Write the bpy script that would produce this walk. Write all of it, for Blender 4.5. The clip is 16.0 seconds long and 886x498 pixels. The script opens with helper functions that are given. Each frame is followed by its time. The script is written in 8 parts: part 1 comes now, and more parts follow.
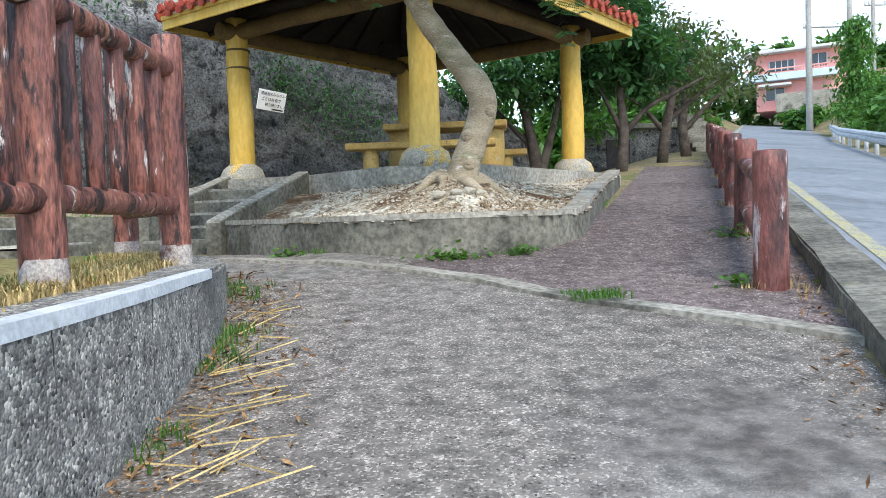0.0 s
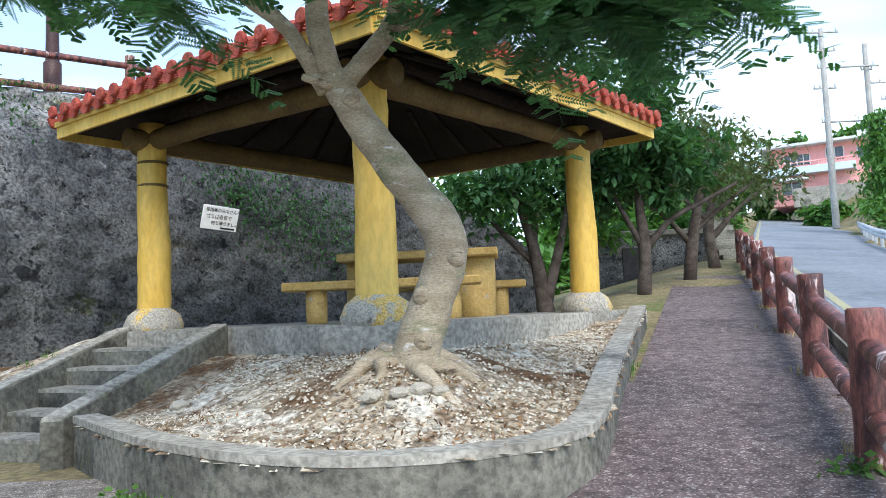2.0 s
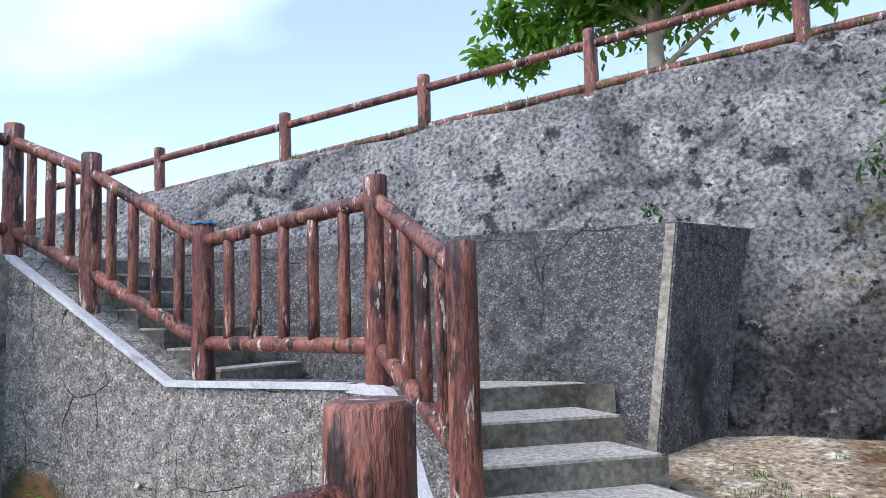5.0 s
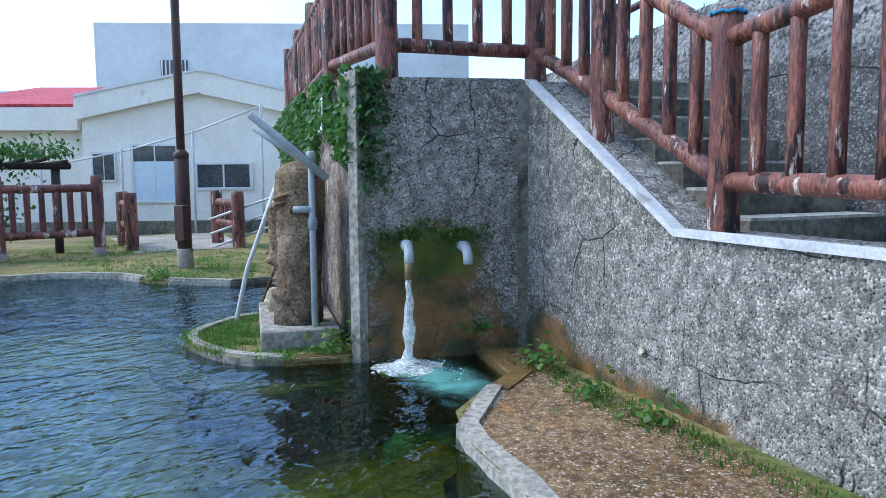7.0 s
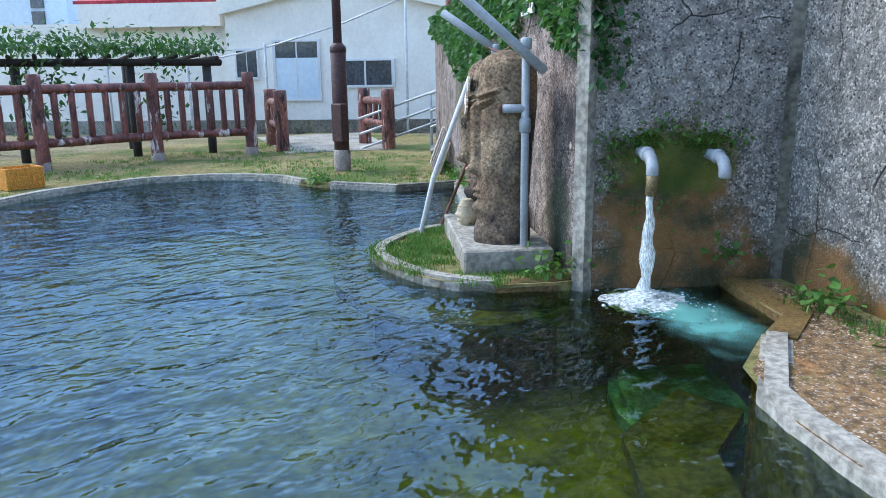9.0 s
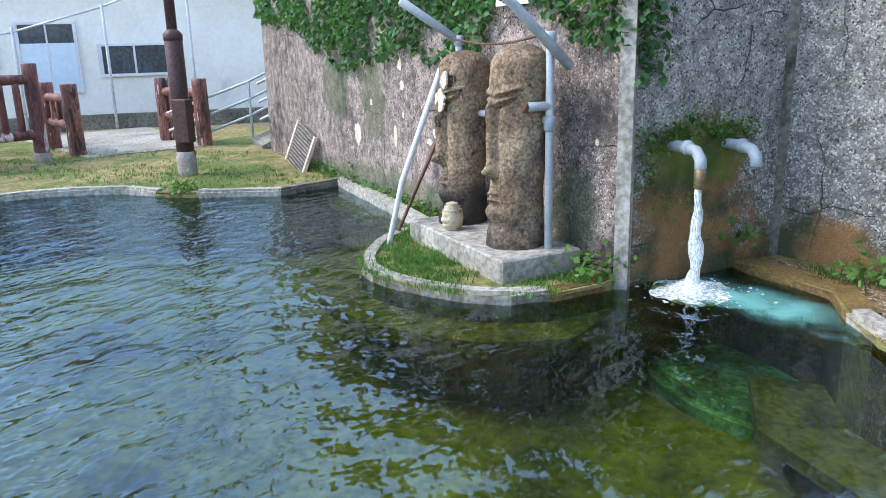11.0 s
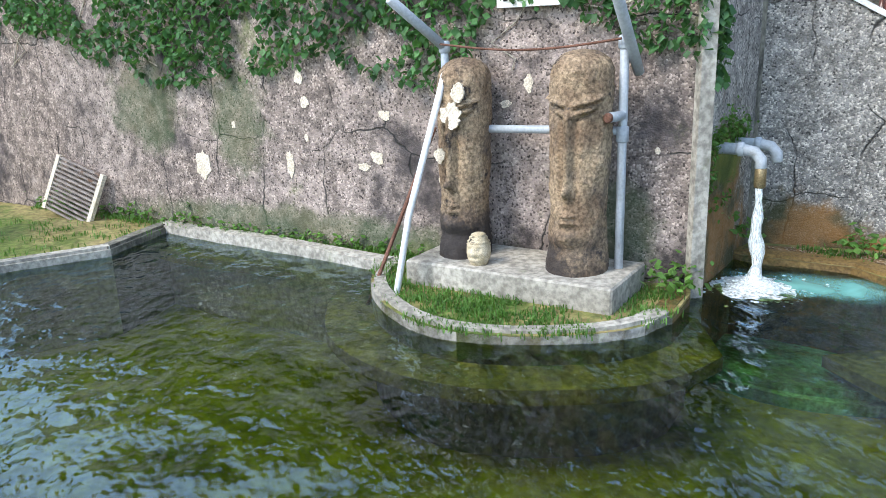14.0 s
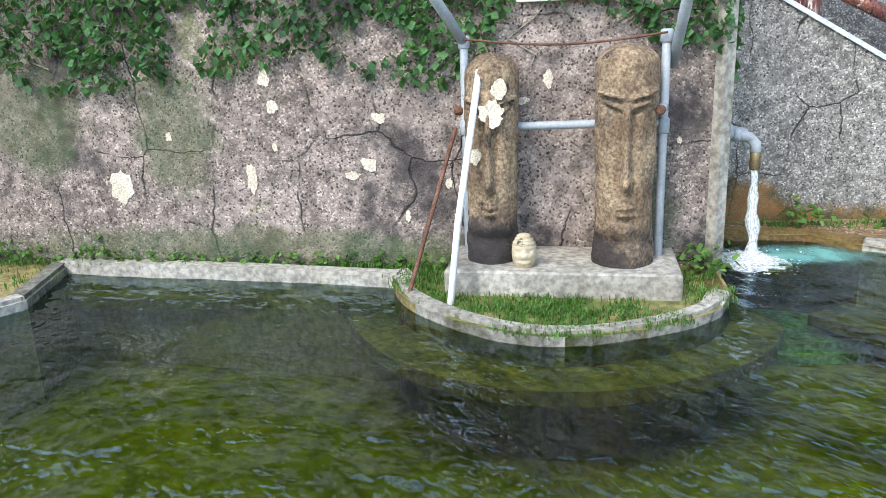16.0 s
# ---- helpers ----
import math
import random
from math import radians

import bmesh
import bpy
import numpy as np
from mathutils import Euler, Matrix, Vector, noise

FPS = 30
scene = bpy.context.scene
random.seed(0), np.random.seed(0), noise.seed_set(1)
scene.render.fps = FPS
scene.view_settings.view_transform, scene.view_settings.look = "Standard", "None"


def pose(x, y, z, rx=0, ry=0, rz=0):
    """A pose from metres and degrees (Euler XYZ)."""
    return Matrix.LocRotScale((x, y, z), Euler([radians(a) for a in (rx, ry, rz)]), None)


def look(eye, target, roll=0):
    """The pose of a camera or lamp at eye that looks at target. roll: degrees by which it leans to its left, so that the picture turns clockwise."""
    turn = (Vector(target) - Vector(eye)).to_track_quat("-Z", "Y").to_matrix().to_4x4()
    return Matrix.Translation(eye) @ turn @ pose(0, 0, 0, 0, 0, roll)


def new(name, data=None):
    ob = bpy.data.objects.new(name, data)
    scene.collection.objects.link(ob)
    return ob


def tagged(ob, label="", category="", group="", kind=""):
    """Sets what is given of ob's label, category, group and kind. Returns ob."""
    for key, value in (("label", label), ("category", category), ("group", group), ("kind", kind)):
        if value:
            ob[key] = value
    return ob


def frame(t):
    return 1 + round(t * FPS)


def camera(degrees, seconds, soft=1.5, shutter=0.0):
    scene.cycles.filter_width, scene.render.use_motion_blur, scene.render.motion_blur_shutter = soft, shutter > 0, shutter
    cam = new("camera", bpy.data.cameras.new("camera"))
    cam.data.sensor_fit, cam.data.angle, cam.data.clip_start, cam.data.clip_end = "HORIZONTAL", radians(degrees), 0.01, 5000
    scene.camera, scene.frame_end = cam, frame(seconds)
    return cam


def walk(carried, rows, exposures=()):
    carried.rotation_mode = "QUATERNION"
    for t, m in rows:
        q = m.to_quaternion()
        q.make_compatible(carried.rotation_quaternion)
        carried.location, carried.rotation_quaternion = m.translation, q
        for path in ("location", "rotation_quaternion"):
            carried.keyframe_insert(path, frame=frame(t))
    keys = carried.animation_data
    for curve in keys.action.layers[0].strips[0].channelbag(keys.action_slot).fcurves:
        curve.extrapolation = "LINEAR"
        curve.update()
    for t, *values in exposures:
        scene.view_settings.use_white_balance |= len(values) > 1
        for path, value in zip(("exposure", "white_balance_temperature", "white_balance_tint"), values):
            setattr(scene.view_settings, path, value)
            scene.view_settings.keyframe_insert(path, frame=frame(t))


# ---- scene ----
cam = camera(60.3, 16.0, soft=0.6)
METRES, EYE, TILT, LEAN, TURN = 16.7, 1.5, 0.0, 0.0, 0.0
ROWS = [
    (0.0, 0.0, 0.0, 0.0, -0.08, -2.42, 1.86),
    (0.5, 0.0068, 0.0411, 0.0121, -4.94, 1.6, 1.81),
    (1.0, 0.0163, 0.0805, 0.0223, -6.94, 3.47, 2.02),
    (1.5, 0.0219, 0.1162, 0.0324, -5.34, 4.28, 2.26),
    (2.0, 0.0284, 0.1531, 0.04, 0.93, 4.64, 2.36),
    (2.5, 0.0258, 0.1881, 0.0475, 11.0, 4.84, 2.35),
    (3.0, 0.0182, 0.2228, 0.0545, 23.65, 4.98, 2.26),
    (3.5, 0.0016, 0.2538, 0.0601, 37.24, 5.1, 2.11),
    (4.0, -0.0171, 0.2825, 0.0648, 50.62, 5.18, 1.97),
    (4.5, -0.0373, 0.3122, 0.0681, 63.99, 5.22, 1.83),
    (5.0, -0.0615, 0.3363, 0.0732, 76.73, 5.12, 1.59),
    (7.5, -0.1768, 0.3581, 0.0668, 126.57, -8.3, 0.68),
    (8.0, -0.1879, 0.3406, 0.0658, 129.8, -10.28, 0.72),
    (8.5, -0.1851, 0.3167, 0.065, 130.85, -12.2, 0.86),
    (11.0, -0.1455, 0.1738, 0.0751, 107.95, -14.99, 1.46),
    (11.5, -0.1473, 0.1436, 0.0746, 102.98, -14.97, 1.52),
    (12.0, -0.152, 0.1119, 0.0745, 98.23, -15.03, 1.53),
    (12.5, -0.1575, 0.0803, 0.0741, 93.45, -15.03, 1.6),
    (13.0, -0.1646, 0.0505, 0.0757, 88.16, -15.09, 1.68),
    (13.5, -0.1732, 0.0212, 0.0775, 82.24, -15.14, 1.73),
    (14.0, -0.1889, -0.0051, 0.0786, 76.22, -15.19, 1.81),
    (14.5, -0.2015, -0.0319, 0.0791, 70.27, -15.28, 1.84),
    (15.0, -0.219, -0.0565, 0.0781, 64.88, -15.32, 1.87),
    (15.5, -0.236, -0.0821, 0.078, 59.93, -15.41, 1.91),
    (16.0, -0.2542, -0.1066, 0.0786, 54.86, -15.49, 1.95),
]
walk(cam, [(t, pose(0, 0, EYE, TILT, LEAN, TURN) @ pose(METRES * x, METRES * y, METRES * z, 90 + pitch, roll, yaw)) for t, x, y, z, yaw, pitch, roll in ROWS],
     [(0.0, 1.16, 7000, 10), (1.0, 1.08, 6500, 7), (2.5, 1.22, 6900, 14), (4.0, 1.22, 7050, 18), (5.0, 0.94, 6800, 18),
      (7.5, 1.00, 5950, 10), (11.0, 1.48, 6550, 14), (14.0, 1.52, 6850, 12), (16.0, 1.46, 6950, 12)])
# ---------------------------------------------------------------- world, sun, exposure
world = bpy.data.worlds.new("sky")
scene.world = world
world.use_nodes = True
wn, wl = world.node_tree.nodes, world.node_tree.links
wn.clear()
w_out = wn.new("ShaderNodeOutputWorld")
w_bg = wn.new("ShaderNodeBackground")
w_sky = wn.new("ShaderNodeTexSky")
w_sky.sky_type = "NISHITA"
w_sky.sun_disc = False
SUN_EL, SUN_AZ = radians(46), radians(160)
w_sky.sun_elevation, w_sky.sun_rotation = SUN_EL, SUN_AZ
w_sky.air_density, w_sky.dust_density, w_sky.ozone_density = 1.0, 0.4, 3.0
w_co = wn.new("ShaderNodeTexCoord")
w_map = wn.new("ShaderNodeMapping")
w_map.inputs["Scale"].default_value = (1.0, 1.0, 2.4)
w_noise = wn.new("ShaderNodeTexNoise")
w_noise.inputs["Scale"].default_value = 1.1
w_noise.inputs["Detail"].default_value = 4
w_noise.inputs["Roughness"].default_value = 0.55
w_ramp = wn.new("ShaderNodeValToRGB")
w_ramp.color_ramp.elements[0].position, w_ramp.color_ramp.elements[1].position = 0.45, 0.70
w_ramp.color_ramp.elements[0].color = (0.15, 0.15, 0.15, 1)
w_ramp.color_ramp.elements[1].color = (0.9, 0.9, 0.9, 1)
w_mix = wn.new("ShaderNodeMix")
w_mix.data_type = "RGBA"
w_mix.inputs["B"].default_value = (5.0, 6.7, 8.9, 1)
w_bg.inputs["Strength"].default_value = 0.15
wl.new(w_co.outputs["Generated"], w_map.inputs["Vector"])
wl.new(w_map.outputs["Vector"], w_noise.inputs["Vector"])
wl.new(w_noise.outputs["Fac"], w_ramp.inputs["Fac"])
wl.new(w_ramp.outputs["Color"], w_mix.inputs["Factor"])
wl.new(w_sky.outputs["Color"], w_mix.inputs["A"])
wl.new(w_mix.outputs["Result"], w_bg.inputs["Color"])
wl.new(w_bg.outputs["Background"], w_out.inputs["Surface"])

sun = new("sun", bpy.data.lights.new("sun", "SUN"))
sun.data.energy, sun.data.angle, sun.data.color = 1.5, radians(30), (1.0, 0.96, 0.88)
SUN_DIR = Vector((math.sin(SUN_AZ) * math.cos(SUN_EL), math.cos(SUN_AZ) * math.cos(SUN_EL), math.sin(SUN_EL)))
sun.matrix_world = look(SUN_DIR * 60, (0, 0, 0))

# ---------------------------------------------------------------- materials
def mat(name, c1, c2, scale=3.0, rough=0.85, layers=(), bump=(), metal=0.0, cells=None, spec=0.3, stretch=(1, 1, 1), vary=0.0, cracks=0.0, grain=0.38, squares=False):
    """A surface: two tones by a noise; layers (colour, noise scale, low, high) over it; cells (scale, colours, low) of pebbles;
    bump rows (kind, scale, strength)."""
    m = bpy.data.materials.new(name)
    m.use_nodes = True
    nt = m.node_tree
    n, l = nt.nodes, nt.links
    bs = n["Principled BSDF"]
    bs.inputs["Roughness"].default_value = rough
    bs.inputs["Metallic"].default_value = metal
    bs.inputs["Specular IOR Level"].default_value = spec
    co = n.new("ShaderNodeTexCoord")
    info = n.new("ShaderNodeObjectInfo")
    shift = n.new("ShaderNodeVectorMath")
    shift.operation = "MULTIPLY_ADD"
    shift.inputs[1].default_value = (1, 1, 1)
    comb = n.new("ShaderNodeCombineXYZ")
    mul = n.new("ShaderNodeMath")
    mul.operation = "MULTIPLY"
    mul.inputs[1].default_value = 37.0
    l.new(info.outputs["Random"], mul.inputs[0])
    for k in range(3):
        l.new(mul.outputs[0], comb.inputs[k])
    l.new(co.outputs["Object"], shift.inputs[0])
    l.new(comb.outputs[0], shift.inputs[2])
    mp = n.new("ShaderNodeMapping")
    mp.inputs["Scale"].default_value = stretch
    l.new(shift.outputs[0], mp.inputs["Vector"])
    vec = mp.outputs["Vector"]

    def tex(sc, detail=6, rough_=0.6):
        t = n.new("ShaderNodeTexNoise")
        t.inputs["Scale"].default_value = sc
        t.inputs["Detail"].default_value = detail
        t.inputs["Roughness"].default_value = rough_
        l.new(vec, t.inputs["Vector"])
        return t.outputs["Fac"]

    def ramp(src, lo, hi):
        r = n.new("ShaderNodeMapRange")
        r.interpolation_type = "SMOOTHSTEP"
        r.inputs["From Min"].default_value, r.inputs["From Max"].default_value = lo, hi
        l.new(src, r.inputs["Value"])
        return r.outputs["Result"]

    def mix(fac, a, b):
        x = n.new("ShaderNodeMix")
        x.data_type = "RGBA"
        l.new(fac, x.inputs["Factor"])
        for key, v in (("A", a), ("B", b)):
            if isinstance(v, tuple):
                x.inputs[key].default_value = (*v, 1)
            else:
                l.new(v, x.inputs[key])
        return x.outputs["Result"]

    col = mix(ramp(tex(scale), 0.36, 0.64), c1, c2)
    heights = []
    if cells:
        sc, tone_a, tone_b, lo = cells
        vo = n.new("ShaderNodeTexVoronoi")
        vo.inputs["Scale"].default_value = sc
        l.new(vec, vo.inputs["Vector"])
        sep = n.new("ShaderNodeSeparateColor")
        l.new(vo.outputs["Color"], sep.inputs[0])
        stone = mix(sep.outputs[0], tone_a, tone_b)
        col = mix(ramp(sep.outputs[1], lo, min(lo + 0.25, 1.0)), col, stone)
        inv = n.new("ShaderNodeMath")
        inv.operation = "SUBTRACT"
        inv.inputs[0].default_value = 1.0
        l.new(vo.outputs["Distance"], inv.inputs[1])
        heights.append((inv.outputs[0], 0.35))
    for c, sc, lo, hi in layers:
        col = mix(ramp(tex(sc, 8, 0.68), lo, hi), col, c)
    if cracks:
        wob = n.new("ShaderNodeVectorMath")
        wob.operation = "MULTIPLY_ADD"
        wn_ = n.new("ShaderNodeTexNoise")
        wn_.inputs["Scale"].default_value = 3.0
        wn_.inputs["Detail"].default_value = 4
        l.new(vec, wn_.inputs["Vector"])
        l.new(wn_.outputs["Color"], wob.inputs[0])
        wob.inputs[1].default_value = (0.16, 0.16, 0.16)
        l.new(vec, wob.inputs[2])
        ve = n.new("ShaderNodeTexVoronoi")
        ve.feature = "DISTANCE_TO_EDGE"
        ve.inputs["Scale"].default_value = cracks
        ve.inputs["Randomness"].default_value = 0.45
        if squares:
            ve.distance, ve.inputs["Randomness"].default_value = "CHEBYCHEV", 0.25
        l.new(wob.outputs[0], ve.inputs["Vector"])
        line = ramp(ve.outputs["Distance"], 0.0, 0.010)
        part_ = n.new("ShaderNodeMath")
        part_.operation = "MAXIMUM"
        l.new(line, part_.inputs[0])
        l.new(ramp(tex(1.1, 3), 0.44, 0.54), part_.inputs[1])
        line = part_.outputs[0]
        col = mix(line, (0.03, 0.03, 0.028), col)
        heights.append((line, 0.5))
    fine = mix(ramp(tex(scale * 14, 3), 0.3, 0.7), (1 - grain,) * 3, (1 + 0.7 * grain,) * 3)
    mm = n.new("ShaderNodeMix")
    mm.data_type = "RGBA"
    mm.blend_type = "MULTIPLY"
    mm.inputs["Factor"].default_value = 1.0
    l.new(col, mm.inputs["A"])
    l.new(fine, mm.inputs["B"])
    col = mm.outputs["Result"]
    if vary:
        hs = n.new("ShaderNodeHueSaturation")
        rr = n.new("ShaderNodeMapRange")
        rr.inputs["To Min"].default_value, rr.inputs["To Max"].default_value = 1 - vary, 1 + vary
        geo = n.new("ShaderNodeNewGeometry")
        add = n.new("ShaderNodeMath")
        add.operation = "ADD"
        l.new(geo.outputs["Random Per Island"], add.inputs[0])
        l.new(info.outputs["Random"], add.inputs[1])
        fr = n.new("ShaderNodeMath")
        fr.operation = "FRACT"
        l.new(add.outputs[0], fr.inputs[0])
        l.new(fr.outputs[0], rr.inputs["Value"])
        l.new(rr.outputs["Result"], hs.inputs["Value"])
        l.new(col, hs.inputs["Color"])
        col = hs.outputs["Color"]
    l.new(col, bs.inputs["Base Color"])
    for kind, sc, st in bump:
        heights.append((tex(sc, 5), st))
    prev = None
    for src, st in heights:
        b = n.new("ShaderNodeBump")
        b.inputs["Strength"].default_value = st
        b.inputs["Distance"].default_value = 0.02
        l.new(src, b.inputs["Height"])
        if prev:
            l.new(prev, b.inputs["Normal"])
        prev = b.outputs["Normal"]
    if prev:
        l.new(prev, bs.inputs["Normal"])
    return m


N = "noise"
M_PATH = mat("aggregate_path", (0.160, 0.142, 0.126), (0.198, 0.178, 0.160), 0.7, 0.85, [((0.235, 0.226, 0.210), 0.4, 0.50, 0.70), ((0.115, 0.096, 0.086), 0.8, 0.54, 0.74)],
             [(N, 40, 0.3)], cells=(115, (0.055, 0.047, 0.044), (0.52, 0.47, 0.42), 0.52), grain=0.40)
M_PATH_RED = mat("reddish_aggregate_path", (0.115, 0.085, 0.082), (0.17, 0.13, 0.125), 0.8, 0.85, [((0.06, 0.045, 0.042), 1.1, 0.55, 0.75)],
                 [(N, 45, 0.25)], cells=(80, (0.05, 0.04, 0.04), (0.36, 0.31, 0.29), 0.55))
M_ROAD = mat("worn_asphalt_road", (0.185, 0.205, 0.225), (0.235, 0.255, 0.28), 0.5, 0.8, [((0.15, 0.165, 0.18), 0.35, 0.52, 0.66)], [(N, 90, 0.2)], grain=0.15)
M_YELLOW_LINE = mat("worn_yellow_line", (0.42, 0.38, 0.18), (0.36, 0.35, 0.26), 5, 0.8, [((0.27, 0.27, 0.26), 9, 0.5, 0.6)])
M_WHITE_LINE = mat("worn_white_line", (0.6, 0.6, 0.58), (0.5, 0.5, 0.48), 5, 0.8, [((0.27, 0.27, 0.27), 9, 0.55, 0.65)])
M_CONC = mat("weathered_concrete", (0.28, 0.262, 0.22), (0.40, 0.378, 0.325), 1.6, 0.9, [((0.10, 0.10, 0.085), 1.1, 0.52, 0.72), ((0.20, 0.22, 0.13), 2.3, 0.60, 0.75), ((0.06, 0.06, 0.055), 5.0, 0.63, 0.75)],
             [(N, 18, 0.25), (N, 70, 0.2)])
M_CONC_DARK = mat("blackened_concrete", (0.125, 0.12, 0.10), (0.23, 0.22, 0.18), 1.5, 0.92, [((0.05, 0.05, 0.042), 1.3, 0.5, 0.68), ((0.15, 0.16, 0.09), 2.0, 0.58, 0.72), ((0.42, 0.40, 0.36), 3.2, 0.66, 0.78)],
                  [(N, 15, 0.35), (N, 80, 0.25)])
M_PEBBLE = mat("pebble_dash", (0.18, 0.176, 0.165), (0.27, 0.262, 0.243), 0.8, 0.9, [((0.10, 0.102, 0.102), 0.7, 0.50, 0.70), ((0.15, 0.148, 0.142), 2.2, 0.58, 0.70)], [(N, 5, 0.3)],
               cells=(84, (0.045, 0.046, 0.046), (0.55, 0.515, 0.455), 0.34), cracks=1.4, grain=0.4, squares=True)
M_PEBBLE_WARM = mat("pebble_dash_pond_wall", (0.20, 0.160, 0.138), (0.32, 0.262, 0.232), 0.7, 0.9, [((0.075, 0.064, 0.062), 1.2, 0.50, 0.64), ((0.13, 0.155, 0.06), 1.0, 0.57, 0.70), ((0.46, 0.40, 0.36), 1.7, 0.58, 0.74)], [(N, 5, 0.4)],
                    cells=(78, (0.048, 0.038, 0.034), (0.50, 0.41, 0.35), 0.36), cracks=1.2, grain=0.42, squares=True)
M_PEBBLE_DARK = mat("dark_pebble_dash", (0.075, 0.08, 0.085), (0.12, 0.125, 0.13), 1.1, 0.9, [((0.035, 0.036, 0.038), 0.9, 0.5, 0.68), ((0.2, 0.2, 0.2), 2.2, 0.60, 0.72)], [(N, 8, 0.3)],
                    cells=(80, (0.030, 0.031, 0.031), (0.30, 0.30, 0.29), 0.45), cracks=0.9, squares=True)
M_STONE = mat("rough_limestone", (0.185, 0.190, 0.192), (0.31, 0.31, 0.302), 1.7, 0.95, [((0.105, 0.11, 0.115), 0.5, 0.50, 0.64), ((0.42, 0.41, 0.38), 1.6, 0.58, 0.70), ((0.05, 0.051, 0.054), 2.6, 0.57, 0.63), ((0.02, 0.02, 0.02), 11.0, 0.58, 0.64), ((0.50, 0.48, 0.44), 6.0, 0.63, 0.68), ((0.15, 0.16, 0.06), 1.2, 0.60, 0.72), ((0.22, 0.14, 0.06), 1.7, 0.68, 0.76)],
              [(N, 9, 1.0), (N, 26, 1.0), (N, 60, 0.6)], grain=0.62)
# black seepage growth, with the shade behind the pavilion put into the same darkening
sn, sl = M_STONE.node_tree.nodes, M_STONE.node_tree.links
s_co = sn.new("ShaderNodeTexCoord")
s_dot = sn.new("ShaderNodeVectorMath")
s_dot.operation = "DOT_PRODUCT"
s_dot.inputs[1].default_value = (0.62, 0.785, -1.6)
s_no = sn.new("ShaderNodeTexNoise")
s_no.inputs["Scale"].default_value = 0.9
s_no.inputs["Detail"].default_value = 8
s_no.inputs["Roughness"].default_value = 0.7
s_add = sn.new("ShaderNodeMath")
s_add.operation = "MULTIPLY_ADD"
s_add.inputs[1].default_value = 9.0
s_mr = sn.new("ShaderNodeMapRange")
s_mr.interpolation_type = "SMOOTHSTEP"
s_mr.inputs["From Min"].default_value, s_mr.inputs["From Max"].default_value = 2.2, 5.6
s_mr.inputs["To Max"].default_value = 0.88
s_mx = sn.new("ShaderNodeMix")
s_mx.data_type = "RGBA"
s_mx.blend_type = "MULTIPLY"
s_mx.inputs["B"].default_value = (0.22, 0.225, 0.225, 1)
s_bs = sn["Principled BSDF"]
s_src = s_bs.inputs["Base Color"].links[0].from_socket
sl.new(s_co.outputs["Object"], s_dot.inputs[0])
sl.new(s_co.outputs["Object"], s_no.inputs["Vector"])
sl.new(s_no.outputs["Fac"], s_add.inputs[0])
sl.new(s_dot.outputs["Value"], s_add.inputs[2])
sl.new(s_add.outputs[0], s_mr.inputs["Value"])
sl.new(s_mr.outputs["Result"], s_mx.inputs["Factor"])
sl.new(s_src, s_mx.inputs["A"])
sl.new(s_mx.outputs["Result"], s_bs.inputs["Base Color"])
# algae where the spring water wets the pebble dash
def growth(m, blobs, tone_a, tone_b, most=0.92):
    gn, gl = m.node_tree.nodes, m.node_tree.links
    g_co, g_no, g_hue = gn.new("ShaderNodeTexCoord"), gn.new("ShaderNodeTexNoise"), gn.new("ShaderNodeTexNoise")
    g_no.inputs["Scale"].default_value, g_no.inputs["Detail"].default_value, g_no.inputs["Roughness"].default_value = 5.0, 8, 0.7
    g_hue.inputs["Scale"].default_value, g_hue.inputs["Detail"].default_value = 3.5, 6
    gl.new(g_co.outputs["Object"], g_no.inputs["Vector"])
    gl.new(g_co.outputs["Object"], g_hue.inputs["Vector"])
    bs = gn["Principled BSDF"]
    for c, r in blobs:
        g_sub, g_mul, g_len, g_sum, g_mr = gn.new("ShaderNodeVectorMath"), gn.new("ShaderNodeVectorMath"), gn.new("ShaderNodeVectorMath"), gn.new("ShaderNodeMath"), gn.new("ShaderNodeMapRange")
        g_sub.operation, g_mul.operation, g_len.operation, g_sum.operation = "SUBTRACT", "MULTIPLY", "LENGTH", "MULTIPLY_ADD"
        g_sub.inputs[1].default_value = c
        g_mul.inputs[1].default_value = (1 / r[0], 1 / r[1], 1 / r[2])
        g_sum.inputs[1].default_value = 1.6
        g_mr.inputs["From Min"].default_value, g_mr.inputs["From Max"].default_value = 1.85, 1.45
        g_mr.inputs["To Max"].default_value = most
        gl.new(g_co.outputs["Object"], g_sub.inputs[0])
        gl.new(g_sub.outputs[0], g_mul.inputs[0])
        gl.new(g_mul.outputs[0], g_len.inputs[0])
        gl.new(g_no.outputs["Fac"], g_sum.inputs[0])
        gl.new(g_len.outputs["Value"], g_sum.inputs[2])
        gl.new(g_sum.outputs[0], g_mr.inputs["Value"])
        g_two, g_mx, g_sh = gn.new("ShaderNodeMix"), gn.new("ShaderNodeMix"), gn.new("ShaderNodeMapRange")
        g_two.data_type = g_mx.data_type = "RGBA"
        g_sh.inputs["From Min"].default_value, g_sh.inputs["From Max"].default_value = 0.42, 0.60
        g_two.inputs["A"].default_value, g_two.inputs["B"].default_value = (*tone_a, 1), (*tone_b, 1)
        gl.new(g_hue.outputs["Fac"], g_sh.inputs["Value"])
        gl.new(g_sh.outputs["Result"], g_two.inputs["Factor"])
        src = bs.inputs["Base Color"].links[0].from_socket
        gl.new(src, g_mx.inputs["A"])
        gl.new(g_two.outputs["Result"], g_mx.inputs["B"])
        gl.new(g_mr.outputs["Result"], g_mx.inputs["Factor"])
        gl.new(g_mx.outputs["Result"], bs.inputs["Base Color"])


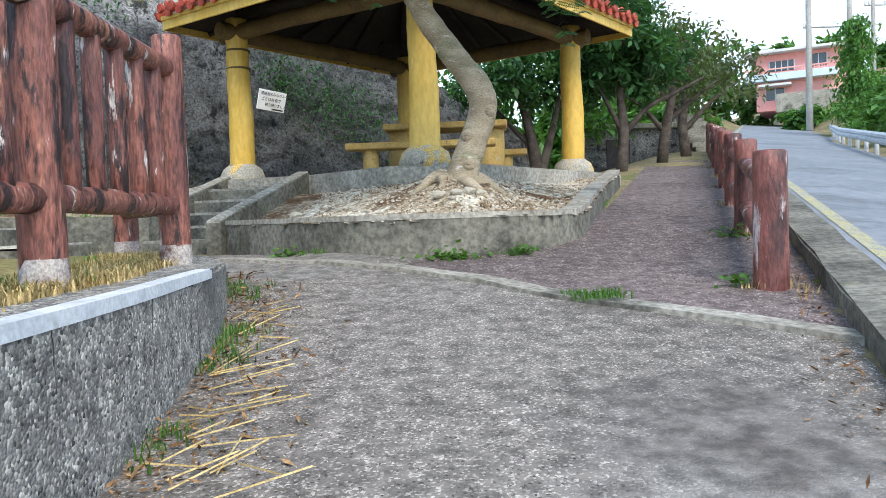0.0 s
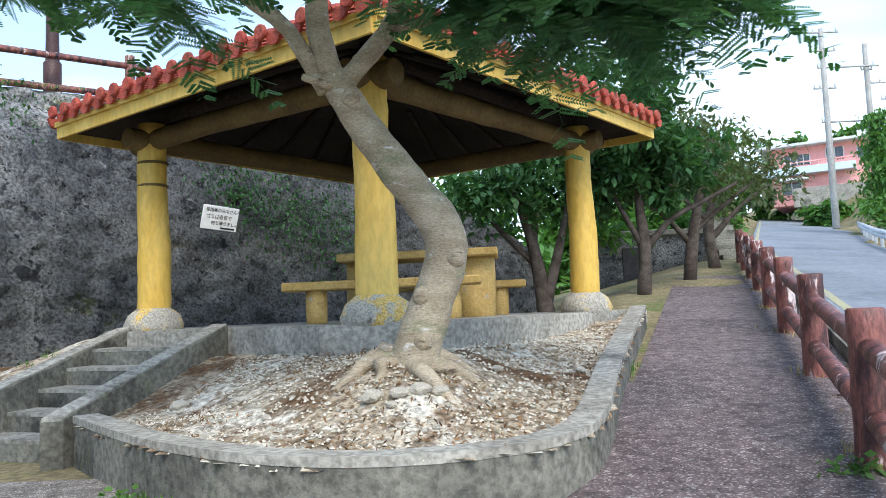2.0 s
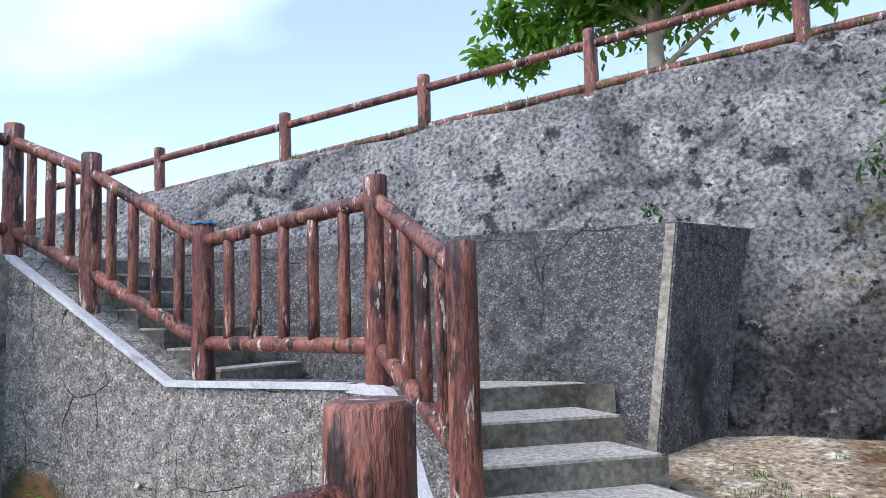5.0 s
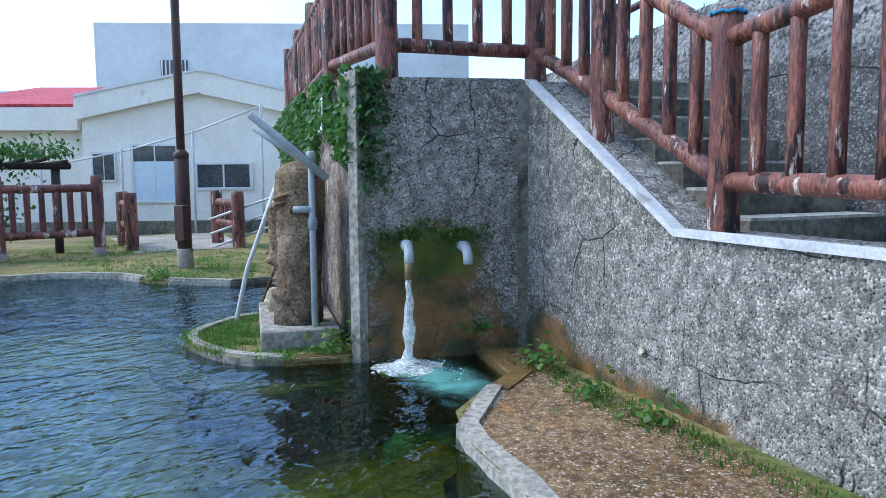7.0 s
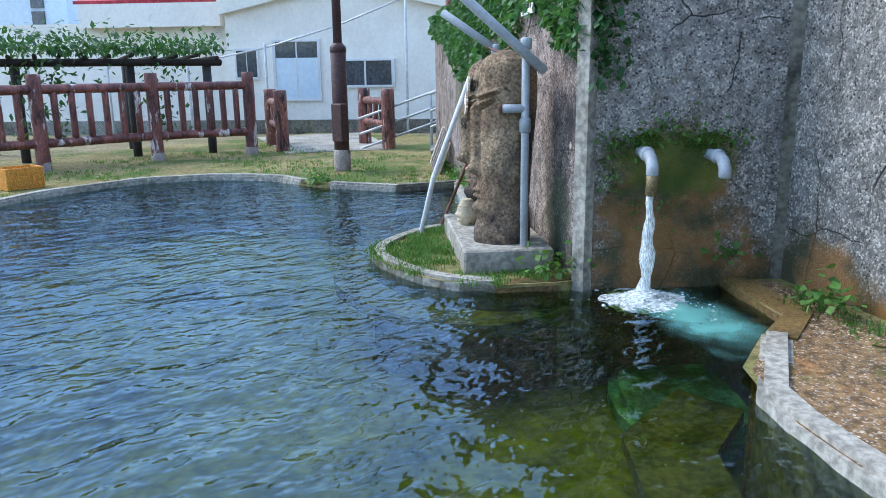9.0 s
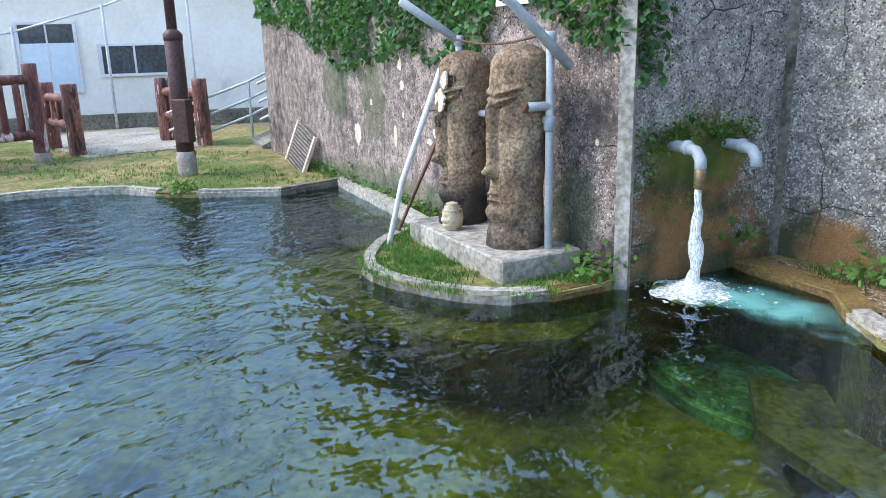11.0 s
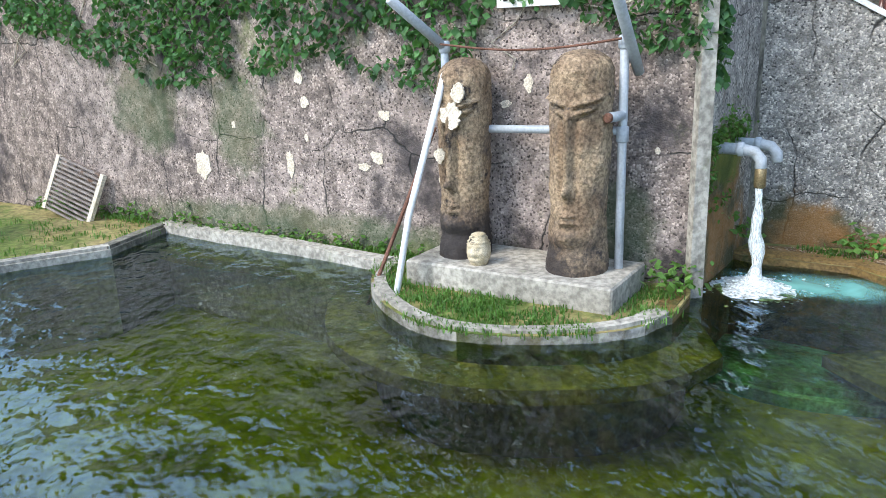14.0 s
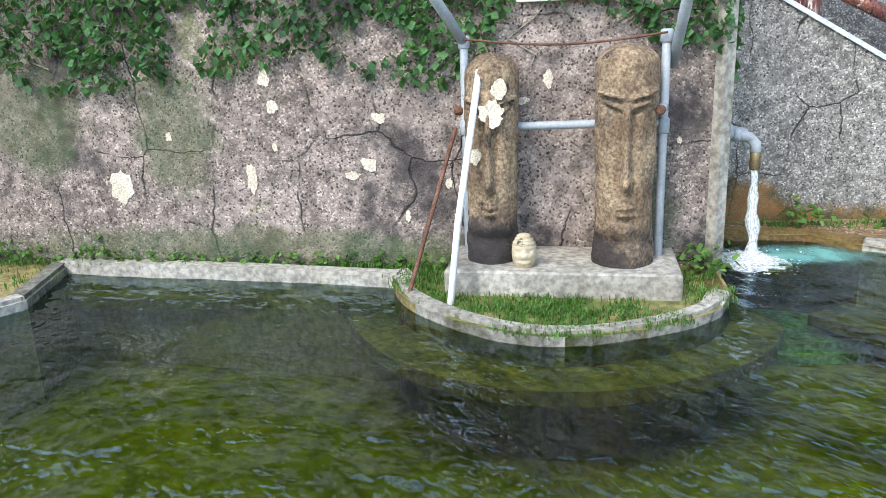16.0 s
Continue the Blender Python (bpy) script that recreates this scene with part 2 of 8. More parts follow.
growth(M_PEBBLE, [((-7.62, 2.90, 1.40), (0.62, 0.62, 0.95)), ((-7.95, 3.75, 1.22), (0.65, 0.65, 0.42)), ((-7.2, 4.7, 1.2), (1.1, 1.1, 0.18))], (0.05, 0.052, 0.018), (0.24, 0.12, 0.035), 0.88)
growth(M_PEBBLE, [((-7.65, 2.95, 2.02), (0.42, 0.42, 0.24))], (0.06, 0.09, 0.015), (0.13, 0.15, 0.03))
growth(M_PEBBLE_WARM, [((-10.55, -1.05, 2.35), (0.5, 0.5, 0.45)), ((-9.75, -0.25, 2.25), (0.35, 0.35, 0.5)), ((-9.5, 0.0, 1.35), (2.2, 2.2, 0.22)), ((-7.6, 2.15, 1.6), (0.3, 0.3, 0.35))], (0.045, 0.085, 0.03), (0.10, 0.11, 0.05), 0.6)
M_TRIM = mat("painted_concrete_edge", (0.52, 0.55, 0.58), (0.64, 0.66, 0.68), 4, 0.8, [((0.36, 0.37, 0.37), 7, 0.56, 0.68)], [(N, 30, 0.2)], grain=0.15)
M_LOG = mat("red_brown_painted_log", (0.135, 0.045, 0.038), (0.28, 0.10, 0.072), 5.0, 0.45, [((0.03, 0.013, 0.013), 9, 0.51, 0.58), ((0.38, 0.16, 0.10), 7, 0.57, 0.66), ((0.58, 0.50, 0.46), 13, 0.595, 0.63)],
            [(N, 10, 1.0), (N, 34, 0.9)], stretch=(1, 1, 0.22), spec=0.5, grain=0.5)
M_LOG_FADED = mat("faded_red_brown_log", (0.13, 0.042, 0.036), (0.28, 0.10, 0.08), 4.0, 0.5, [((0.06, 0.022, 0.022), 6, 0.50, 0.62), ((0.62, 0.53, 0.52), 5, 0.57, 0.63)],
                  [(N, 9, 0.9), (N, 30, 0.5)], stretch=(1, 1, 0.3), spec=0.5)
M_FOOT = mat("bare_post_foot", (0.30, 0.25, 0.23), (0.42, 0.38, 0.35), 6, 0.9, [((0.12, 0.06, 0.05), 5, 0.52, 0.66)], [(N, 20, 0.4)])
M_YELLOW = mat("yellow_painted_column", (0.62, 0.39, 0.075), (0.72, 0.50, 0.14), 1.6, 0.6, [((0.52, 0.34, 0.06), 2.4, 0.55, 0.68), ((0.17, 0.12, 0.05), 6, 0.66, 0.70)], [(N, 12, 0.35)], stretch=(1, 1, 0.35), grain=0.12)
# beam ochre, with the shade under the roof put into its colour
M_YELLOW_DULL = mat("shaded_ochre_beam", (0.115, 0.072, 0.027), (0.17, 0.11, 0.04), 2.0, 0.7, [((0.10, 0.065, 0.03), 2.5, 0.52, 0.68)], [(N, 12, 0.4)], grain=0.2)
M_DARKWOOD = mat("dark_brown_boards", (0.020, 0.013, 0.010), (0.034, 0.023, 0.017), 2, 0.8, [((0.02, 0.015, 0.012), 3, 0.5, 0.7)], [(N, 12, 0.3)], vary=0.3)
M_TILE = mat("red_clay_tile", (0.34, 0.055, 0.038), (0.46, 0.10, 0.06), 4, 0.75, [((0.13, 0.03, 0.025), 4, 0.52, 0.68), ((0.55, 0.28, 0.2), 9, 0.66, 0.76)], [(N, 22, 0.4)], vary=0.25)
M_MORTAR = mat("roof_mortar", (0.30, 0.29, 0.28), (0.42, 0.41, 0.39), 4, 0.9, [((0.1, 0.1, 0.1), 3, 0.5, 0.65)], [(N, 20, 0.4)])
M_BENCH = mat("ochre_painted_bench", (0.38, 0.25, 0.08), (0.48, 0.33, 0.12), 3, 0.7, [((0.17, 0.11, 0.05), 4, 0.58, 0.70), ((0.34, 0.33, 0.30), 5, 0.60, 0.68)], [(N, 18, 0.3)], grain=0.2)
M_BARK = mat("smooth_grey_bark", (0.33, 0.265, 0.18), (0.47, 0.39, 0.28), 3.5, 0.85, [((0.60, 0.56, 0.50), 5, 0.58, 0.68), ((0.14, 0.10, 0.075), 7, 0.60, 0.70), ((0.25, 0.25, 0.15), 2.2, 0.56, 0.68)],
             [(N, 10, 0.5), (N, 40, 0.3)], stretch=(1, 1, 2.6), grain=0.25)
M_BARK_DARK = mat("dark_bark", (0.055, 0.042, 0.034), (0.11, 0.09, 0.075), 5, 0.9, [((0.2, 0.18, 0.16), 8, 0.66, 0.76)], [(N, 18, 0.6)])
M_BARK_PALE = mat("pale_bark", (0.30, 0.27, 0.21), (0.42, 0.38, 0.31), 5, 0.9, [((0.15, 0.12, 0.09), 6, 0.58, 0.7)], [(N, 18, 0.5)])


def leaf_mat(name, c1, c2, vary=0.35):
    m = mat(name, c1, c2, 1.5, 0.55, spec=0.35, vary=vary)
    nt = m.node_tree
    bs = nt.nodes["Principled BSDF"]
    tr = nt.nodes.new("ShaderNodeBsdfTranslucent")
    tr.inputs["Color"].default_value = (c2[0] * 1.5, c2[1] * 1.5, c2[2] * 0.9, 1)
    mx = nt.nodes.new("ShaderNodeMixShader")
    mx.inputs[0].default_value = 0.3
    nt.links.new(bs.outputs[0], mx.inputs[1])
    nt.links.new(tr.outputs[0], mx.inputs[2])
    nt.links.new(mx.outputs[0], nt.nodes["Material Output"].inputs["Surface"])
    return m


M_LEAF = leaf_mat("feathery_green_leaf", (0.045, 0.15, 0.065), (0.09, 0.24, 0.085))
M_LEAF_BROAD = leaf_mat("broad_green_leaf", (0.025, 0.08, 0.03), (0.055, 0.15, 0.045))
M_LEAF_BRIGHT = leaf_mat("bright_green_leaf", (0.055, 0.16, 0.025), (0.13, 0.30, 0.04))
M_LEAF_DULL = leaf_mat("dull_olive_leaf", (0.055, 0.085, 0.035), (0.10, 0.13, 0.05))
M_LEAF_FAR = leaf_mat("far_bush_leaf", (0.045, 0.14, 0.035), (0.11, 0.25, 0.055))
M_IVY = leaf_mat("ivy_leaf", (0.03, 0.095, 0.035), (0.075, 0.19, 0.06))
M_WEED = leaf_mat("weed_leaf", (0.055, 0.14, 0.025), (0.11, 0.23, 0.05))
M_STRAW = mat("dry_straw", (0.36, 0.26, 0.11), (0.5, 0.38, 0.18), 5, 0.9, vary=0.35)
M_LITTER = mat("brown_leaf_litter", (0.16, 0.085, 0.04), (0.30, 0.18, 0.085), 5, 0.9, vary=0.5)
M_SOIL = mat("gravelly_planter_soil", (0.32, 0.26, 0.18), (0.48, 0.40, 0.29), 1.4, 0.95, [((0.14, 0.075, 0.035), 1.0, 0.48, 0.62), ((0.68, 0.64, 0.54), 1.7, 0.53, 0.64)], [(N, 12, 0.7), (N, 45, 0.6)],
             cells=(34, (0.16, 0.10, 0.05), (0.62, 0.54, 0.42), 0.5), grain=0.5)
M_GROUND = mat("grassy_earth", (0.20, 0.165, 0.09), (0.27, 0.22, 0.12), 1.2, 0.95, [((0.12, 0.15, 0.04), 0.9, 0.5, 0.66), ((0.33, 0.26, 0.15), 2.1, 0.6, 0.72)], [(N, 20, 0.6), (N, 70, 0.5)])
M_BANK = mat("orange_gravel_bank", (0.16, 0.095, 0.042), (0.25, 0.155, 0.075), 1.5, 0.95, [((0.10, 0.10, 0.03), 1.4, 0.55, 0.68), ((0.32, 0.15, 0.05), 0.9, 0.54, 0.68)], [(N, 20, 0.6)],
             cells=(90, (0.14, 0.09, 0.05), (0.56, 0.49, 0.40), 0.66), grain=0.5)
M_MOSSGROUND = mat("mossy_pond_bank", (0.21, 0.17, 0.065), (0.28, 0.23, 0.10), 1.2, 0.95, [((0.10, 0.135, 0.03), 0.8, 0.48, 0.62), ((0.33, 0.28, 0.2), 2.5, 0.64, 0.75)], [(N, 25, 0.6)])
M_ALGAE = mat("orange_algae_stone", (0.13, 0.08, 0.03), (0.22, 0.14, 0.05), 3, 0.6, [((0.055, 0.065, 0.018), 2.2, 0.48, 0.60), ((0.035, 0.025, 0.014), 4, 0.56, 0.66), ((0.33, 0.17, 0.04), 2.6, 0.62, 0.72)], [(N, 20, 0.8)])
M_MOSS = mat("wet_moss", (0.06, 0.10, 0.015), (0.12, 0.16, 0.03), 6, 0.9, [((0.19, 0.12, 0.03), 4, 0.55, 0.7)], [(N, 40, 0.9)])
M_STATUE = mat("weathered_carved_stone", (0.20, 0.135, 0.085), (0.36, 0.265, 0.170), 3.5, 0.92, [((0.10, 0.080, 0.070), 1.6, 0.50, 0.64), ((0.05, 0.042, 0.04), 5, 0.58, 0.66), ((0.46, 0.38, 0.29), 24, 0.66, 0.72), ((0.50, 0.42, 0.32), 5, 0.66, 0.72)], [(N, 26, 0.8), (N, 70, 0.6)], grain=0.5)
growth(M_STATUE, [((-7.9, 1.4, 1.40), (1.0, 1.0, 0.40))], (0.03, 0.027, 0.027), (0.055, 0.047, 0.042), 0.9)
M_PATCH = mat("bare_plaster_patch", (0.60, 0.52, 0.40), (0.70, 0.62, 0.50), 6, 0.9, bump=[(N, 30, 0.4)])
M_PIPE = mat("grey_plastic_pipe", (0.32, 0.355, 0.38), (0.42, 0.46, 0.49), 4, 0.45, [((0.25, 0.25, 0.24), 6, 0.60, 0.72)], spec=0.4, grain=0.12)
M_PALE_PIPE = mat("pale_plastic_pipe", (0.60, 0.62, 0.62), (0.70, 0.72, 0.72), 4, 0.5, [((0.36, 0.36, 0.34), 8, 0.58, 0.72)], grain=0.12)
M_RUST = mat("rusty_steel", (0.12, 0.055, 0.035), (0.2, 0.1, 0.07), 8, 0.8, [((0.28, 0.24, 0.22), 7, 0.6, 0.7)], [(N, 40, 0.4)])
M_BRASS = mat("dull_brass", (0.25, 0.19, 0.10), (0.33, 0.27, 0.16), 8, 0.5, metal=0.6)
M_STEEL = mat("galvanised_steel", (0.46, 0.48, 0.50), (0.58, 0.60, 0.62), 5, 0.5, [((0.35, 0.35, 0.34), 6, 0.6, 0.75)], metal=0.4)
M_BLACK = mat("blackish_paint", (0.03, 0.028, 0.03), (0.05, 0.045, 0.05), 4, 0.6)
M_POLE = mat("dark_brown_lamp_post", (0.06, 0.03, 0.03), (0.085, 0.045, 0.04), 3, 0.5, [((0.2, 0.15, 0.13), 9, 0.68, 0.75)])
M_CPOLE = mat("concrete_pole", (0.36, 0.35, 0.33), (0.44, 0.43, 0.41), 2, 0.85)
M_WHITEWALL = mat("cream_painted_wall", (0.78, 0.745, 0.67), (0.85, 0.82, 0.75), 0.8, 0.85, [((0.62, 0.60, 0.56), 0.5, 0.58, 0.72), ((0.45, 0.43, 0.40), 1.3, 0.66, 0.76)], [(N, 20, 0.1)], grain=0.05)
M_GREYWALL = mat("grey_concrete_building", (0.50, 0.54, 0.55), (0.60, 0.64, 0.65), 0.3, 0.85, [((0.40, 0.43, 0.44), 0.4, 0.55, 0.72)], grain=0.05)
M_PINK = mat("pink_painted_wall", (0.84, 0.36, 0.34), (0.88, 0.44, 0.41), 0.4, 0.8, [((0.68, 0.34, 0.31), 1, 0.6, 0.75)], grain=0.06)
M_PALEBLUE = mat("pale_blue_balcony", (0.55, 0.67, 0.76), (0.63, 0.73, 0.80), 0.6, 0.8, grain=0.06)
M_ROOFGREY = mat("pale_flat_roof", (0.62, 0.63, 0.64), (0.70, 0.71, 0.71), 0.6, 0.8, [((0.48, 0.48, 0.48), 0.9, 0.55, 0.7)], grain=0.08)
M_REDROOF = mat("red_metal_roof", (0.45, 0.04, 0.06), (0.52, 0.07, 0.08), 0.6, 0.6)
M_GLASS = mat("dark_window_glass", (0.05, 0.06, 0.07), (0.07, 0.085, 0.1), 1, 0.1, spec=0.6)
M_SIGN = mat("white_sign_board", (0.80, 0.80, 0.78), (0.86, 0.86, 0.84), 2, 0.6, grain=0.04)
M_INK = mat("black_lettering", (0.02, 0.02, 0.02), (0.03, 0.03, 0.03), 2, 0.7)
M_BLUE = mat("blue_cord", (0.02, 0.28, 0.55), (0.03, 0.36, 0.62), 4, 0.6)
M_CRATE = mat("orange_plastic", (0.60, 0.26, 0.04), (0.68, 0.32, 0.06), 4, 0.5)
M_FLOOR_POND = mat("algae_pond_floor", (0.21, 0.215, 0.012), (0.32, 0.31, 0.02), 0.7, 0.9, [((0.05, 0.065, 0.015), 0.5, 0.46, 0.66), ((0.28, 0.32, 0.08), 1.8, 0.62, 0.74)], [(N, 8, 0.5)])
M_LEDGE_POND = mat("algae_pond_ledge", (0.22, 0.19, 0.06), (0.32, 0.28, 0.10), 1.5, 0.9, [((0.10, 0.11, 0.03), 1.5, 0.48, 0.62)], [(N, 14, 0.5)])
M_BASE = mat("flaking_column_collar", (0.36, 0.34, 0.29), (0.48, 0.45, 0.38), 4, 0.9, [((0.62, 0.42, 0.12), 4, 0.50, 0.58), ((0.14, 0.12, 0.10), 6, 0.60, 0.70)], [(N, 30, 0.6)])

# water: a clear green surface with ripples
M_WATER = bpy.data.materials.new("rippled_pond_water")
M_WATER.use_nodes = True
qn, ql = M_WATER.node_tree.nodes, M_WATER.node_tree.links
qn.clear()
q_out = qn.new("ShaderNodeOutputMaterial")
q_tr = qn.new("ShaderNodeBsdfTransparent")
q_tr.inputs["Color"].default_value = (0.70, 0.80, 0.32, 1)
q_gl = qn.new("ShaderNodeBsdfGlossy")
q_gl.inputs["Roughness"].default_value = 0.015
# blue put into the mirror colour, and a raised IOR, strengthen the sky reflection
q_gl.inputs["Color"].default_value = (0.66, 0.84, 1.0, 1)
q_fr = qn.new("ShaderNodeFresnel")
q_fr.inputs["IOR"].default_value = 1.70
q_mix = qn.new("ShaderNodeMixShader")
q_co = qn.new("ShaderNodeTexCoord")
q_map = qn.new("ShaderNodeMapping")
q_map.inputs["Rotation"].default_value = (0, 0, radians(35))
q_map.inputs["Scale"].default_value = (1.0, 1.6, 1.0)
q_n1 = qn.new("ShaderNodeTexNoise")
q_n1.inputs["Scale"].default_value = 5.5
q_n1.inputs["Detail"].default_value = 2
q_n1.inputs["Distortion"].default_value = 0.15
q_b = qn.new("ShaderNodeBump")
q_b.inputs["Strength"].default_value = 0.9
q_b.inputs["Distance"].default_value = 0.032
ql.new(q_co.outputs["Object"], q_map.inputs["Vector"])
ql.new(q_map.outputs["Vector"], q_n1.inputs["Vector"])
ql.new(q_n1.outputs["Fac"], q_b.inputs["Height"])
ql.new(q_b.outputs["Normal"], q_gl.inputs["Normal"])
ql.new(q_b.outputs["Normal"], q_fr.inputs["Normal"])
ql.new(q_fr.outputs["Fac"], q_mix.inputs[0])
ql.new(q_tr.outputs[0], q_mix.inputs[1])
ql.new(q_gl.outputs[0], q_mix.inputs[2])
ql.new(q_mix.outputs[0], q_out.inputs["Surface"])

# falling water and foam
M_FOAM = bpy.data.materials.new("white_water")
M_FOAM.use_nodes = True
fb = M_FOAM.node_tree.nodes["Principled BSDF"]
fb.inputs["Base Color"].default_value = (0.85, 0.92, 0.92, 1)
fb.inputs["Roughness"].default_value = 0.35
f_tr = M_FOAM.node_tree.nodes.new("ShaderNodeBsdfTransparent")
f_mx = M_FOAM.node_tree.nodes.new("ShaderNodeMixShader")
f_no = M_FOAM.node_tree.nodes.new("ShaderNodeTexNoise")
f_no.inputs["Scale"].default_value = 16
f_mr = M_FOAM.node_tree.nodes.new("ShaderNodeMapRange")
f_mr.inputs["From Min"].default_value, f_mr.inputs["From Max"].default_value = 0.35, 0.65
f_mr.inputs["To Min"].default_value, f_mr.inputs["To Max"].default_value = 0.22, 0.80
M_FOAM.node_tree.links.new(f_no.outputs["Fac"], f_mr.inputs["Value"])
M_FOAM.node_tree.links.new(f_mr.outputs["Result"], f_mx.inputs[0])
M_FOAM.node_tree.links.new(f_tr.outputs[0], f_mx.inputs[1])
M_FOAM.node_tree.links.new(fb.outputs[0], f_mx.inputs[2])
M_FOAM.node_tree.links.new(f_mx.outputs[0], M_FOAM.node_tree.nodes["Material Output"].inputs["Surface"])

# ---------------------------------------------------------------- building helpers
ORG = {}


def thing(name, loc, label, category, group="", kind=""):
    """An Empty at a thing's base, which parents its parts."""
    ob = new(name)
    ob.empty_display_size = 0.1
    ob.location = loc
    ORG[ob] = Vector(loc)
    return tagged(ob, label, category, group, kind)


def solid(name, verts, faces, material, parent=None, label="", smooth=False, category="", kind="", group=""):
    """One mesh object from world-space corners; under a parent it is a part."""
    me = bpy.data.meshes.new(name)
    org = ORG.get(parent, Vector((0, 0, 0)))
    me.from_pydata([(p[0] - org.x, p[1] - org.y, p[2] - org.z) for p in verts], [], faces)
    if smooth:
        me.polygons.foreach_set("use_smooth", [True] * len(me.polygons))
    me.materials.append(material)
    me.update()
    ob = new(name, me)
    if parent:
        ob.parent = parent
    ORG[ob] = org
    return tagged(ob, label, category, group, kind)


def part(name, bm, material, parent, label="", smooth=False):
    """Links a bmesh as one mesh object under a thing or a part."""
    me = bpy.data.meshes.new(name)
    org = ORG.get(parent, Vector((0, 0, 0)))
    bmesh.ops.recalc_face_normals(bm, faces=bm.faces)
    bm.transform(Matrix.Translation(-org))
    bm.to_mesh(me)
    bm.free()
    if smooth:
        me.polygons.foreach_set("use_smooth", [True] * len(me.polygons))
    me.materials.append(material)
    ob = new(name, me)
    if parent:
        ob.parent = parent
    ORG[ob] = org
    return tagged(ob, label)


def tube(pts, radii, seg=10, wobble=0.0, seed=0.0, squash=1.0):
    """Corners and faces of a round bar along a line of points, closed at both ends with a small bevel."""
    P = [Vector(p) for p in pts]
    R = list(radii) if hasattr(radii, "__len__") else [radii] * len(P)
    d0, d1 = (P[1] - P[0]).normalized(), (P[-1] - P[-2]).normalized()
    b0, b1 = min(R[0] * 0.25, 0.012), min(R[-1] * 0.25, 0.012)
    P = [P[0], P[0] + d0 * b0] + P[1:-1] + [P[-1] - d1 * b1, P[-1]]
    R = [R[0] - b0, R[0]] + R[1:-1] + [R[-1], R[-1] - b1]
    verts, faces, ref = [], [], None
    for i, p in enumerate(P):
        d = (P[min(i + 1, len(P) - 1)] - P[max(i - 1, 0)]).normalized()
        if ref is None:
            ref = Vector((1, 0, 0)) if abs(d.x) < 0.8 else Vector((0, 1, 0))
        a = (ref - d * ref.dot(d)).normalized()
        ref = a
        b = d.cross(a)
        for k in range(seg):
            t = 2 * math.pi * k / seg
            r = R[i]
            if wobble:
                q = p + (a * math.cos(t) + b * math.sin(t)) * r
                r *= 1 + wobble * noise.noise((q * 7.0) + Vector((seed, seed * 1.7, 0)))
            verts.append(p + a * (math.cos(t) * r) + b * (math.sin(t) * r * squash))
    for i in range(len(P) - 1):
        for k in range(seg):
            k2 = (k + 1) % seg
            faces.append((i * seg + k, i * seg + k2, (i + 1) * seg + k2, (i + 1) * seg + k))
    faces.append(tuple(range(seg - 1, -1, -1)))
    faces.append(tuple(range((len(P) - 1) * seg, len(P) * seg)))
    return verts, faces


def bar(name, pts, radii, material, parent=None, seg=10, wobble=0.0, label="", fine=0, category="", group=""):
    """A round bar as one mesh; fine: extra rings along each straight."""
    if fine:
        R = list(radii) if hasattr(radii, "__len__") else [radii] * len(pts)
        p2, r2 = [], []
        for i in range(len(pts) - 1):
            for k in range(fine):
                t = k / fine
                p2.append(Vector(pts[i]).lerp(Vector(pts[i + 1]), t))
                r2.append(R[i] + (R[i + 1] - R[i]) * t)
        pts, radii = p2 + [Vector(pts[-1])], r2 + [R[-1]]
    v, f = tube(pts, radii, seg, wobble, random.random() * 50)
    ob = solid(name, v, f, material, parent, label, category=category, group=group)
    ob.data.polygons.foreach_set("use_smooth", [len(q.vertices) == 4 for q in ob.data.polygons])
    return ob


def box_bm(bm, x0, y0, z0, x1, y1, z1, m=None, bevel=0.0):
    """Adds a box to a bmesh, turned by m."""
    r = bmesh.ops.create_cube(bm, size=1)
    mm = Matrix.Translation(((x0 + x1) / 2, (y0 + y1) / 2, (z0 + z1) / 2)) @ Matrix.Diagonal((abs(x1 - x0), abs(y1 - y0), abs(z1 - z0), 1))
    bmesh.ops.transform(bm, matrix=(m @ mm) if m else mm, verts=r["verts"])
    if bevel:
        es = list({e for v in r["verts"] for e in v.link_edges})
        bmesh.ops.bevel(bm, geom=es, offset=bevel, segments=1, affect="EDGES")


def box(name, lo, hi, material, parent=None, m=None, bevel=0.006, label=""):
    bm = bmesh.new()
    box_bm(bm, *lo, *hi, m, bevel)
    return part(name, bm, material, parent, label)


def prism(name, pts, z0, z1, material, parent=None, label="", kind="", category="", bevel=0.0):
    """An upright prism over a plan outline; z0 and z1 are numbers or one value a corner."""
    n = len(pts)
    za = z0 if hasattr(z0, "__len__") else [z0] * n
    zb = z1 if hasattr(z1, "__len__") else [z1] * n
    bm = bmesh.new()
    lo = [bm.verts.new((p[0], p[1], za[i])) for i, p in enumerate(pts)]
    hi = [bm.verts.new((p[0], p[1], zb[i])) for i, p in enumerate(pts)]
    bm.faces.new(lo[::-1])
    top = bm.faces.new(hi)
    for i in range(n):
        bm.faces.new((lo[i], lo[(i + 1) % n], hi[(i + 1) % n], hi[i]))
    bm.normal_update()
    if bevel:
        bmesh.ops.bevel(bm, geom=list(top.edges), offset=bevel, segments=2, affect="EDGES")
    bm.normal_update()
    bmesh.ops.triangulate(bm, faces=[f for f in bm.faces if len(f.verts) > 4])
    ob = part(name, bm, material, parent, label)
    return tagged(ob, "", category, "", kind)


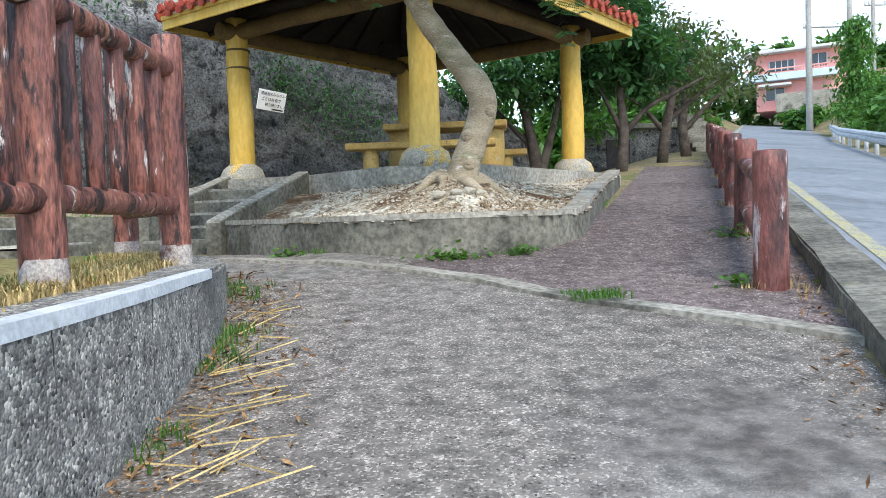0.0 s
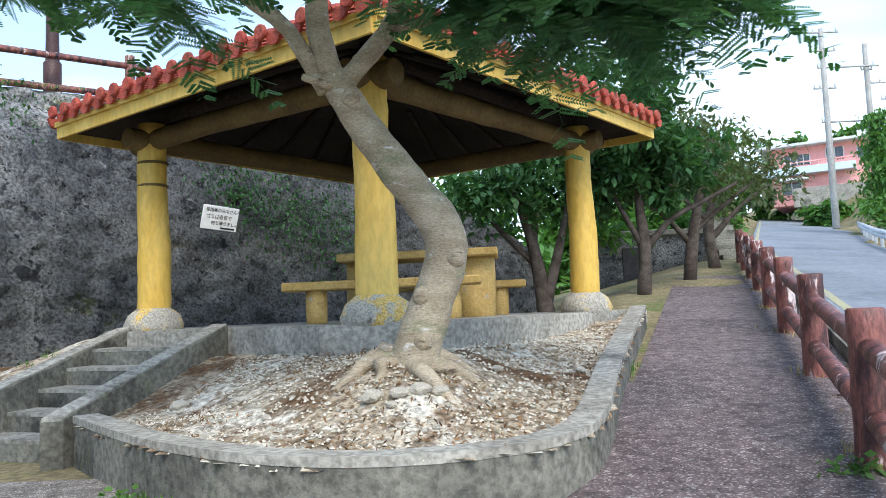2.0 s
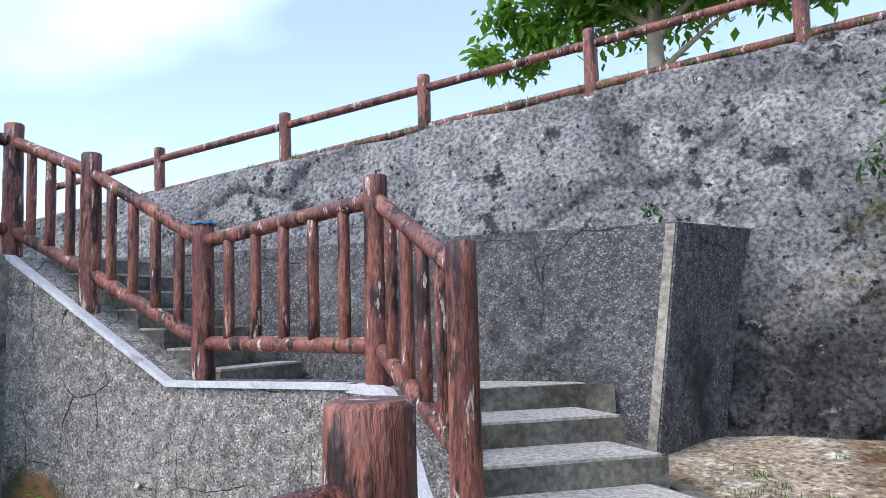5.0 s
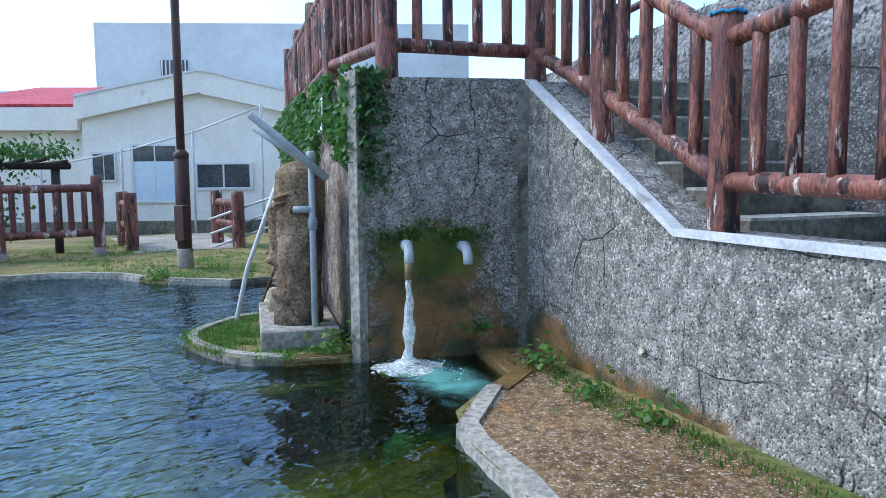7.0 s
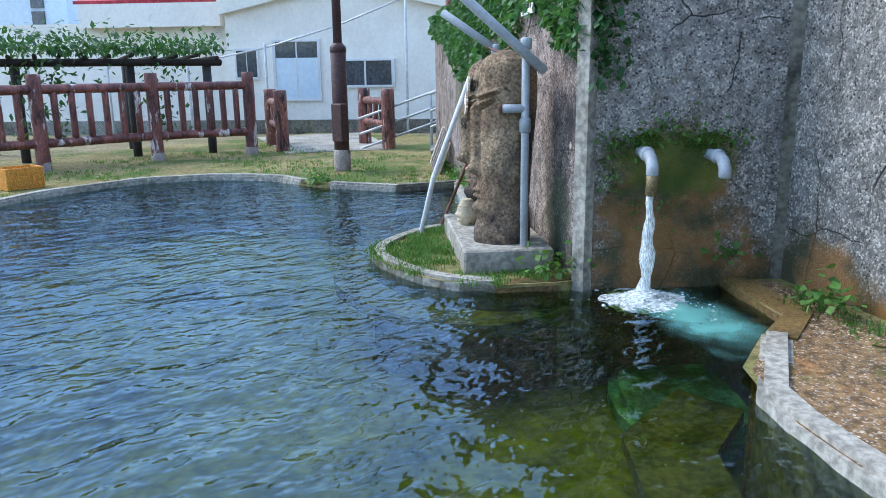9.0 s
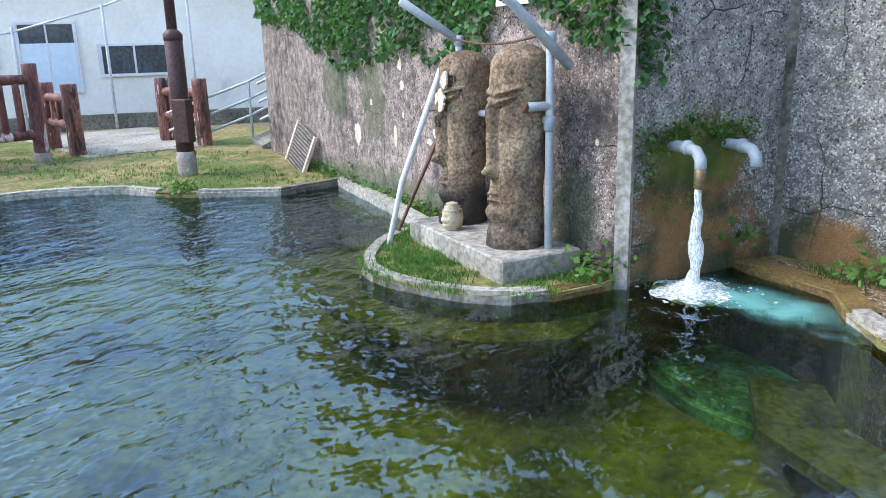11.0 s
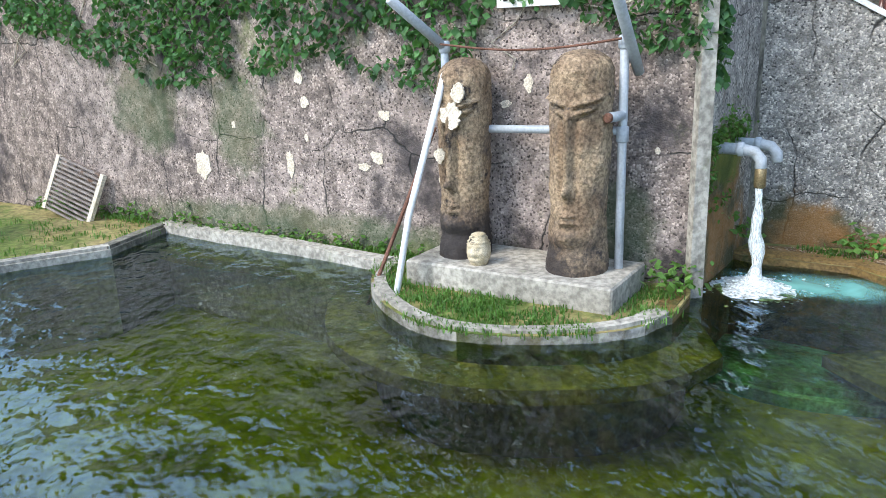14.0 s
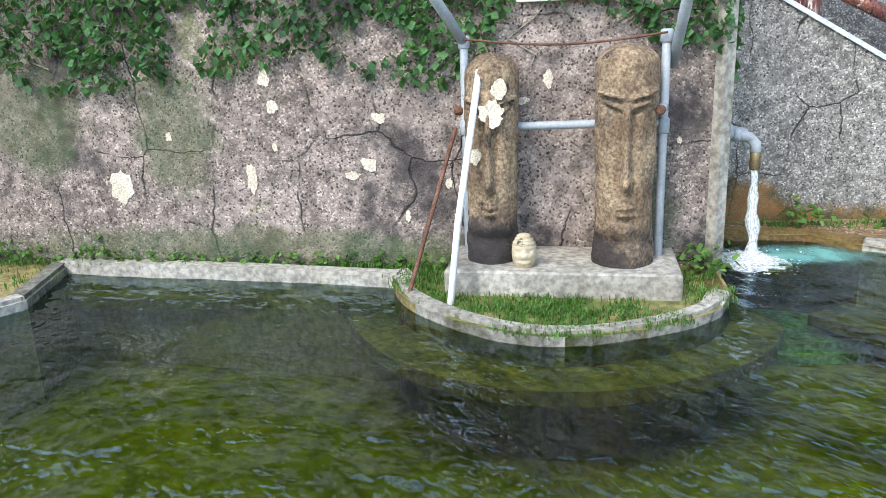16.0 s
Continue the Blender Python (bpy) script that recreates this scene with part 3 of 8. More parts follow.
def band(name, line, w0, w1, z0, z1, material, parent=None, label="", kind="", category="", closed=False, wave=0.0, bevel=0.015):
    """A kerb or wall along a plan line, from w0 to w1 to its left; z0 and z1 are numbers or functions of (x, y)."""
    L = [Vector((p[0], p[1], 0)) for p in line]
    n = len(L)
    bm = bmesh.new()
    rows = []
    for i, p in enumerate(L):
        a = L[i - 1] if (i or closed) else p
        b = L[(i + 1) % n] if (i < n - 1 or closed) else p
        d = (b - a).normalized()
        nn = Vector((-d.y, d.x, 0))
        q0, q1 = p + nn * w0, p + nn * w1
        f = lambda z, q: z(q.x, q.y) if callable(z) else z
        j = wave * noise.noise(Vector((p.x * 2.1, p.y * 2.1, 3.0)))
        rows.append([bm.verts.new((q0.x, q0.y, f(z0, p))), bm.verts.new((q1.x, q1.y, f(z0, p))), bm.verts.new((q1.x, q1.y, f(z1, p) + j)), bm.verts.new((q0.x, q0.y, f(z1, p) + j))])
    m = n if closed else n - 1
    edges = []
    for i in range(m):
        A, B = rows[i], rows[(i + 1) % n]
        for k in range(4):
            bm.faces.new((A[k], B[k], B[(k + 1) % 4], A[(k + 1) % 4]))
        edges += [bm.edges.get((A[2], B[2])), bm.edges.get((A[3], B[3]))]
    if not closed:
        bm.faces.new(rows[0])
        bm.faces.new(rows[-1][::-1])
    if bevel:
        bmesh.ops.bevel(bm, geom=edges, offset=bevel, segments=2, affect="EDGES")
    ob = part(name, bm, material, parent, label)
    return tagged(ob, "", category, "", kind)


def smooth_line(pts, step=0.2, closed=False):
    """A Catmull-Rom line through plan points."""
    P = [Vector((*p, 0)) if len(p) == 2 else Vector(p) for p in pts]
    n, out = len(P), []
    for i in range(n if closed else n - 1):
        if closed:
            p0, p1, p2, p3 = P[i - 1], P[i], P[(i + 1) % n], P[(i + 2) % n]
        else:
            p0, p1, p2, p3 = P[max(i - 1, 0)], P[i], P[i + 1], P[min(i + 2, n - 1)]
        k = max(1, int((p2 - p1).length / step))
        for j in range(k):
            t = j / k
            out.append(0.5 * ((2 * p1) + (p2 - p0) * t + (2 * p0 - 5 * p1 + 4 * p2 - p3) * t * t + (3 * p1 - p0 - 3 * p2 + p3) * t ** 3))
    if not closed:
        out.append(P[-1])
    return out


def inside(x, y, poly):
    c = False
    for i in range(len(poly)):
        a, b = poly[i - 1], poly[i]
        if (a[1] > y) != (b[1] > y) and x < (b[0] - a[0]) * (y - a[1]) / (b[1] - a[1]) + a[0]:
            c = not c
    return c


def step01(a, b, x):
    t = min(max((x - a) / (b - a), 0.0), 1.0)
    return t * t * (3 - 2 * t)


def pt(off, s):
    """Plan point by its distance across the terraces (off) and along them (s)."""
    return (0.785 * off + 0.62 * s, -0.62 * off + 0.785 * s)


def leaves(name, spots, size, material, parent=None, label="", shape="broad", droop=0.3, seed=1, category="", kind=""):
    """One mesh of many small bent leaves: spots are (place, spread vector) pairs."""
    rnd = np.random.RandomState(seed)
    n = len(spots)
    c = np.array([list(s) for s in spots], float)
    ang = rnd.rand(n) * 6.283
    tilt = rnd.normal(-droop, 0.5, n)
    d = np.stack([np.cos(ang) * np.cos(tilt), np.sin(ang) * np.cos(tilt), np.sin(tilt)], 1)
    side = np.stack([-np.sin(ang), np.cos(ang), rnd.normal(0, 0.45, n)], 1)
    side /= np.linalg.norm(side, axis=1)[:, None]
    up = np.cross(d, side)
    sz = size * (0.6 + 0.8 * rnd.rand(n))[:, None]
    w = 0.24 if shape == "broad" else 0.13 if shape == "narrow" else 0.42
    v = np.stack([c, c + d * sz * 0.45 + side * sz * w - up * sz * 0.05, c + d * sz * 1.0 - up * sz * 0.16, c + d * sz * 0.45 - side * sz * w - up * sz * 0.05], 1).reshape(-1, 3)
    f = np.arange(n * 4).reshape(-1, 4)
    f = np.concatenate([f[:, [0, 1, 2]], f[:, [0, 2, 3]]]).tolist()
    return solid(name, v.tolist(), f, material, parent, label, category=category, kind=kind)
# ---------------------------------------------------------------- plan
POND = [(-5.4, 4.78), (-5.0, 5.0), (-4.45, 4.85), (-4.0, 4.2), (-3.75, 3.2), (-3.75, 1.6), (-3.95, 0.5), (-4.5, -0.6), (-5.1, -1.7), (-5.5, -2.9), (-5.9, -3.8), (-6.6, -4.35),
        (-7.7, -4.6), (-8.6, -4.4), (-9.2, -3.85), (-9.42, -3.2)]
POND_IN = POND + [(-9.36, -2.6), (-9.40, -2.1), (-9.66, -1.34), (-10.45, -0.93), (-9.55, -0.06), (-8.56, 0.80), (-8.22, 0.60), (-7.79, 0.55), (-7.29, 0.66), (-6.99, 0.88), (-6.79, 1.30), (-6.72, 1.76),
                  (-6.84, 2.12), (-7.15, 2.42), (-7.55, 2.62), (-7.95, 3.16), (-7.30, 3.76), (-6.92, 3.76), (-6.42, 3.83), (-5.96, 4.15), (-5.62, 4.56)]
WATER_Z, BANK_Z = 1.205, 1.25
FENCE_WALL = [(-1.0, -9.0), (-1.02, 0.0), (-1.03, 2.2), (-1.09, 3.2), (-1.17, 3.95), (-1.42, 4.94), (-1.78, 5.65), (-2.5, 6.75)]
PLANTER = [(-2.28, 8.02), (-1.7, 7.3), (-1.2, 6.75), (-0.5, 6.2), (0.15, 6.02), (0.75, 6.2), (1.12, 6.6), (1.36, 7.15), (1.68, 8.3), (2.2, 10.0), (2.75, 11.75)]


def wall_x(y):
    for a, b in zip(FENCE_WALL, FENCE_WALL[1:]):
        if a[1] <= y <= b[1]:
            return a[0] + (b[0] - a[0]) * (y - a[1]) / (b[1] - a[1])
    return -1.0 if y < 0 else -2.5


def kerb_x(y):
    """The line of the road's near kerb."""
    return 2.28 + 0.338 * (y - 4.58) if y < 30 else 10.87 + 0.41 * (y - 30)


def road_w(y):
    """The road's width, wider up the hill."""
    return 3.7 + 0.075 * min(max(0.0, y - 18), 26)


def slope(y):
    """The height of the climbing path."""
    y2 = min(y, 90)
    return 0.455 + 0.12 * y2 if y2 > -6 else -0.265 + 0.05 * (y2 + 6)


def path_z(x, y):
    p = slope(y)
    cap = 1.19 + 0.25 * max(0.0, x + 1.2)
    k = 0.08
    h = min(max(0.5 + 0.5 * (cap - p) / k, 0), 1)
    return cap * (1 - h) + p * h - k * h * (1 - h)


def road_z(x, y):
    return slope(y) + 0.10 - 0.065 * (x - kerb_x(y) - 0.35)


def terrace_top(s):
    return min(max(4.83 + 0.09 * s, 3.9), 5.7)


def hill(x, y):
    """The rise on which the house stands."""
    return 4.2 * step01(42, 62, y) * step01(4, 18, x) * (1 - step01(50, 80, x))


def ground_z(x, y):
    off, s = 0.785 * x - 0.62 * y, 0.62 * x + 0.785 * y
    if off < -12.35 and s > -9 and s < 15.5 and x > -26:
        return terrace_top(s) - 0.03
    if x > kerb_x(y) + 0.15:
        d = x - kerb_x(y) - road_w(y)
        return road_z(min(x, kerb_x(y) + road_w(y)), y) - 0.03 + (max(0, min(d, 16)) * 0.10 if d > 1.2 else 0) + hill(x, y) * step01(0.5, 5.0, d)
    if y < 6.75 and x < wall_x(y) - 0.3 or x < -2.6:
        if x > -12.5 and inside(x, y, POND_IN):
            return 0.1
        if x < -2.6 and y > 6.75:
            return 1.17
        return BANK_Z - 0.02
    z = path_z(x, y)
    if x < kerb_x(y) and y > 12:
        z += hill(x, y) * step01(0.6, 5.0, kerb_x(y) - x)
        z += 0.05 * noise.noise(Vector((x * 0.5, y * 0.5, 0)))
    return z - 0.012


def grid_mesh(name, xs, ys, zf, material, label, category, keep=None, smooth=True, kind="structure", parent=None):
    verts = [(x, y, zf(x, y)) for y in ys for x in xs]
    nx = len(xs)
    faces = []
    for j in range(len(ys) - 1):
        for i in range(nx - 1):
            if keep is None or keep((xs[i] + xs[i + 1]) / 2, (ys[j] + ys[j + 1]) / 2):
                a = j * nx + i
                faces.append((a, a + 1, a + nx + 1, a + nx))
    return solid(name, verts, faces, material, parent, label, smooth, category, kind)


def strip(name, left, right, zf, material, label, category, lift=0.0, cols=6, kind="structure", parent=None):
    """A sheet between two plan lines of the same count."""
    verts, faces = [], []
    for a, b in zip(left, right):
        for k in range(cols + 1):
            t = k / cols
            x, y = a[0] + (b[0] - a[0]) * t, a[1] + (b[1] - a[1]) * t
            verts.append((x, y, zf(x, y) + lift))
    for i in range(len(left) - 1):
        for k in range(cols):
            p = i * (cols + 1) + k
            faces.append((p, p + 1, p + cols + 2, p + cols + 1))
    return solid(name, verts, faces, material, parent, label, True, category, kind)


# ---------------------------------------------------------------- ground, path, road
gx = [-400, -200, -100, -60, -40, -30, -24, -20] + [-18 + 0.25 * i for i in range(121)] + [13, 14.5, 16, 18, 20, 23, 26, 30, 36, 44, 60, 100, 200, 400]
gy = [-400, -200, -100, -60, -40, -28, -20, -15, -12] + [-10 + 0.25 * i for i in range(121)] + [21, 22, 23.5, 25, 27, 29, 32, 35, 38, 41, 44, 48, 52, 56, 60, 66, 80, 120, 200, 400]
BANK_CUT = [(-15.9, -9.0), (-1.15, -9.0), (-1.2, 3.2), (-1.3, 4.0), (-1.55, 5.05), (-1.9, 5.8), (-2.6, 6.9), (-4.4, 7.0), (-15.9, 7.0)]
grid_mesh("ground", gx, gy, ground_z, M_GROUND, "grassy earth with dry straw and moss", "ground", lambda x, y: not inside(x, y, BANK_CUT))

py = [-9 + 0.3 * i for i in range(56)]
path_left = [(max(wall_x(y), -1.2) + 0.0 if y < 4.2 else (wall_x(y) if y < 6.75 else -3.4), y) for y in py if y < 8.4]
strip("path", path_left, [(kerb_x(y) - 0.02, y) for y in py if y < 8.4], path_z, M_PATH, "worn grey exposed aggregate path", "path", 0.0, 14)
py2 = [8.2 + 0.4 * i for i in range(26)]
strip("pavement", [(1.55 + 0.33 * (y - 7.8), y) for y in py2], [(kerb_x(y) - 0.02, y) for y in py2], path_z, M_PATH_RED, "reddish brown aggregate pavement up the slope", "pavement", 0.006, 8)
red_line = [(-0.36, 5.63), (0.26, 5.08), (0.7, 4.55), (1.33, 4.02), (1.95, 3.46)]
rl = smooth_line(red_line, 0.25)
strip("pavement_red", [(p.x, p.y) for p in rl], [(min(p.x + 1.9 + 0.2 * i, kerb_x(p.y + 3.4) - 0.03), p.y + 3.4) for i, p in enumerate(rl)], path_z, M_PATH_RED, "reddish brown aggregate pavement", "pavement", 0.004, 10)
# pale concrete strip across the path
lip = smooth_line([(-2.45, 6.85), (-1.4, 6.25), (-0.36, 5.63), (0.26, 5.08), (0.72, 4.55), (1.33, 4.04), (2.02, 3.42)], 0.15)
band("concrete_strip", [(p.x, p.y) for p in lip], -0.09, 0.11, lambda x, y: path_z(x, y) - 0.04, lambda x, y: path_z(x, y) + 0.018, M_CONC, None, "pale concrete strip across the path", "structure", "strip", wave=0.012, bevel=0.006)

ry = [-14 + 1.0 * i for i in range(96)]
strip("road", [(kerb_x(y) + 0.3, y) for y in ry], [(kerb_x(y) + road_w(y) + 0.2, y) for y in ry], road_z, M_ROAD, "pale worn asphalt road climbing a hill", "road", 0.0, 8)
strip("road_edge_line", [(kerb_x(y) + 0.42, y) for y in ry], [(kerb_x(y) + 0.56, y) for y in ry], road_z, M_YELLOW_LINE, "worn yellow edge line on the road", "road marking", 0.005, 2)
ky = [-9 + 0.5 * i for i in range(70)]
band("kerb", [(kerb_x(y), y) for y in ky], -0.30, 0.0, lambda x, y: slope(y) - 0.3, lambda x, y: slope(y) + 0.13, M_CONC_DARK, None, "weathered concrete roadside kerb with blackened top", "structure", "kerb", wave=0.02)

# ---------------------------------------------------------------- low wall under the pond fence
fw = smooth_line(FENCE_WALL, 0.25)
band("wall_fence", [(p.x, p.y) for p in fw], 0.0, 0.32, -0.8, lambda x, y: 1.27, M_PEBBLE, None, "low rough pebble dash retaining wall", "structure", "wall", bevel=0.02, wave=0.02)
edge = [p for p in fw if p.y < 3.75]
band("wall_trim", [(p.x, p.y) for p in edge], -0.006, 0.075, 1.24, 1.286, M_TRIM, None, "white painted wall edge", "structure", "trim", bevel=0.008)


# ---------------------------------------------------------------- log fences
def log_fence(name, label, posts, height, r, rails, group="", bars=0, br=0.042, material=M_LOG, feet=True, rr=0.06, cap=0.0):
    """A cast log fence through the posts' feet: posts, rails at these heights and upright bars in each bay."""
    f = thing(name, posts[0], label, "fence", group)
    for p in posts:
        p = Vector(p)
        bar("post", [p - Vector((0, 0, 0.1)), p + Vector((0, 0, height * 0.5)), p + Vector((0, 0, height))], [r * 1.05, r, r * 0.98], material, f, 14, 0.07, fine=5)
        if feet:
            bar("post_foot", [p - Vector((0, 0, 0.12)), p + Vector((0, 0, 0.14))], [r * 1.1, r * 1.07], M_FOOT, f, 14, 0.08, "bare paintless post foot", fine=2)
    for a, b in zip(posts, posts[1:]):
        a, b = Vector(a), Vector(b)
        for h in rails:
            z = Vector((0, 0, h))
            bar("rail", [a + z, b + z], rr, material, f, 12, 0.10, fine=8)
        for k in range(bars):
            q = a.lerp(b, (k + 1) / (bars + 1))
            bar("baluster", [q + Vector((0, 0, rails[-1])), q + Vector((0, 0, rails[0]))], br, material, f, 10, 0.10, fine=4)
    return f


FP = [(-1.53, -3.4, 1.26), (-1.53, -1.8, 1.26), (-1.53, -0.2, 1.26), (-1.53, 1.4, 1.26), (-1.53, 2.92, 1.26), (-1.54, 4.4, 1.26), (-2.40, 5.8, 1.26)]
log_fence("pond_log_fence", "red-brown painted concrete log fence with peeling paint", FP, 1.32, 0.085, (1.13, 0.36), "", 5, 0.045)

# roadside posts with slanting rails
RP = [(1.97 + 0.712 * i, 4.58 + 2.145 * i) for i in range(9)]
rail_fence = thing("roadside_log_fence", (RP[0][0], RP[0][1], path_z(*RP[0])), "faded red-brown cast log fence along the road", "fence")
for i, (x, y) in enumerate(RP):
    z = path_z(x, y)
    bar("post", [(x, y, z - 0.1), (x, y, z + 0.4), (x, y, z + 0.83)], [0.105, 0.1, 0.098], M_LOG_FADED, rail_fence, 14, 0.07, fine=5)
    if i:
        x0, y0 = RP[i - 1]
        z0 = path_z(x0, y0)
        for h in (0.62, 0.24):
            bar("rail", [(x0, y0, z0 + h), (x, y, z + h)], 0.062, M_LOG_FADED, rail_fence, 12, 0.10, fine=8)

# ---------------------------------------------------------------- big retaining wall
def wall_face(s, z):
    """Distance of the battered face, and its relief."""
    off = -10.8 - 0.31 * (z - 2.0)
    x, y = pt(off, s)
    q = Vector((s * 0.85 + 0.35 * noise.noise(Vector((s * 1.1, z * 1.1, 0))), z * 1.25 + 0.25 * noise.noise(Vector((s * 1.3, z * 1.3, 7))), 0.0))
    d, cells_ = noise.voronoi(q)
    joint = min(1.0, (d[1] - d[0]) * 8.0)
    proud = noise.cell(cells_[0] * 7.3)
    d2 = noise.voronoi(Vector((s * 2.6 + 7, z * 3.3, 2.0)))[0]
    pit = min(1.0, (d2[1] - d2[0]) * 5.0)
    rough_ = 0.4 + 0.6 * step01(3.0, 6.0, s)
    rel = 0.03 * joint + 0.05 * proud + 0.045 * pit * rough_ + 0.06 * noise.noise(Vector((s * 0.8, z * 1.0, 4))) + 0.08 * rough_ * noise.fractal(Vector((s * 3, z * 3, 1)), 0.8, 2.0, 5)
    return rel


ws = [-13 + 0.055 * i for i in range(570)]
wrows = 80
verts, faces = [], []
for j in range(wrows + 1):
    for s in ws:
        top = terrace_top(s) + 0.04 * noise.noise(Vector((s * 1.3, 0, 0)))
        if s > 12:
            top = top - (s - 12) * 0.32
        zb = 1.0
        z = zb + (top - zb) * j / wrows
        off = -10.85 - 0.31 * (z - 2.0) + wall_face(s, z) - 0.15
        x, y = pt(off, s)
        verts.append((x, y, z))
nw = len(ws)
for j in range(wrows):
    for i in range(nw - 1):
        a = j * nw + i
        faces.append((a, a + 1, a + nw + 1, a + nw))
base = len(verts)
for s in ws:
    verts.append((*pt(-12.6, s), verts[wrows * nw + len(verts) - base][2]))
for i in range(nw - 1):
    faces.append((wrows * nw + i, wrows * nw + i + 1, base + i + 1, base + i))
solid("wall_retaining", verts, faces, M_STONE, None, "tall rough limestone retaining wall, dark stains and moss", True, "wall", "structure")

tp_s = [-6.2, -4.05, -1.95, 0.0, 1.95, 3.95, 6.1, 8.2, 10.3]
TP = [(*pt(-12.0, s), terrace_top(s)) for s in tp_s]
log_fence("terrace_log_fence", "red-brown log fence along the top of the stone wall", TP, 0.68, 0.075, (0.52, 0.06), "", 0, 0.04, M_LOG, False, 0.05)

# dark pebble dash wall beside the stairs
bm = bmesh.new()
def quad_prism(bm, a, b, c, d):
    """a..d: (low, high) corner pairs round a plan quad."""
    lo = [bm.verts.new(p[0]) for p in (a, b, c, d)]
    hi = [bm.verts.new(p[1]) for p in (a, b, c, d)]
    bm.faces.new(lo[::-1]), bm.faces.new(hi)
    for i in range(4):
        bm.faces.new((lo[i], lo[(i + 1) % 4], hi[(i + 1) % 4], hi[i]))
P3 = lambda off, s, z: (*pt(off, s), z)
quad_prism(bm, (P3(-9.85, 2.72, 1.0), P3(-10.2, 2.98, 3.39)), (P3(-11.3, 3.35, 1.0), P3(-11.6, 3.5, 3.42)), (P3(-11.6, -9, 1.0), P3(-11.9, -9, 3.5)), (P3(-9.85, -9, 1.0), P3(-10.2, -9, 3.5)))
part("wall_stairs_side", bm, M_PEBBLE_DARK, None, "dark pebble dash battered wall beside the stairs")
tagged(bpy.data.objects["wall_stairs_side"], "", "wall", "", "structure")
def lean_strip(name, a, b, w, d, material, label):
    """A thin painted strip from low corner a to high corner b."""
    a, b = Vector(a), Vector(b)
    w, d = Vector(w), Vector(d)
    bm = bmesh.new()
    quad_prism(bm, (a, b), (a + w, b + w), (a + w + d, b + w + d), (a + d, b + d))
    ob = part(name, bm, material, None, label)
    return tagged(ob, "", "trim", "", "structure")
nv, uv = Vector((0.785, -0.62, 0)), Vector((0.62, 0.785, 0))
lean_strip("trim_corner", P3(-9.85, 2.70, 1.0), P3(-10.2, 2.96, 3.38), -uv * 0.07, nv * 0.012, M_CONC, "pale bare corner strip")

# pond walls: stairs wall, spout wall, statue wall
Q = (-8.13, 3.50)
PC = (-7.28, 2.52)
a_line = [(-2.27, 3.34), (-0.48, 2.30), (1.30, 2.30)]
def a_top(s):
    return 3.34 if s < -2.27 else 3.34 - (s + 2.27) / 1.79 * 1.04 if s < -0.48 else 2.30
bm = bmesh.new()
ss = [-2.75, -2.27, -0.48, 1.15]
for s0, s1 in zip(ss, ss[1:]):
    quad_prism(bm, (P3(-8.55, s0, 0.3), P3(-8.57, s0, a_top(s0))), (P3(-8.55, s1, 0.3), P3(-8.57, s1, a_top(s1))), (P3(-8.95, s1, 0.3), P3(-8.95, s1, a_top(s1))), (P3(-8.95, s0, 0.3), P3(-8.95, s0, a_top(s0))))
bmesh.ops.remove_doubles(bm, verts=bm.verts, dist=0.001)
part("wall_pond_stairs", bm, M_PEBBLE, None, "pebble dash wall under the stair railing")
tagged(bpy.data.objects["wall_pond_stairs"], "", "wall", "", "structure")
# white painted edges of that wall
bm = bmesh.new()
for s0, s1 in zip(ss, ss[1:]):
    e = Vector((0, 0, 0.03))
    g = lambda off, s, dz: Vector(P3(off, s, a_top(s) + dz))
    quad_prism(bm, (g(-8.545, s0, -0.03), g(-8.545, s0, 0.012)), (g(-8.545, s1, -0.03), g(-8.545, s1, 0.012)), (g(-8.63, s1, -0.03), g(-8.63, s1, 0.012)), (g(-8.63, s0, -0.03), g(-8.63, s0, 0.012)))
part("trim_stairs_wall", bm, M_TRIM, None, "white painted wall edge")
tagged(bpy.data.objects["trim_stairs_wall"], "", "trim", "", "structure")
# the curved low end of that wall beside the first steps
end_line = smooth_line([pt(-8.75, 1.14), (-5.75, 6.52), (-5.2, 6.62), (-4.55, 6.80)], 0.15)
def end_top(x, y):
    return 2.30 - step01(-5.85, -4.6, x) * 0.98 if x > -5.85 else 2.30
band("wall_stairs_end", [(p.x, p.y) for p in end_line], -0.2, 0.2, 0.3, end_top, M_PEBBLE, None, "pebble dash end of the stairs wall", "structure", "wall")
band("trim_stairs_end", [(p.x, p.y) for p in end_line], -0.205, -0.12, lambda x, y: end_top(x, y) - 0.05, lambda x, y: end_top(x, y) + 0.012, M_TRIM, None, "white painted wall edge", "structure", "trim", bevel=0.005)
# spout wall
bdir = (Vector((*Q, 0)) - Vector((*PC, 0))).normalized()
bnor = Vector((bdir.y, -bdir.x, 0))
if bnor.dot(Vector((1, 1, 0))) < 0:
    bnor = -bnor
bk = -bnor * 0.3
prism("wall_spouts", [PC, Q, (Q[0] + bk.x, Q[1] + bk.y), (PC[0] + bk.x, PC[1] + bk.y)], 0.3, 3.36, M_PEBBLE, None, "grey pebble dash wall with two spouts", "structure", "wall", 0.012)
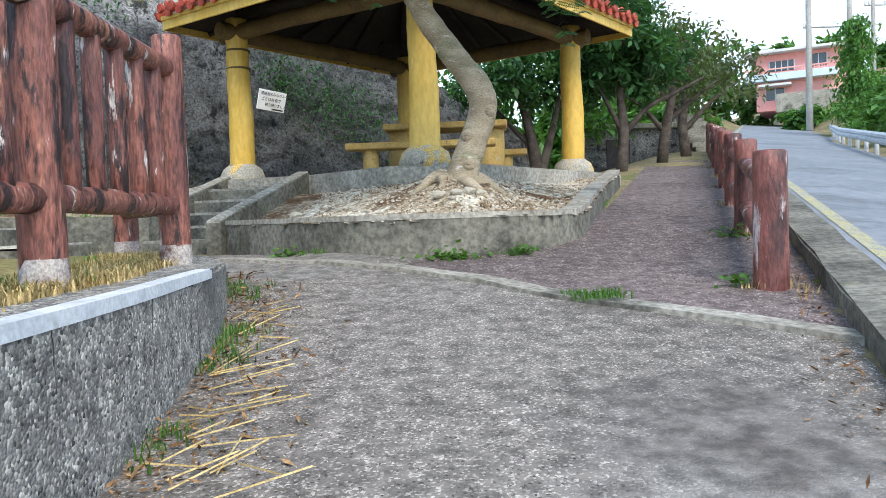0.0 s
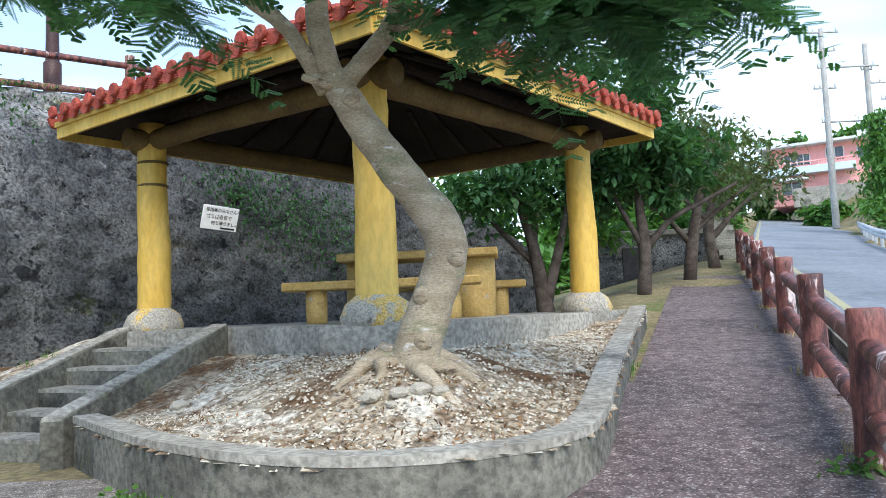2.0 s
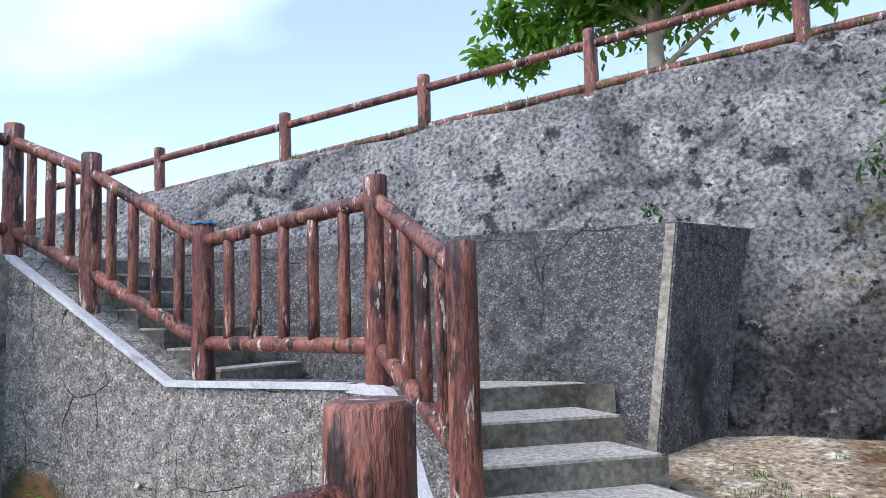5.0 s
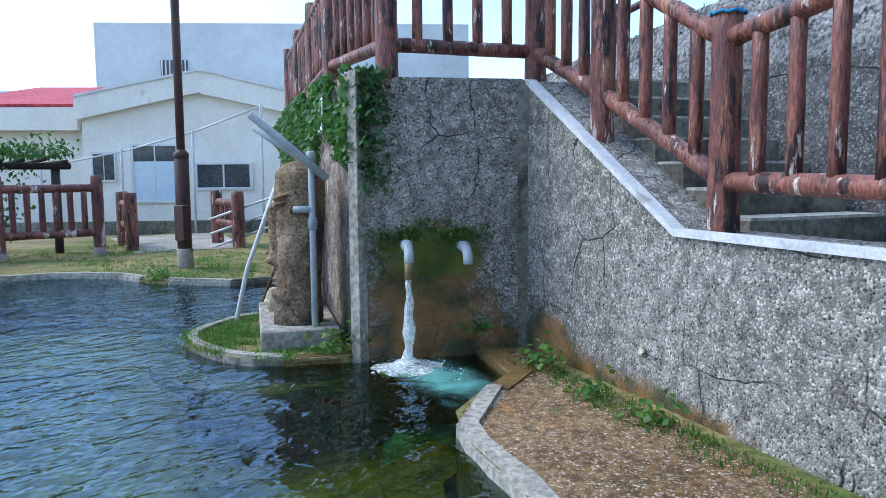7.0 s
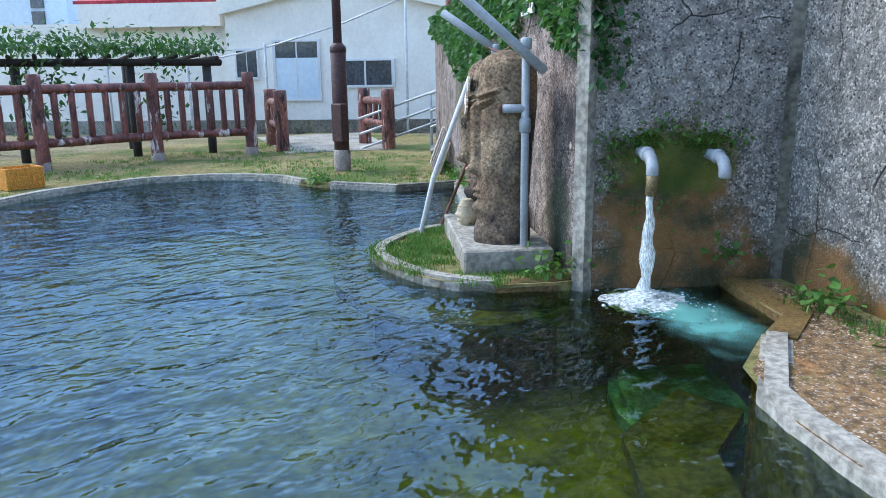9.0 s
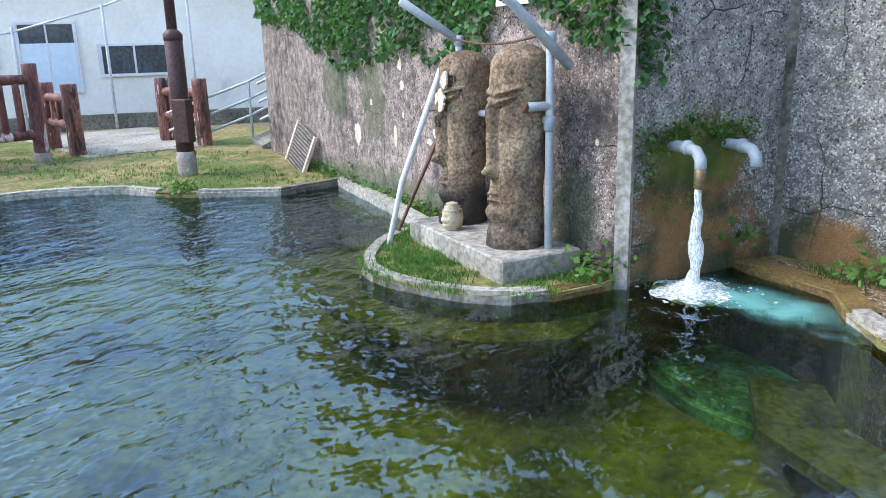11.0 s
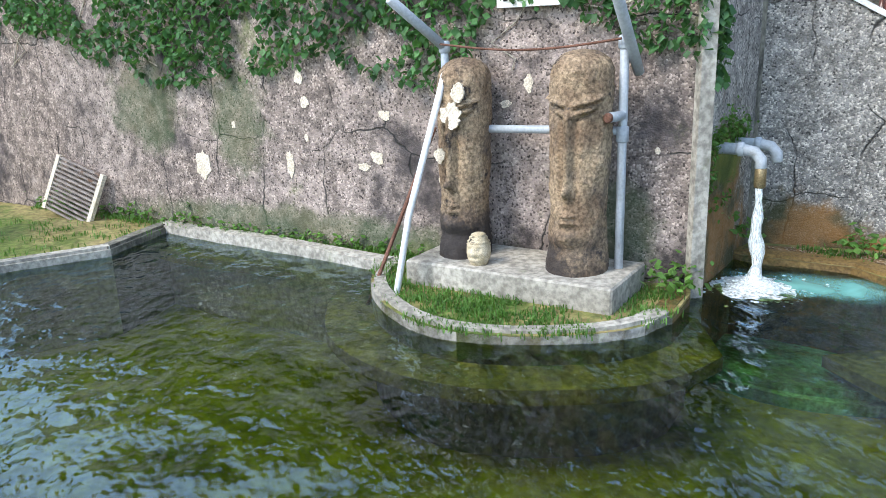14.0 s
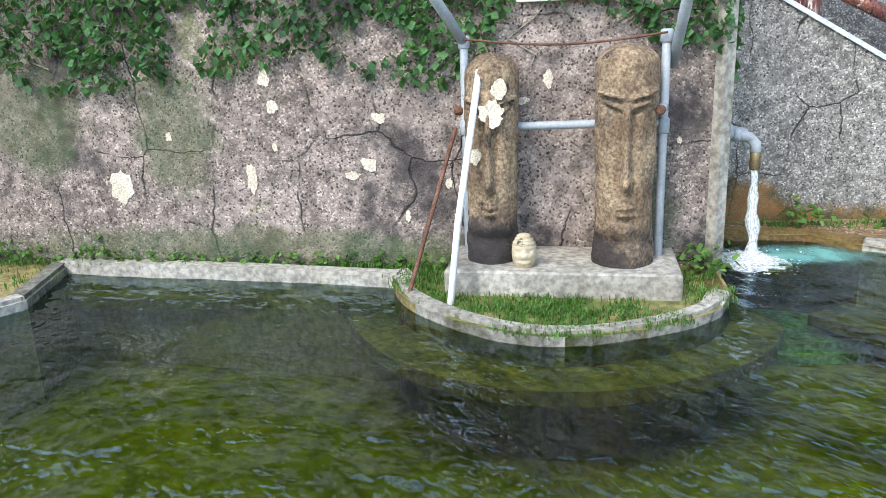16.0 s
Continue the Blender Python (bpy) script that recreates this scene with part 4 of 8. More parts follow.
# statue wall
cl = [(-12.75, -3.25), (-10.36, -0.85), (-9.0, 0.53), (-8.1, 1.52), (PC[0] + 0.01, PC[1] - 0.01)]
band("wall_statues", cl, 0.0, 0.3, 0.3, 3.42, M_PEBBLE_WARM, None, "stained brown pebble dash wall with peeling patches and ivy", "structure", "wall")
prism("wall_corner_strip", [(PC[0] + 0.05, PC[1] - 0.06), (PC[0] + 0.06, PC[1] + 0.03), (PC[0] - 0.03, PC[1] + 0.04), (PC[0] - 0.04, PC[1] - 0.05)], 0.9, 3.40, M_CONC, None, "pale concrete corner strip", "structure", "trim", 0.01)

# ---------------------------------------------------------------- stairs to the terrace
def block_step(name, pts, z0, z1, parent):
    return prism(name, pts, z0, z1, M_CONC_DARK, parent, "", bevel=0.012)
stairs_up = thing("stairs_to_terrace", (-5.0, 7.2, 1.17), "dirty concrete stairs with pale treads", "stairs", kind="structure")
xs = [-3.65, -4.2, -4.75, -5.3, -5.85, -6.4]
zs = [1.35, 1.52, 1.69, 1.86, 2.03, 2.2]
# paler than the step blocks, whose risers stay dark
M_TREAD = mat("pale_tread", (0.42, 0.40, 0.35), (0.52, 0.50, 0.44), 2, 0.9, [((0.2, 0.19, 0.15), 2, 0.55, 0.7)], [(N, 30, 0.3)])
for x, z in zip(xs, zs):
    def yl(xx): return 6.75 + 0.28 * (xx + 4.6) if xx < -4.6 else 6.8
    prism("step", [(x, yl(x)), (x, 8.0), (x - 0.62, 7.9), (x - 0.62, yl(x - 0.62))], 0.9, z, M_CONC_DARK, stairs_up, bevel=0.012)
    prism("tread", [(x - 0.004, yl(x)), (x - 0.004, 7.96), (x - 0.55, 7.86), (x - 0.55, yl(x - 0.55))], z - 0.03, z + 0.006, M_TREAD, stairs_up, "pale tread")
prism("landing", [pt(-8.93, -0.45), (-6.38, 6.35), (-6.38, 7.95), pt(-9.95, 2.5), pt(-9.95, -0.45)], 0.9, 2.2, M_CONC_DARK, stairs_up, "concrete stair landing")
for k in range(7):
    s0 = -0.30 - 0.29 * k
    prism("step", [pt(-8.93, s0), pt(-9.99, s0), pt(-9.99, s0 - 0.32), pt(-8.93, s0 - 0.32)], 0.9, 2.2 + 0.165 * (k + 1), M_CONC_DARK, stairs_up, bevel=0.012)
    prism("tread", [pt(-8.94, s0 - 0.004), pt(-9.98, s0 - 0.004), pt(-9.98, s0 - 0.27), pt(-8.94, s0 - 0.27)], 2.2 + 0.165 * (k + 1) - 0.03, 2.2 + 0.165 * (k + 1) + 0.006, M_TREAD, stairs_up, "pale tread")

# stair railing
SP = [(-4.85, 6.62, 1.75), (-5.92, 6.34, 2.30), (*pt(-8.72, -0.28), 2.33), (*pt(-8.72, -1.48), 2.92), (*pt(-8.72, -2.45), 3.34)]
def stair_rail(posts, heights):
    f = thing("stair_log_railing", posts[0], "red-brown painted log railing climbing the stairs", "railing")
    for p, h in zip(posts, heights):
        p = Vector(p)
        bar("post", [p - Vector((0, 0, 0.1)), p + Vector((0, 0, h / 2)), p + Vector((0, 0, h))], [0.088, 0.083, 0.081], M_LOG, f, 14, 0.07, fine=5)
    for a, b, ha, hb in zip(posts, posts[1:], heights, heights[1:]):
        a, b = Vector(a), Vector(b)
        t0, t1 = a + Vector((0, 0, ha - 0.16)), b + Vector((0, 0, hb - 0.16))
        l0, l1 = a + Vector((0, 0, 0.25)), b + Vector((0, 0, 0.25))
        bar("rail", [t0, t1], 0.055, M_LOG, f, 12, 0.1, fine=8)
        bar("rail", [l0, l1], 0.055, M_LOG, f, 12, 0.1, fine=8)
        n = max(3, int((b - a).length / 0.24))
        for k in range(1, n):
            bar("baluster", [l0.lerp(l1, k / n), t0.lerp(t1, k / n)], 0.041, M_LOG, f, 10, 0.1, fine=4)
    return f
stair_rail(SP, [1.37, 1.36, 1.17, 1.24, 1.2])
TR = [(*pt(-8.72, -2.45), 3.34), (PC[0] - 0.22, PC[1] + 0.12, 3.36)]
TR2 = [TR[1], (-8.55, 1.28, 3.42), (-9.75, 0.05, 3.42), (-10.95, -1.2, 3.42), (-12.1, -2.4, 3.42)]
stair_rail(TR, [1.2, 1.2])
stair_rail(TR2, [1.2] * 5)
bar("blue_cord", [(SP[2][0] + 0.09 * math.cos(a), SP[2][1] + 0.09 * math.sin(a), 3.47 + 0.006 * (i % 3)) for i, a in enumerate(np.linspace(0, 12.0, 40))], 0.007, M_BLUE, None, 6, label="blue cord wound round a railing post", category="cord")

# ---------------------------------------------------------------- soil ledge left of the pavilion steps
def ledge_z(x, y):
    off = 0.785 * x - 0.62 * y
    d = step01(-9.2, -10.8, off)
    r = step01(-4.6, -3.3, x) * step01(8.6, 11.0, y)
    return 1.60 + 0.12 * d + 0.45 * r + 0.03 * noise.noise(Vector((x * 3, y * 3, 0)))
LEDGE = [(-6.45, 8.2), (-5.4, 8.12), (-4.4, 8.06), (-3.9, 8.08), (-3.42, 8.5), (-3.3, 9.4), (-3.05, 10.3), (-3.75, 11.9), (-4.6, 12.2), (-6.9, 9.6)]
grid_mesh("soil_ledge", [-7 + 0.1 * i for i in range(42)], [7.9 + 0.1 * i for i in range(46)], ledge_z, M_SOIL, "bare gravelly soil ledge with moss", "soil", lambda x, y: inside(x, y, LEDGE))
lw = smooth_line(LEDGE[:5], 0.15)
band("wall_ledge", [(p.x, p.y) for p in lw], -0.06, 0.14, 0.9, lambda x, y: 1.62 + 0.18 * step01(-5.6, -6.4, x), M_CONC_DARK, None, "low blackened concrete retaining wall", "structure", "wall", wave=0.06, bevel=0.03)
# ---------------------------------------------------------------- planter and pavilion base
pl = smooth_line(PLANTER, 0.2)
def planter_top(x, y):
    return 1.52 if x < 0.9 or y < 6.5 else max(1.52, path_z(x, y) + 0.26)
band("wall_planter", [(p.x, p.y) for p in pl], 0.0, 0.17, 0.9, lambda x, y: planter_top(x, y) - 0.008, M_CONC_DARK, None, "low blackened concrete planter wall", "structure", "wall", bevel=0.0)
band("planter_coping", [(p.x, p.y) for p in pl], -0.004, 0.174, lambda x, y: planter_top(x, y) - 0.035, lambda x, y: planter_top(x, y) + 0.012, M_CONC, None, "weathered pale planter coping", "structure", "coping", bevel=0.0)
SLAB_Z = 2.09
UG, VG = Vector((0.601, 0.799, 0)), Vector((-0.805, 0.593, 0))
COL_M, COL_L, COL_R = Vector((-0.17, 8.87, SLAB_Z)), Vector((-2.78, 10.78, SLAB_Z)), Vector((2.05, 11.80, SLAB_Z))
COL_B = COL_L + COL_R - COL_M
SLAB = [(-0.62, 8.66), (0.27, 8.50), (0.55, 8.85), (2.62, 11.85), (2.9, 12.3), (0.2, 15.4), (-3.9, 12.0), (-3.15, 10.62), (-2.93, 10.3), (-1.66, 9.78), (-1.2, 9.3)]
prism("pavilion_base", SLAB, 0.8, SLAB_Z, M_CONC, None, "raised concrete pavilion floor", "structure", "floor", 0.015)

POLY_SOIL = [(p.x, p.y) for p in pl] + [(0.0, 8.7), (-1.66, 9.8), (-1.78, 9.75), (-2.4, 8.02)]
PL_FRONT = [(p.x, p.y, planter_top(p.x, p.y)) for p in pl]
def soil_z(x, y):
    dd, top = min((math.hypot(x - a, y - b), t) for a, b, t in PL_FRONT)
    h = min(top - 0.04 + 0.36 * step01(0.25, 1.7, dd), max(1.86, top - 0.04))
    mound = 0.10 * math.exp(-((x - 0.18) ** 2 + (y - 7.4) ** 2) / 0.4)
    return h + mound + 0.03 * noise.noise(Vector((x * 4, y * 4, 1))) + 0.012 * noise.noise(Vector((x * 14, y * 14, 1)))
grid_mesh("planter_soil", [-2.5 + 0.08 * i for i in range(68)], [5.9 + 0.08 * i for i in range(78)], soil_z, M_SOIL, "planter soil with gravel and dry leaf litter", "soil", lambda x, y: inside(x, y, POLY_SOIL))

# pavilion steps
pst = thing("pavilion_stairs", (-2.8, 8.3, 1.18), "dirty concrete steps between sloping side kerbs", "stairs", kind="structure")
SR0, SR1 = Vector((-2.30, 8.05, 0)), Vector((-1.68, 9.76, 0))
SL0, SL1 = Vector((-3.42, 8.48, 0)), Vector((-2.98, 10.30, 0))
for k in range(5):
    t = (k + 0.15) / 5.6
    z = 1.18 + 0.152 * (k + 1)
    a, b, c, d = SL0.lerp(SL1, t), SR0.lerp(SR1, t), SR0.lerp(SR1, 1.0), SL0.lerp(SL1, 1.0)
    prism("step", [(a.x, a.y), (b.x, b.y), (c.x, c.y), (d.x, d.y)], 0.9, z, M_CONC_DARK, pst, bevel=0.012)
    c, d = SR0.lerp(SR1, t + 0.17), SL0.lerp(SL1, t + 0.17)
    prism("tread", [(a.x, a.y - 0.004), (b.x, b.y - 0.004), (c.x, c.y), (d.x, d.y)], z - 0.025, z + 0.005, M_CONC, pst, "pale tread")
def side_kerb(a, b, za, zb, sgn):
    w = Vector((0.14 * sgn, 0.05 * sgn, 0))
    bm = bmesh.new()
    A, B = Vector((a.x, a.y, 0)), Vector((b.x, b.y, 0))
    up = lambda p, z: Vector((p.x, p.y, z))
    quad_prism(bm, (up(A, 0.9), up(A, za)), (up(B, 0.9), up(B, zb)), (up(B + w, 0.9), up(B + w, zb)), (up(A + w, 0.9), up(A + w, za)))
    bmesh.ops.bevel(bm, geom=[e for e in bm.edges if min(e.verts[0].co.z, e.verts[1].co.z) > 1.2], offset=0.012, segments=1, affect="EDGES")
    k_ = part("side_kerb", bm, M_CONC_DARK, pst, "sloping dark concrete side kerb")
    # thin paler slab over the dark kerb block
    bm = bmesh.new()
    i_ = w * 0.06
    quad_prism(bm, (up(A + i_, za - 0.02), up(A + i_, za + 0.008)), (up(B + i_, zb - 0.02), up(B + i_, zb + 0.008)), (up(B + w - i_, zb - 0.02), up(B + w - i_, zb + 0.008)), (up(A + w - i_, za - 0.02), up(A + w - i_, za + 0.008)))
    part("kerb_top", bm, M_CONC, k_, "pale kerb top")
side_kerb(SR0 - Vector((0.0, 0.12, 0)), SR1, 1.53, SLAB_Z + 0.035, -1)
side_kerb(SL0 - Vector((0, 0.0, 0)), SL1, 1.62, SLAB_Z + 0.035, 1)

# ---------------------------------------------------------------- pavilion
EAVE_Z = 4.28
pav = thing("pavilion", (COL_M.x, COL_M.y, SLAB_Z), "yellow-columned pavilion with red clay tile roof", "pavilion")
for i, c in enumerate((COL_M, COL_L, COL_R, COL_B)):
    r = 0.165
    bar("column", [c + Vector((0, 0, 0.12)), c + Vector((0.01, 0, 0.9)), c + Vector((-0.01, 0, 1.6)), c + Vector((0, 0, 2.25))], [r * 1.08, r * 1.02, r * 0.95, r * 0.9], M_YELLOW, pav, 18, 0.07, fine=7)
    v, f = tube([c + Vector((0, 0, -0.02)), c + Vector((0, 0, 0.05)), c + Vector((0, 0, 0.16)), c + Vector((0, 0, 0.24))], [0.30, 0.31, 0.27, 0.18], 20, 0.05)
    solid("column_base", v, f, M_BASE, pav, "rough concrete collar with flaking yellow paint", True)
    if i == 1:
        for h in (1.55, 1.80):
            bar("band", [c + Vector((0, 0, h)), c + Vector((0, 0, h + 0.03))], 0.168, M_YELLOW_DULL, pav, 16)
OV = 0.68
def corner(base, a, b):
    return base + UG * a * OV + VG * b * OV
E_M, E_L, E_R, E_B = corner(COL_M, -1, -1), corner(COL_L, -1, 1), corner(COL_R, 1, -1), corner(COL_B, 1, 1)
for e in (E_M, E_L, E_R, E_B):
    e.z = EAVE_Z
APEX = (E_M + E_B) / 2
APEX.z = EAVE_Z + 1.05
ring = [E_M, E_R, E_B, E_L]
# soffit boards and roof deck in one leaf each
for i in range(4):
    a, b = ring[i], ring[(i + 1) % 4]
    nrm = Vector((0, 0, 0.07))
    v = [a, b, APEX, a + nrm, b + nrm, APEX + nrm]
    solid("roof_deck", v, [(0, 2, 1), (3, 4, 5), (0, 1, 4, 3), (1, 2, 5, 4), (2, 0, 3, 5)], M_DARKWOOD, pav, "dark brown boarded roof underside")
    d = (b - a).normalized()
    out = Vector((d.y, -d.x, 0))
    if out.dot(a - APEX) < 0:
        out = -out
    for (w, zz0, zz1, mt, nm) in ((0.03, -0.09, 0.06, M_YELLOW, "fascia"), (0.055, 0.03, 0.085, M_YELLOW, "fascia_moulding")):
        bm = bmesh.new()
        z0, z1 = Vector((0, 0, zz0)), Vector((0, 0, zz1))
        quad_prism(bm, (a + z0, a + z1), (b + z0, b + z1), (b + z0 + out * w, b + z1 + out * w), (a + z0 + out * w, a + z1 + out * w))
        part(nm, bm, mt, pav)
    # rafters under the deck
    n = 7
    for k in range(1, n):
        p = a.lerp(b, k / n)
        t = abs(k / n - 0.5) * 2
        q = p.lerp(APEX, (1 - t) * 0.96)
        if (q - p).length > 0.3:
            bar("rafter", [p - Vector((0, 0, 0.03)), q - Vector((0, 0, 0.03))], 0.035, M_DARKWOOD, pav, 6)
for a, b in ((COL_M, COL_L), (COL_M, COL_R), (COL_R, COL_B), (COL_L, COL_B)):
    z = Vector((0, 0, 2.06))
    d = (b - a).normalized()
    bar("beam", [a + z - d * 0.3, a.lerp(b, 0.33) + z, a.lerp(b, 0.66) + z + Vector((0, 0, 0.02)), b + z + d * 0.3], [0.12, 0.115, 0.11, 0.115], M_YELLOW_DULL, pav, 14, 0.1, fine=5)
for a, b in ((COL_M, APEX), (COL_L, APEX), (COL_R, APEX), (COL_B, APEX)):
    p = Vector((a.x, a.y, EAVE_Z + 0.12))
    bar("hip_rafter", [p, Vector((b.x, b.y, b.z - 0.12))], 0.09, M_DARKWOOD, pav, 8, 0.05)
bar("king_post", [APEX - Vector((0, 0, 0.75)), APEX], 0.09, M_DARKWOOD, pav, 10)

# clay tiles: cover rows with round end caps, pans with drip lips
roof = part("tile_roof", bmesh.new(), M_MORTAR, pav, "grey mortar bed of the tile roof")
bmr = bmesh.new()
for i in range(4):
    a, b = ring[i] + Vector((0, 0, 0.075)), ring[(i + 1) % 4] + Vector((0, 0, 0.075))
    ap = APEX + Vector((0, 0, 0.10))
    bmr.faces.new([bmr.verts.new(p) for p in (a, b, ap)])
bmr.transform(Matrix.Translation(-ORG[roof]))
bmr.to_mesh(roof.data)
bmr.free()
cap_v, cap_f = tube([(0, 0, 0), (0, -0.045, 0)], 0.068, 14)
for i in range(4):
    a, b = ring[i], ring[(i + 1) % 4]
    d = (b - a).normalized()
    L = (b - a).length
    mid = (a + b) / 2
    up_s = (APEX - mid).normalized()
    out = -Vector((up_s.x, up_s.y, 0)).normalized()
    nrm = d.cross(up_s)
    if nrm.z < 0:
        nrm = -nrm
    rows = int(L / 0.235)
    slope_len = (APEX - mid).length
    for k in range(rows):
        t = (k + 0.5) / rows
        run = slope_len * (1 - abs(t - 0.5) * 2) - 0.05
        p = a.lerp(b, t) + Vector((0, 0, 0.15)) + out * 0.10
        if run > 0.15:
            v, f = [], []
            ns = 7
            for e in (p, p + up_s * (run + 0.05)):
                for q in range(ns):
                    an = math.pi * q / (ns - 1)
                    v.append(e + d * math.cos(an) * 0.062 + nrm * (math.sin(an) * 0.062 - 0.02))
            for q in range(ns - 1):
                f.append((q, q + 1, ns + q + 1, ns + q))
            f.append(tuple(range(ns)))
            solid("cover_tile", v, f, M_TILE, roof, "", True)
        j = random.uniform(-0.008, 0.008)
        m = Matrix.Translation(p + out * 0.01 + Vector((0, 0, 0.012 + j))) @ Matrix((d, -out, Vector((0, 0, 1)))).transposed().to_4x4()
        solid("round_end_tile", [m @ Vector(q) for q in cap_v], cap_f, M_TILE, roof)
        # pan tile with a hanging lip between two covers
        p2 = a.lerp(b, min(t + 0.5 / rows, 0.999)) + Vector((0, 0, 0.12)) + out * 0.075
        v, f = [], []
        for e, dz in ((p2, 0.0), (p2 + out * 0.035, -0.01)):
            for q in range(7):
                x = -1 + q / 3
                v.append(e + d * (x * 0.085) + Vector((0, 0, 0.035 + dz)))
            for q in range(7):
                x = -1 + q / 3
                v.append(e + d * (x * 0.085) + Vector((0, 0, dz - 0.085 * math.sqrt(max(0.0, 1 - x * x)) + 0.015)))
        for q in range(6):
            f += [(q, q + 1, 8 + q, 7 + q), (14 + q, 21 + q, 22 + q, 15 + q), (7 + q, 8 + q, 22 + q, 21 + q), (q, 14 + q, 15 + q, q + 1)]
        solid("drip_tile", v, f, M_TILE, roof)
for e in ring:
    tip = e.lerp(APEX, 0.04) + Vector((0, 0, 0.2))
    bar("hip_ridge", [tip, APEX + Vector((0, 0, 0.22))], 0.085, M_MORTAR, roof, 10, 0.1, "grey mortar hip ridge", fine=6)
    o = (e - APEX)
    o.z = 0
    o.normalize()
    bar("hip_end_tile", [tip - o * 0.05, tip + o * 0.12], 0.075, M_TILE, roof, 12)

# ---------------------------------------------------------------- table and benches
def slab_bench(name, c, d, length, width, h, label, cat, group=""):
    th = thing(name, (c[0], c[1], SLAB_Z), label, cat, group)
    d = Vector((*d, 0)).normalized()
    m = Matrix.Translation((c[0], c[1], SLAB_Z)) @ Matrix((d, Vector((-d.y, d.x, 0)), Vector((0, 0, 1)))).transposed().to_4x4()
    bm = bmesh.new()
    box_bm(bm, -length / 2, -width / 2, h - 0.09, length / 2, width / 2, h, m, 0.015)
    part("top", bm, M_BENCH, th)
    for sx in (-0.34, 0.34):
        p = m @ Vector((sx * length, 0, 0))
        bar("leg", [p - Vector((0, 0, 0.005)), p + Vector((0, 0, h - 0.08))], width * 0.32, M_BENCH, th, 12, 0.06, fine=3)
    return th
bd = (0.97, -0.06)
slab_bench("picnic_table", (0.10, 11.1), bd, 1.75, 0.75, 0.74, "ochre painted concrete table on log legs", "table")
slab_bench("bench", (-0.25, 10.25), bd, 2.0, 0.34, 0.42, "ochre painted concrete bench beside the table", "bench", "benches at the table")
slab_bench("bench", (0.35, 12.0), bd, 2.0, 0.34, 0.42, "ochre painted concrete bench beside the table", "bench", "benches at the table")

# sign on the stone wall
sg_c = Vector((-3.02, 13.95, 3.70))
sg = thing("notice_sign", sg_c, "white notice board with black lettering on the stone wall", "sign")
sg_m = Matrix.Translation(sg_c) @ Matrix((Vector((0.62, 0.785, 0)), Vector((-0.785, 0.62, 0)), Vector((0, 0, 1)))).transposed().to_4x4() @ pose(0, 0, 0, 14, 3, 0)
bm = bmesh.new()
box_bm(bm, -0.31, -0.012, -0.18, 0.31, 0.012, 0.18, sg_m, 0.004)
part("board", bm, M_SIGN, sg)
def words(text, size, x, z, parent, m, material):
    cu = bpy.data.curves.new("lettering", "FONT")
    cu.body = text
    cu.size = size
    cu.extrude = 0.001
    ob = new("lettering_source", cu)
    me = bpy.data.meshes.new_from_object(ob.evaluated_get(bpy.context.evaluated_depsgraph_get()))
    bpy.data.objects.remove(ob)
    me.transform(Matrix.Translation(-ORG[parent]) @ m @ Matrix.Translation((x, -0.0145, z)) @ pose(0, 0, 0, 90, 0, 0))
    me.materials.append(material)
    o = new("lettering", me)
    o.parent = parent
    ORG[o] = ORG[parent]
    return o
words("使用者のみなさんへ", 0.068, -0.27, 0.09, sg, sg_m, M_INK)
words("ゴミは各自で", 0.075, -0.25, -0.01, sg, sg_m, M_INK)
words("持ち帰りましょう", 0.068, -0.15, -0.10, sg, sg_m, M_INK)
bm = bmesh.new()
box_bm(bm, 0.02, -0.0155, -0.16, 0.27, -0.0125, -0.135, sg_m)
part("small_print", bm, M_INK, sg, "unreadable small print line")

# lamp post behind the pavilion
lp = thing("terrace_lamp_post", (*pt(-12.35, 7.2), 5.3), "dark brown steel lamp post on the terrace", "lamp post")
bar("shaft", [ORG[lp], ORG[lp] + Vector((0, 0, 1.0)), ORG[lp] + Vector((0, 0, 4.2))], [0.11, 0.09, 0.075], M_POLE, lp, 12)
bar("collar", [ORG[lp], ORG[lp] + Vector((0, 0, 0.7))], 0.125, M_POLE, lp, 12)

# ---------------------------------------------------------------- planter tree
tree = thing("planter_tree", (0.16, 7.4, 1.6), "crooked grey-barked tree with feathery leaves in the planter", "tree")
TRUNK = [(0.14, 7.40, 1.50), (0.17, 7.40, 1.72), (0.24, 7.42, 1.98), (0.34, 7.44, 2.26), (0.43, 7.46, 2.50), (0.40, 7.46, 2.72), (0.20, 7.44, 3.00), (-0.03, 7.41, 3.32), (-0.20, 7.38, 3.60), (-0.27, 7.37, 3.72)]
TR_R = [0.25, 0.17, 0.145, 0.138, 0.14, 0.135, 0.12, 0.115, 0.11, 0.095]
tl = smooth_line(TRUNK, 0.07)
rr_ = [float(np.interp(i / (len(tl) - 1), np.linspace(0, 1, len(TR_R)), TR_R)) for i in range(len(tl))]
v, f = tube(tl, rr_, 16, 0.12, 3.0)
trunk = solid("trunk", v, f, M_BARK, tree, "", True)
for (z, dx, dy) in ((2.50, 0.06, -0.13), (2.28, -0.07, -0.12), (3.55, 0.03, -0.10), (1.95, 0.02, -0.14)):
    i = min(range(len(tl)), key=lambda k: abs(tl[k].z - z))
    c = tl[i] + Vector((dx, dy, 0))
    v, f = tube([c + Vector((0, 0.03, 0)), c, c - Vector((0, 0.02, 0)), c - Vector((0, 0.012, 0))], [0.065, 0.058, 0.045, 0.025], 12, 0.15)
    solid("knot", v, f, M_BARK, trunk, "scarred branch knot", True)
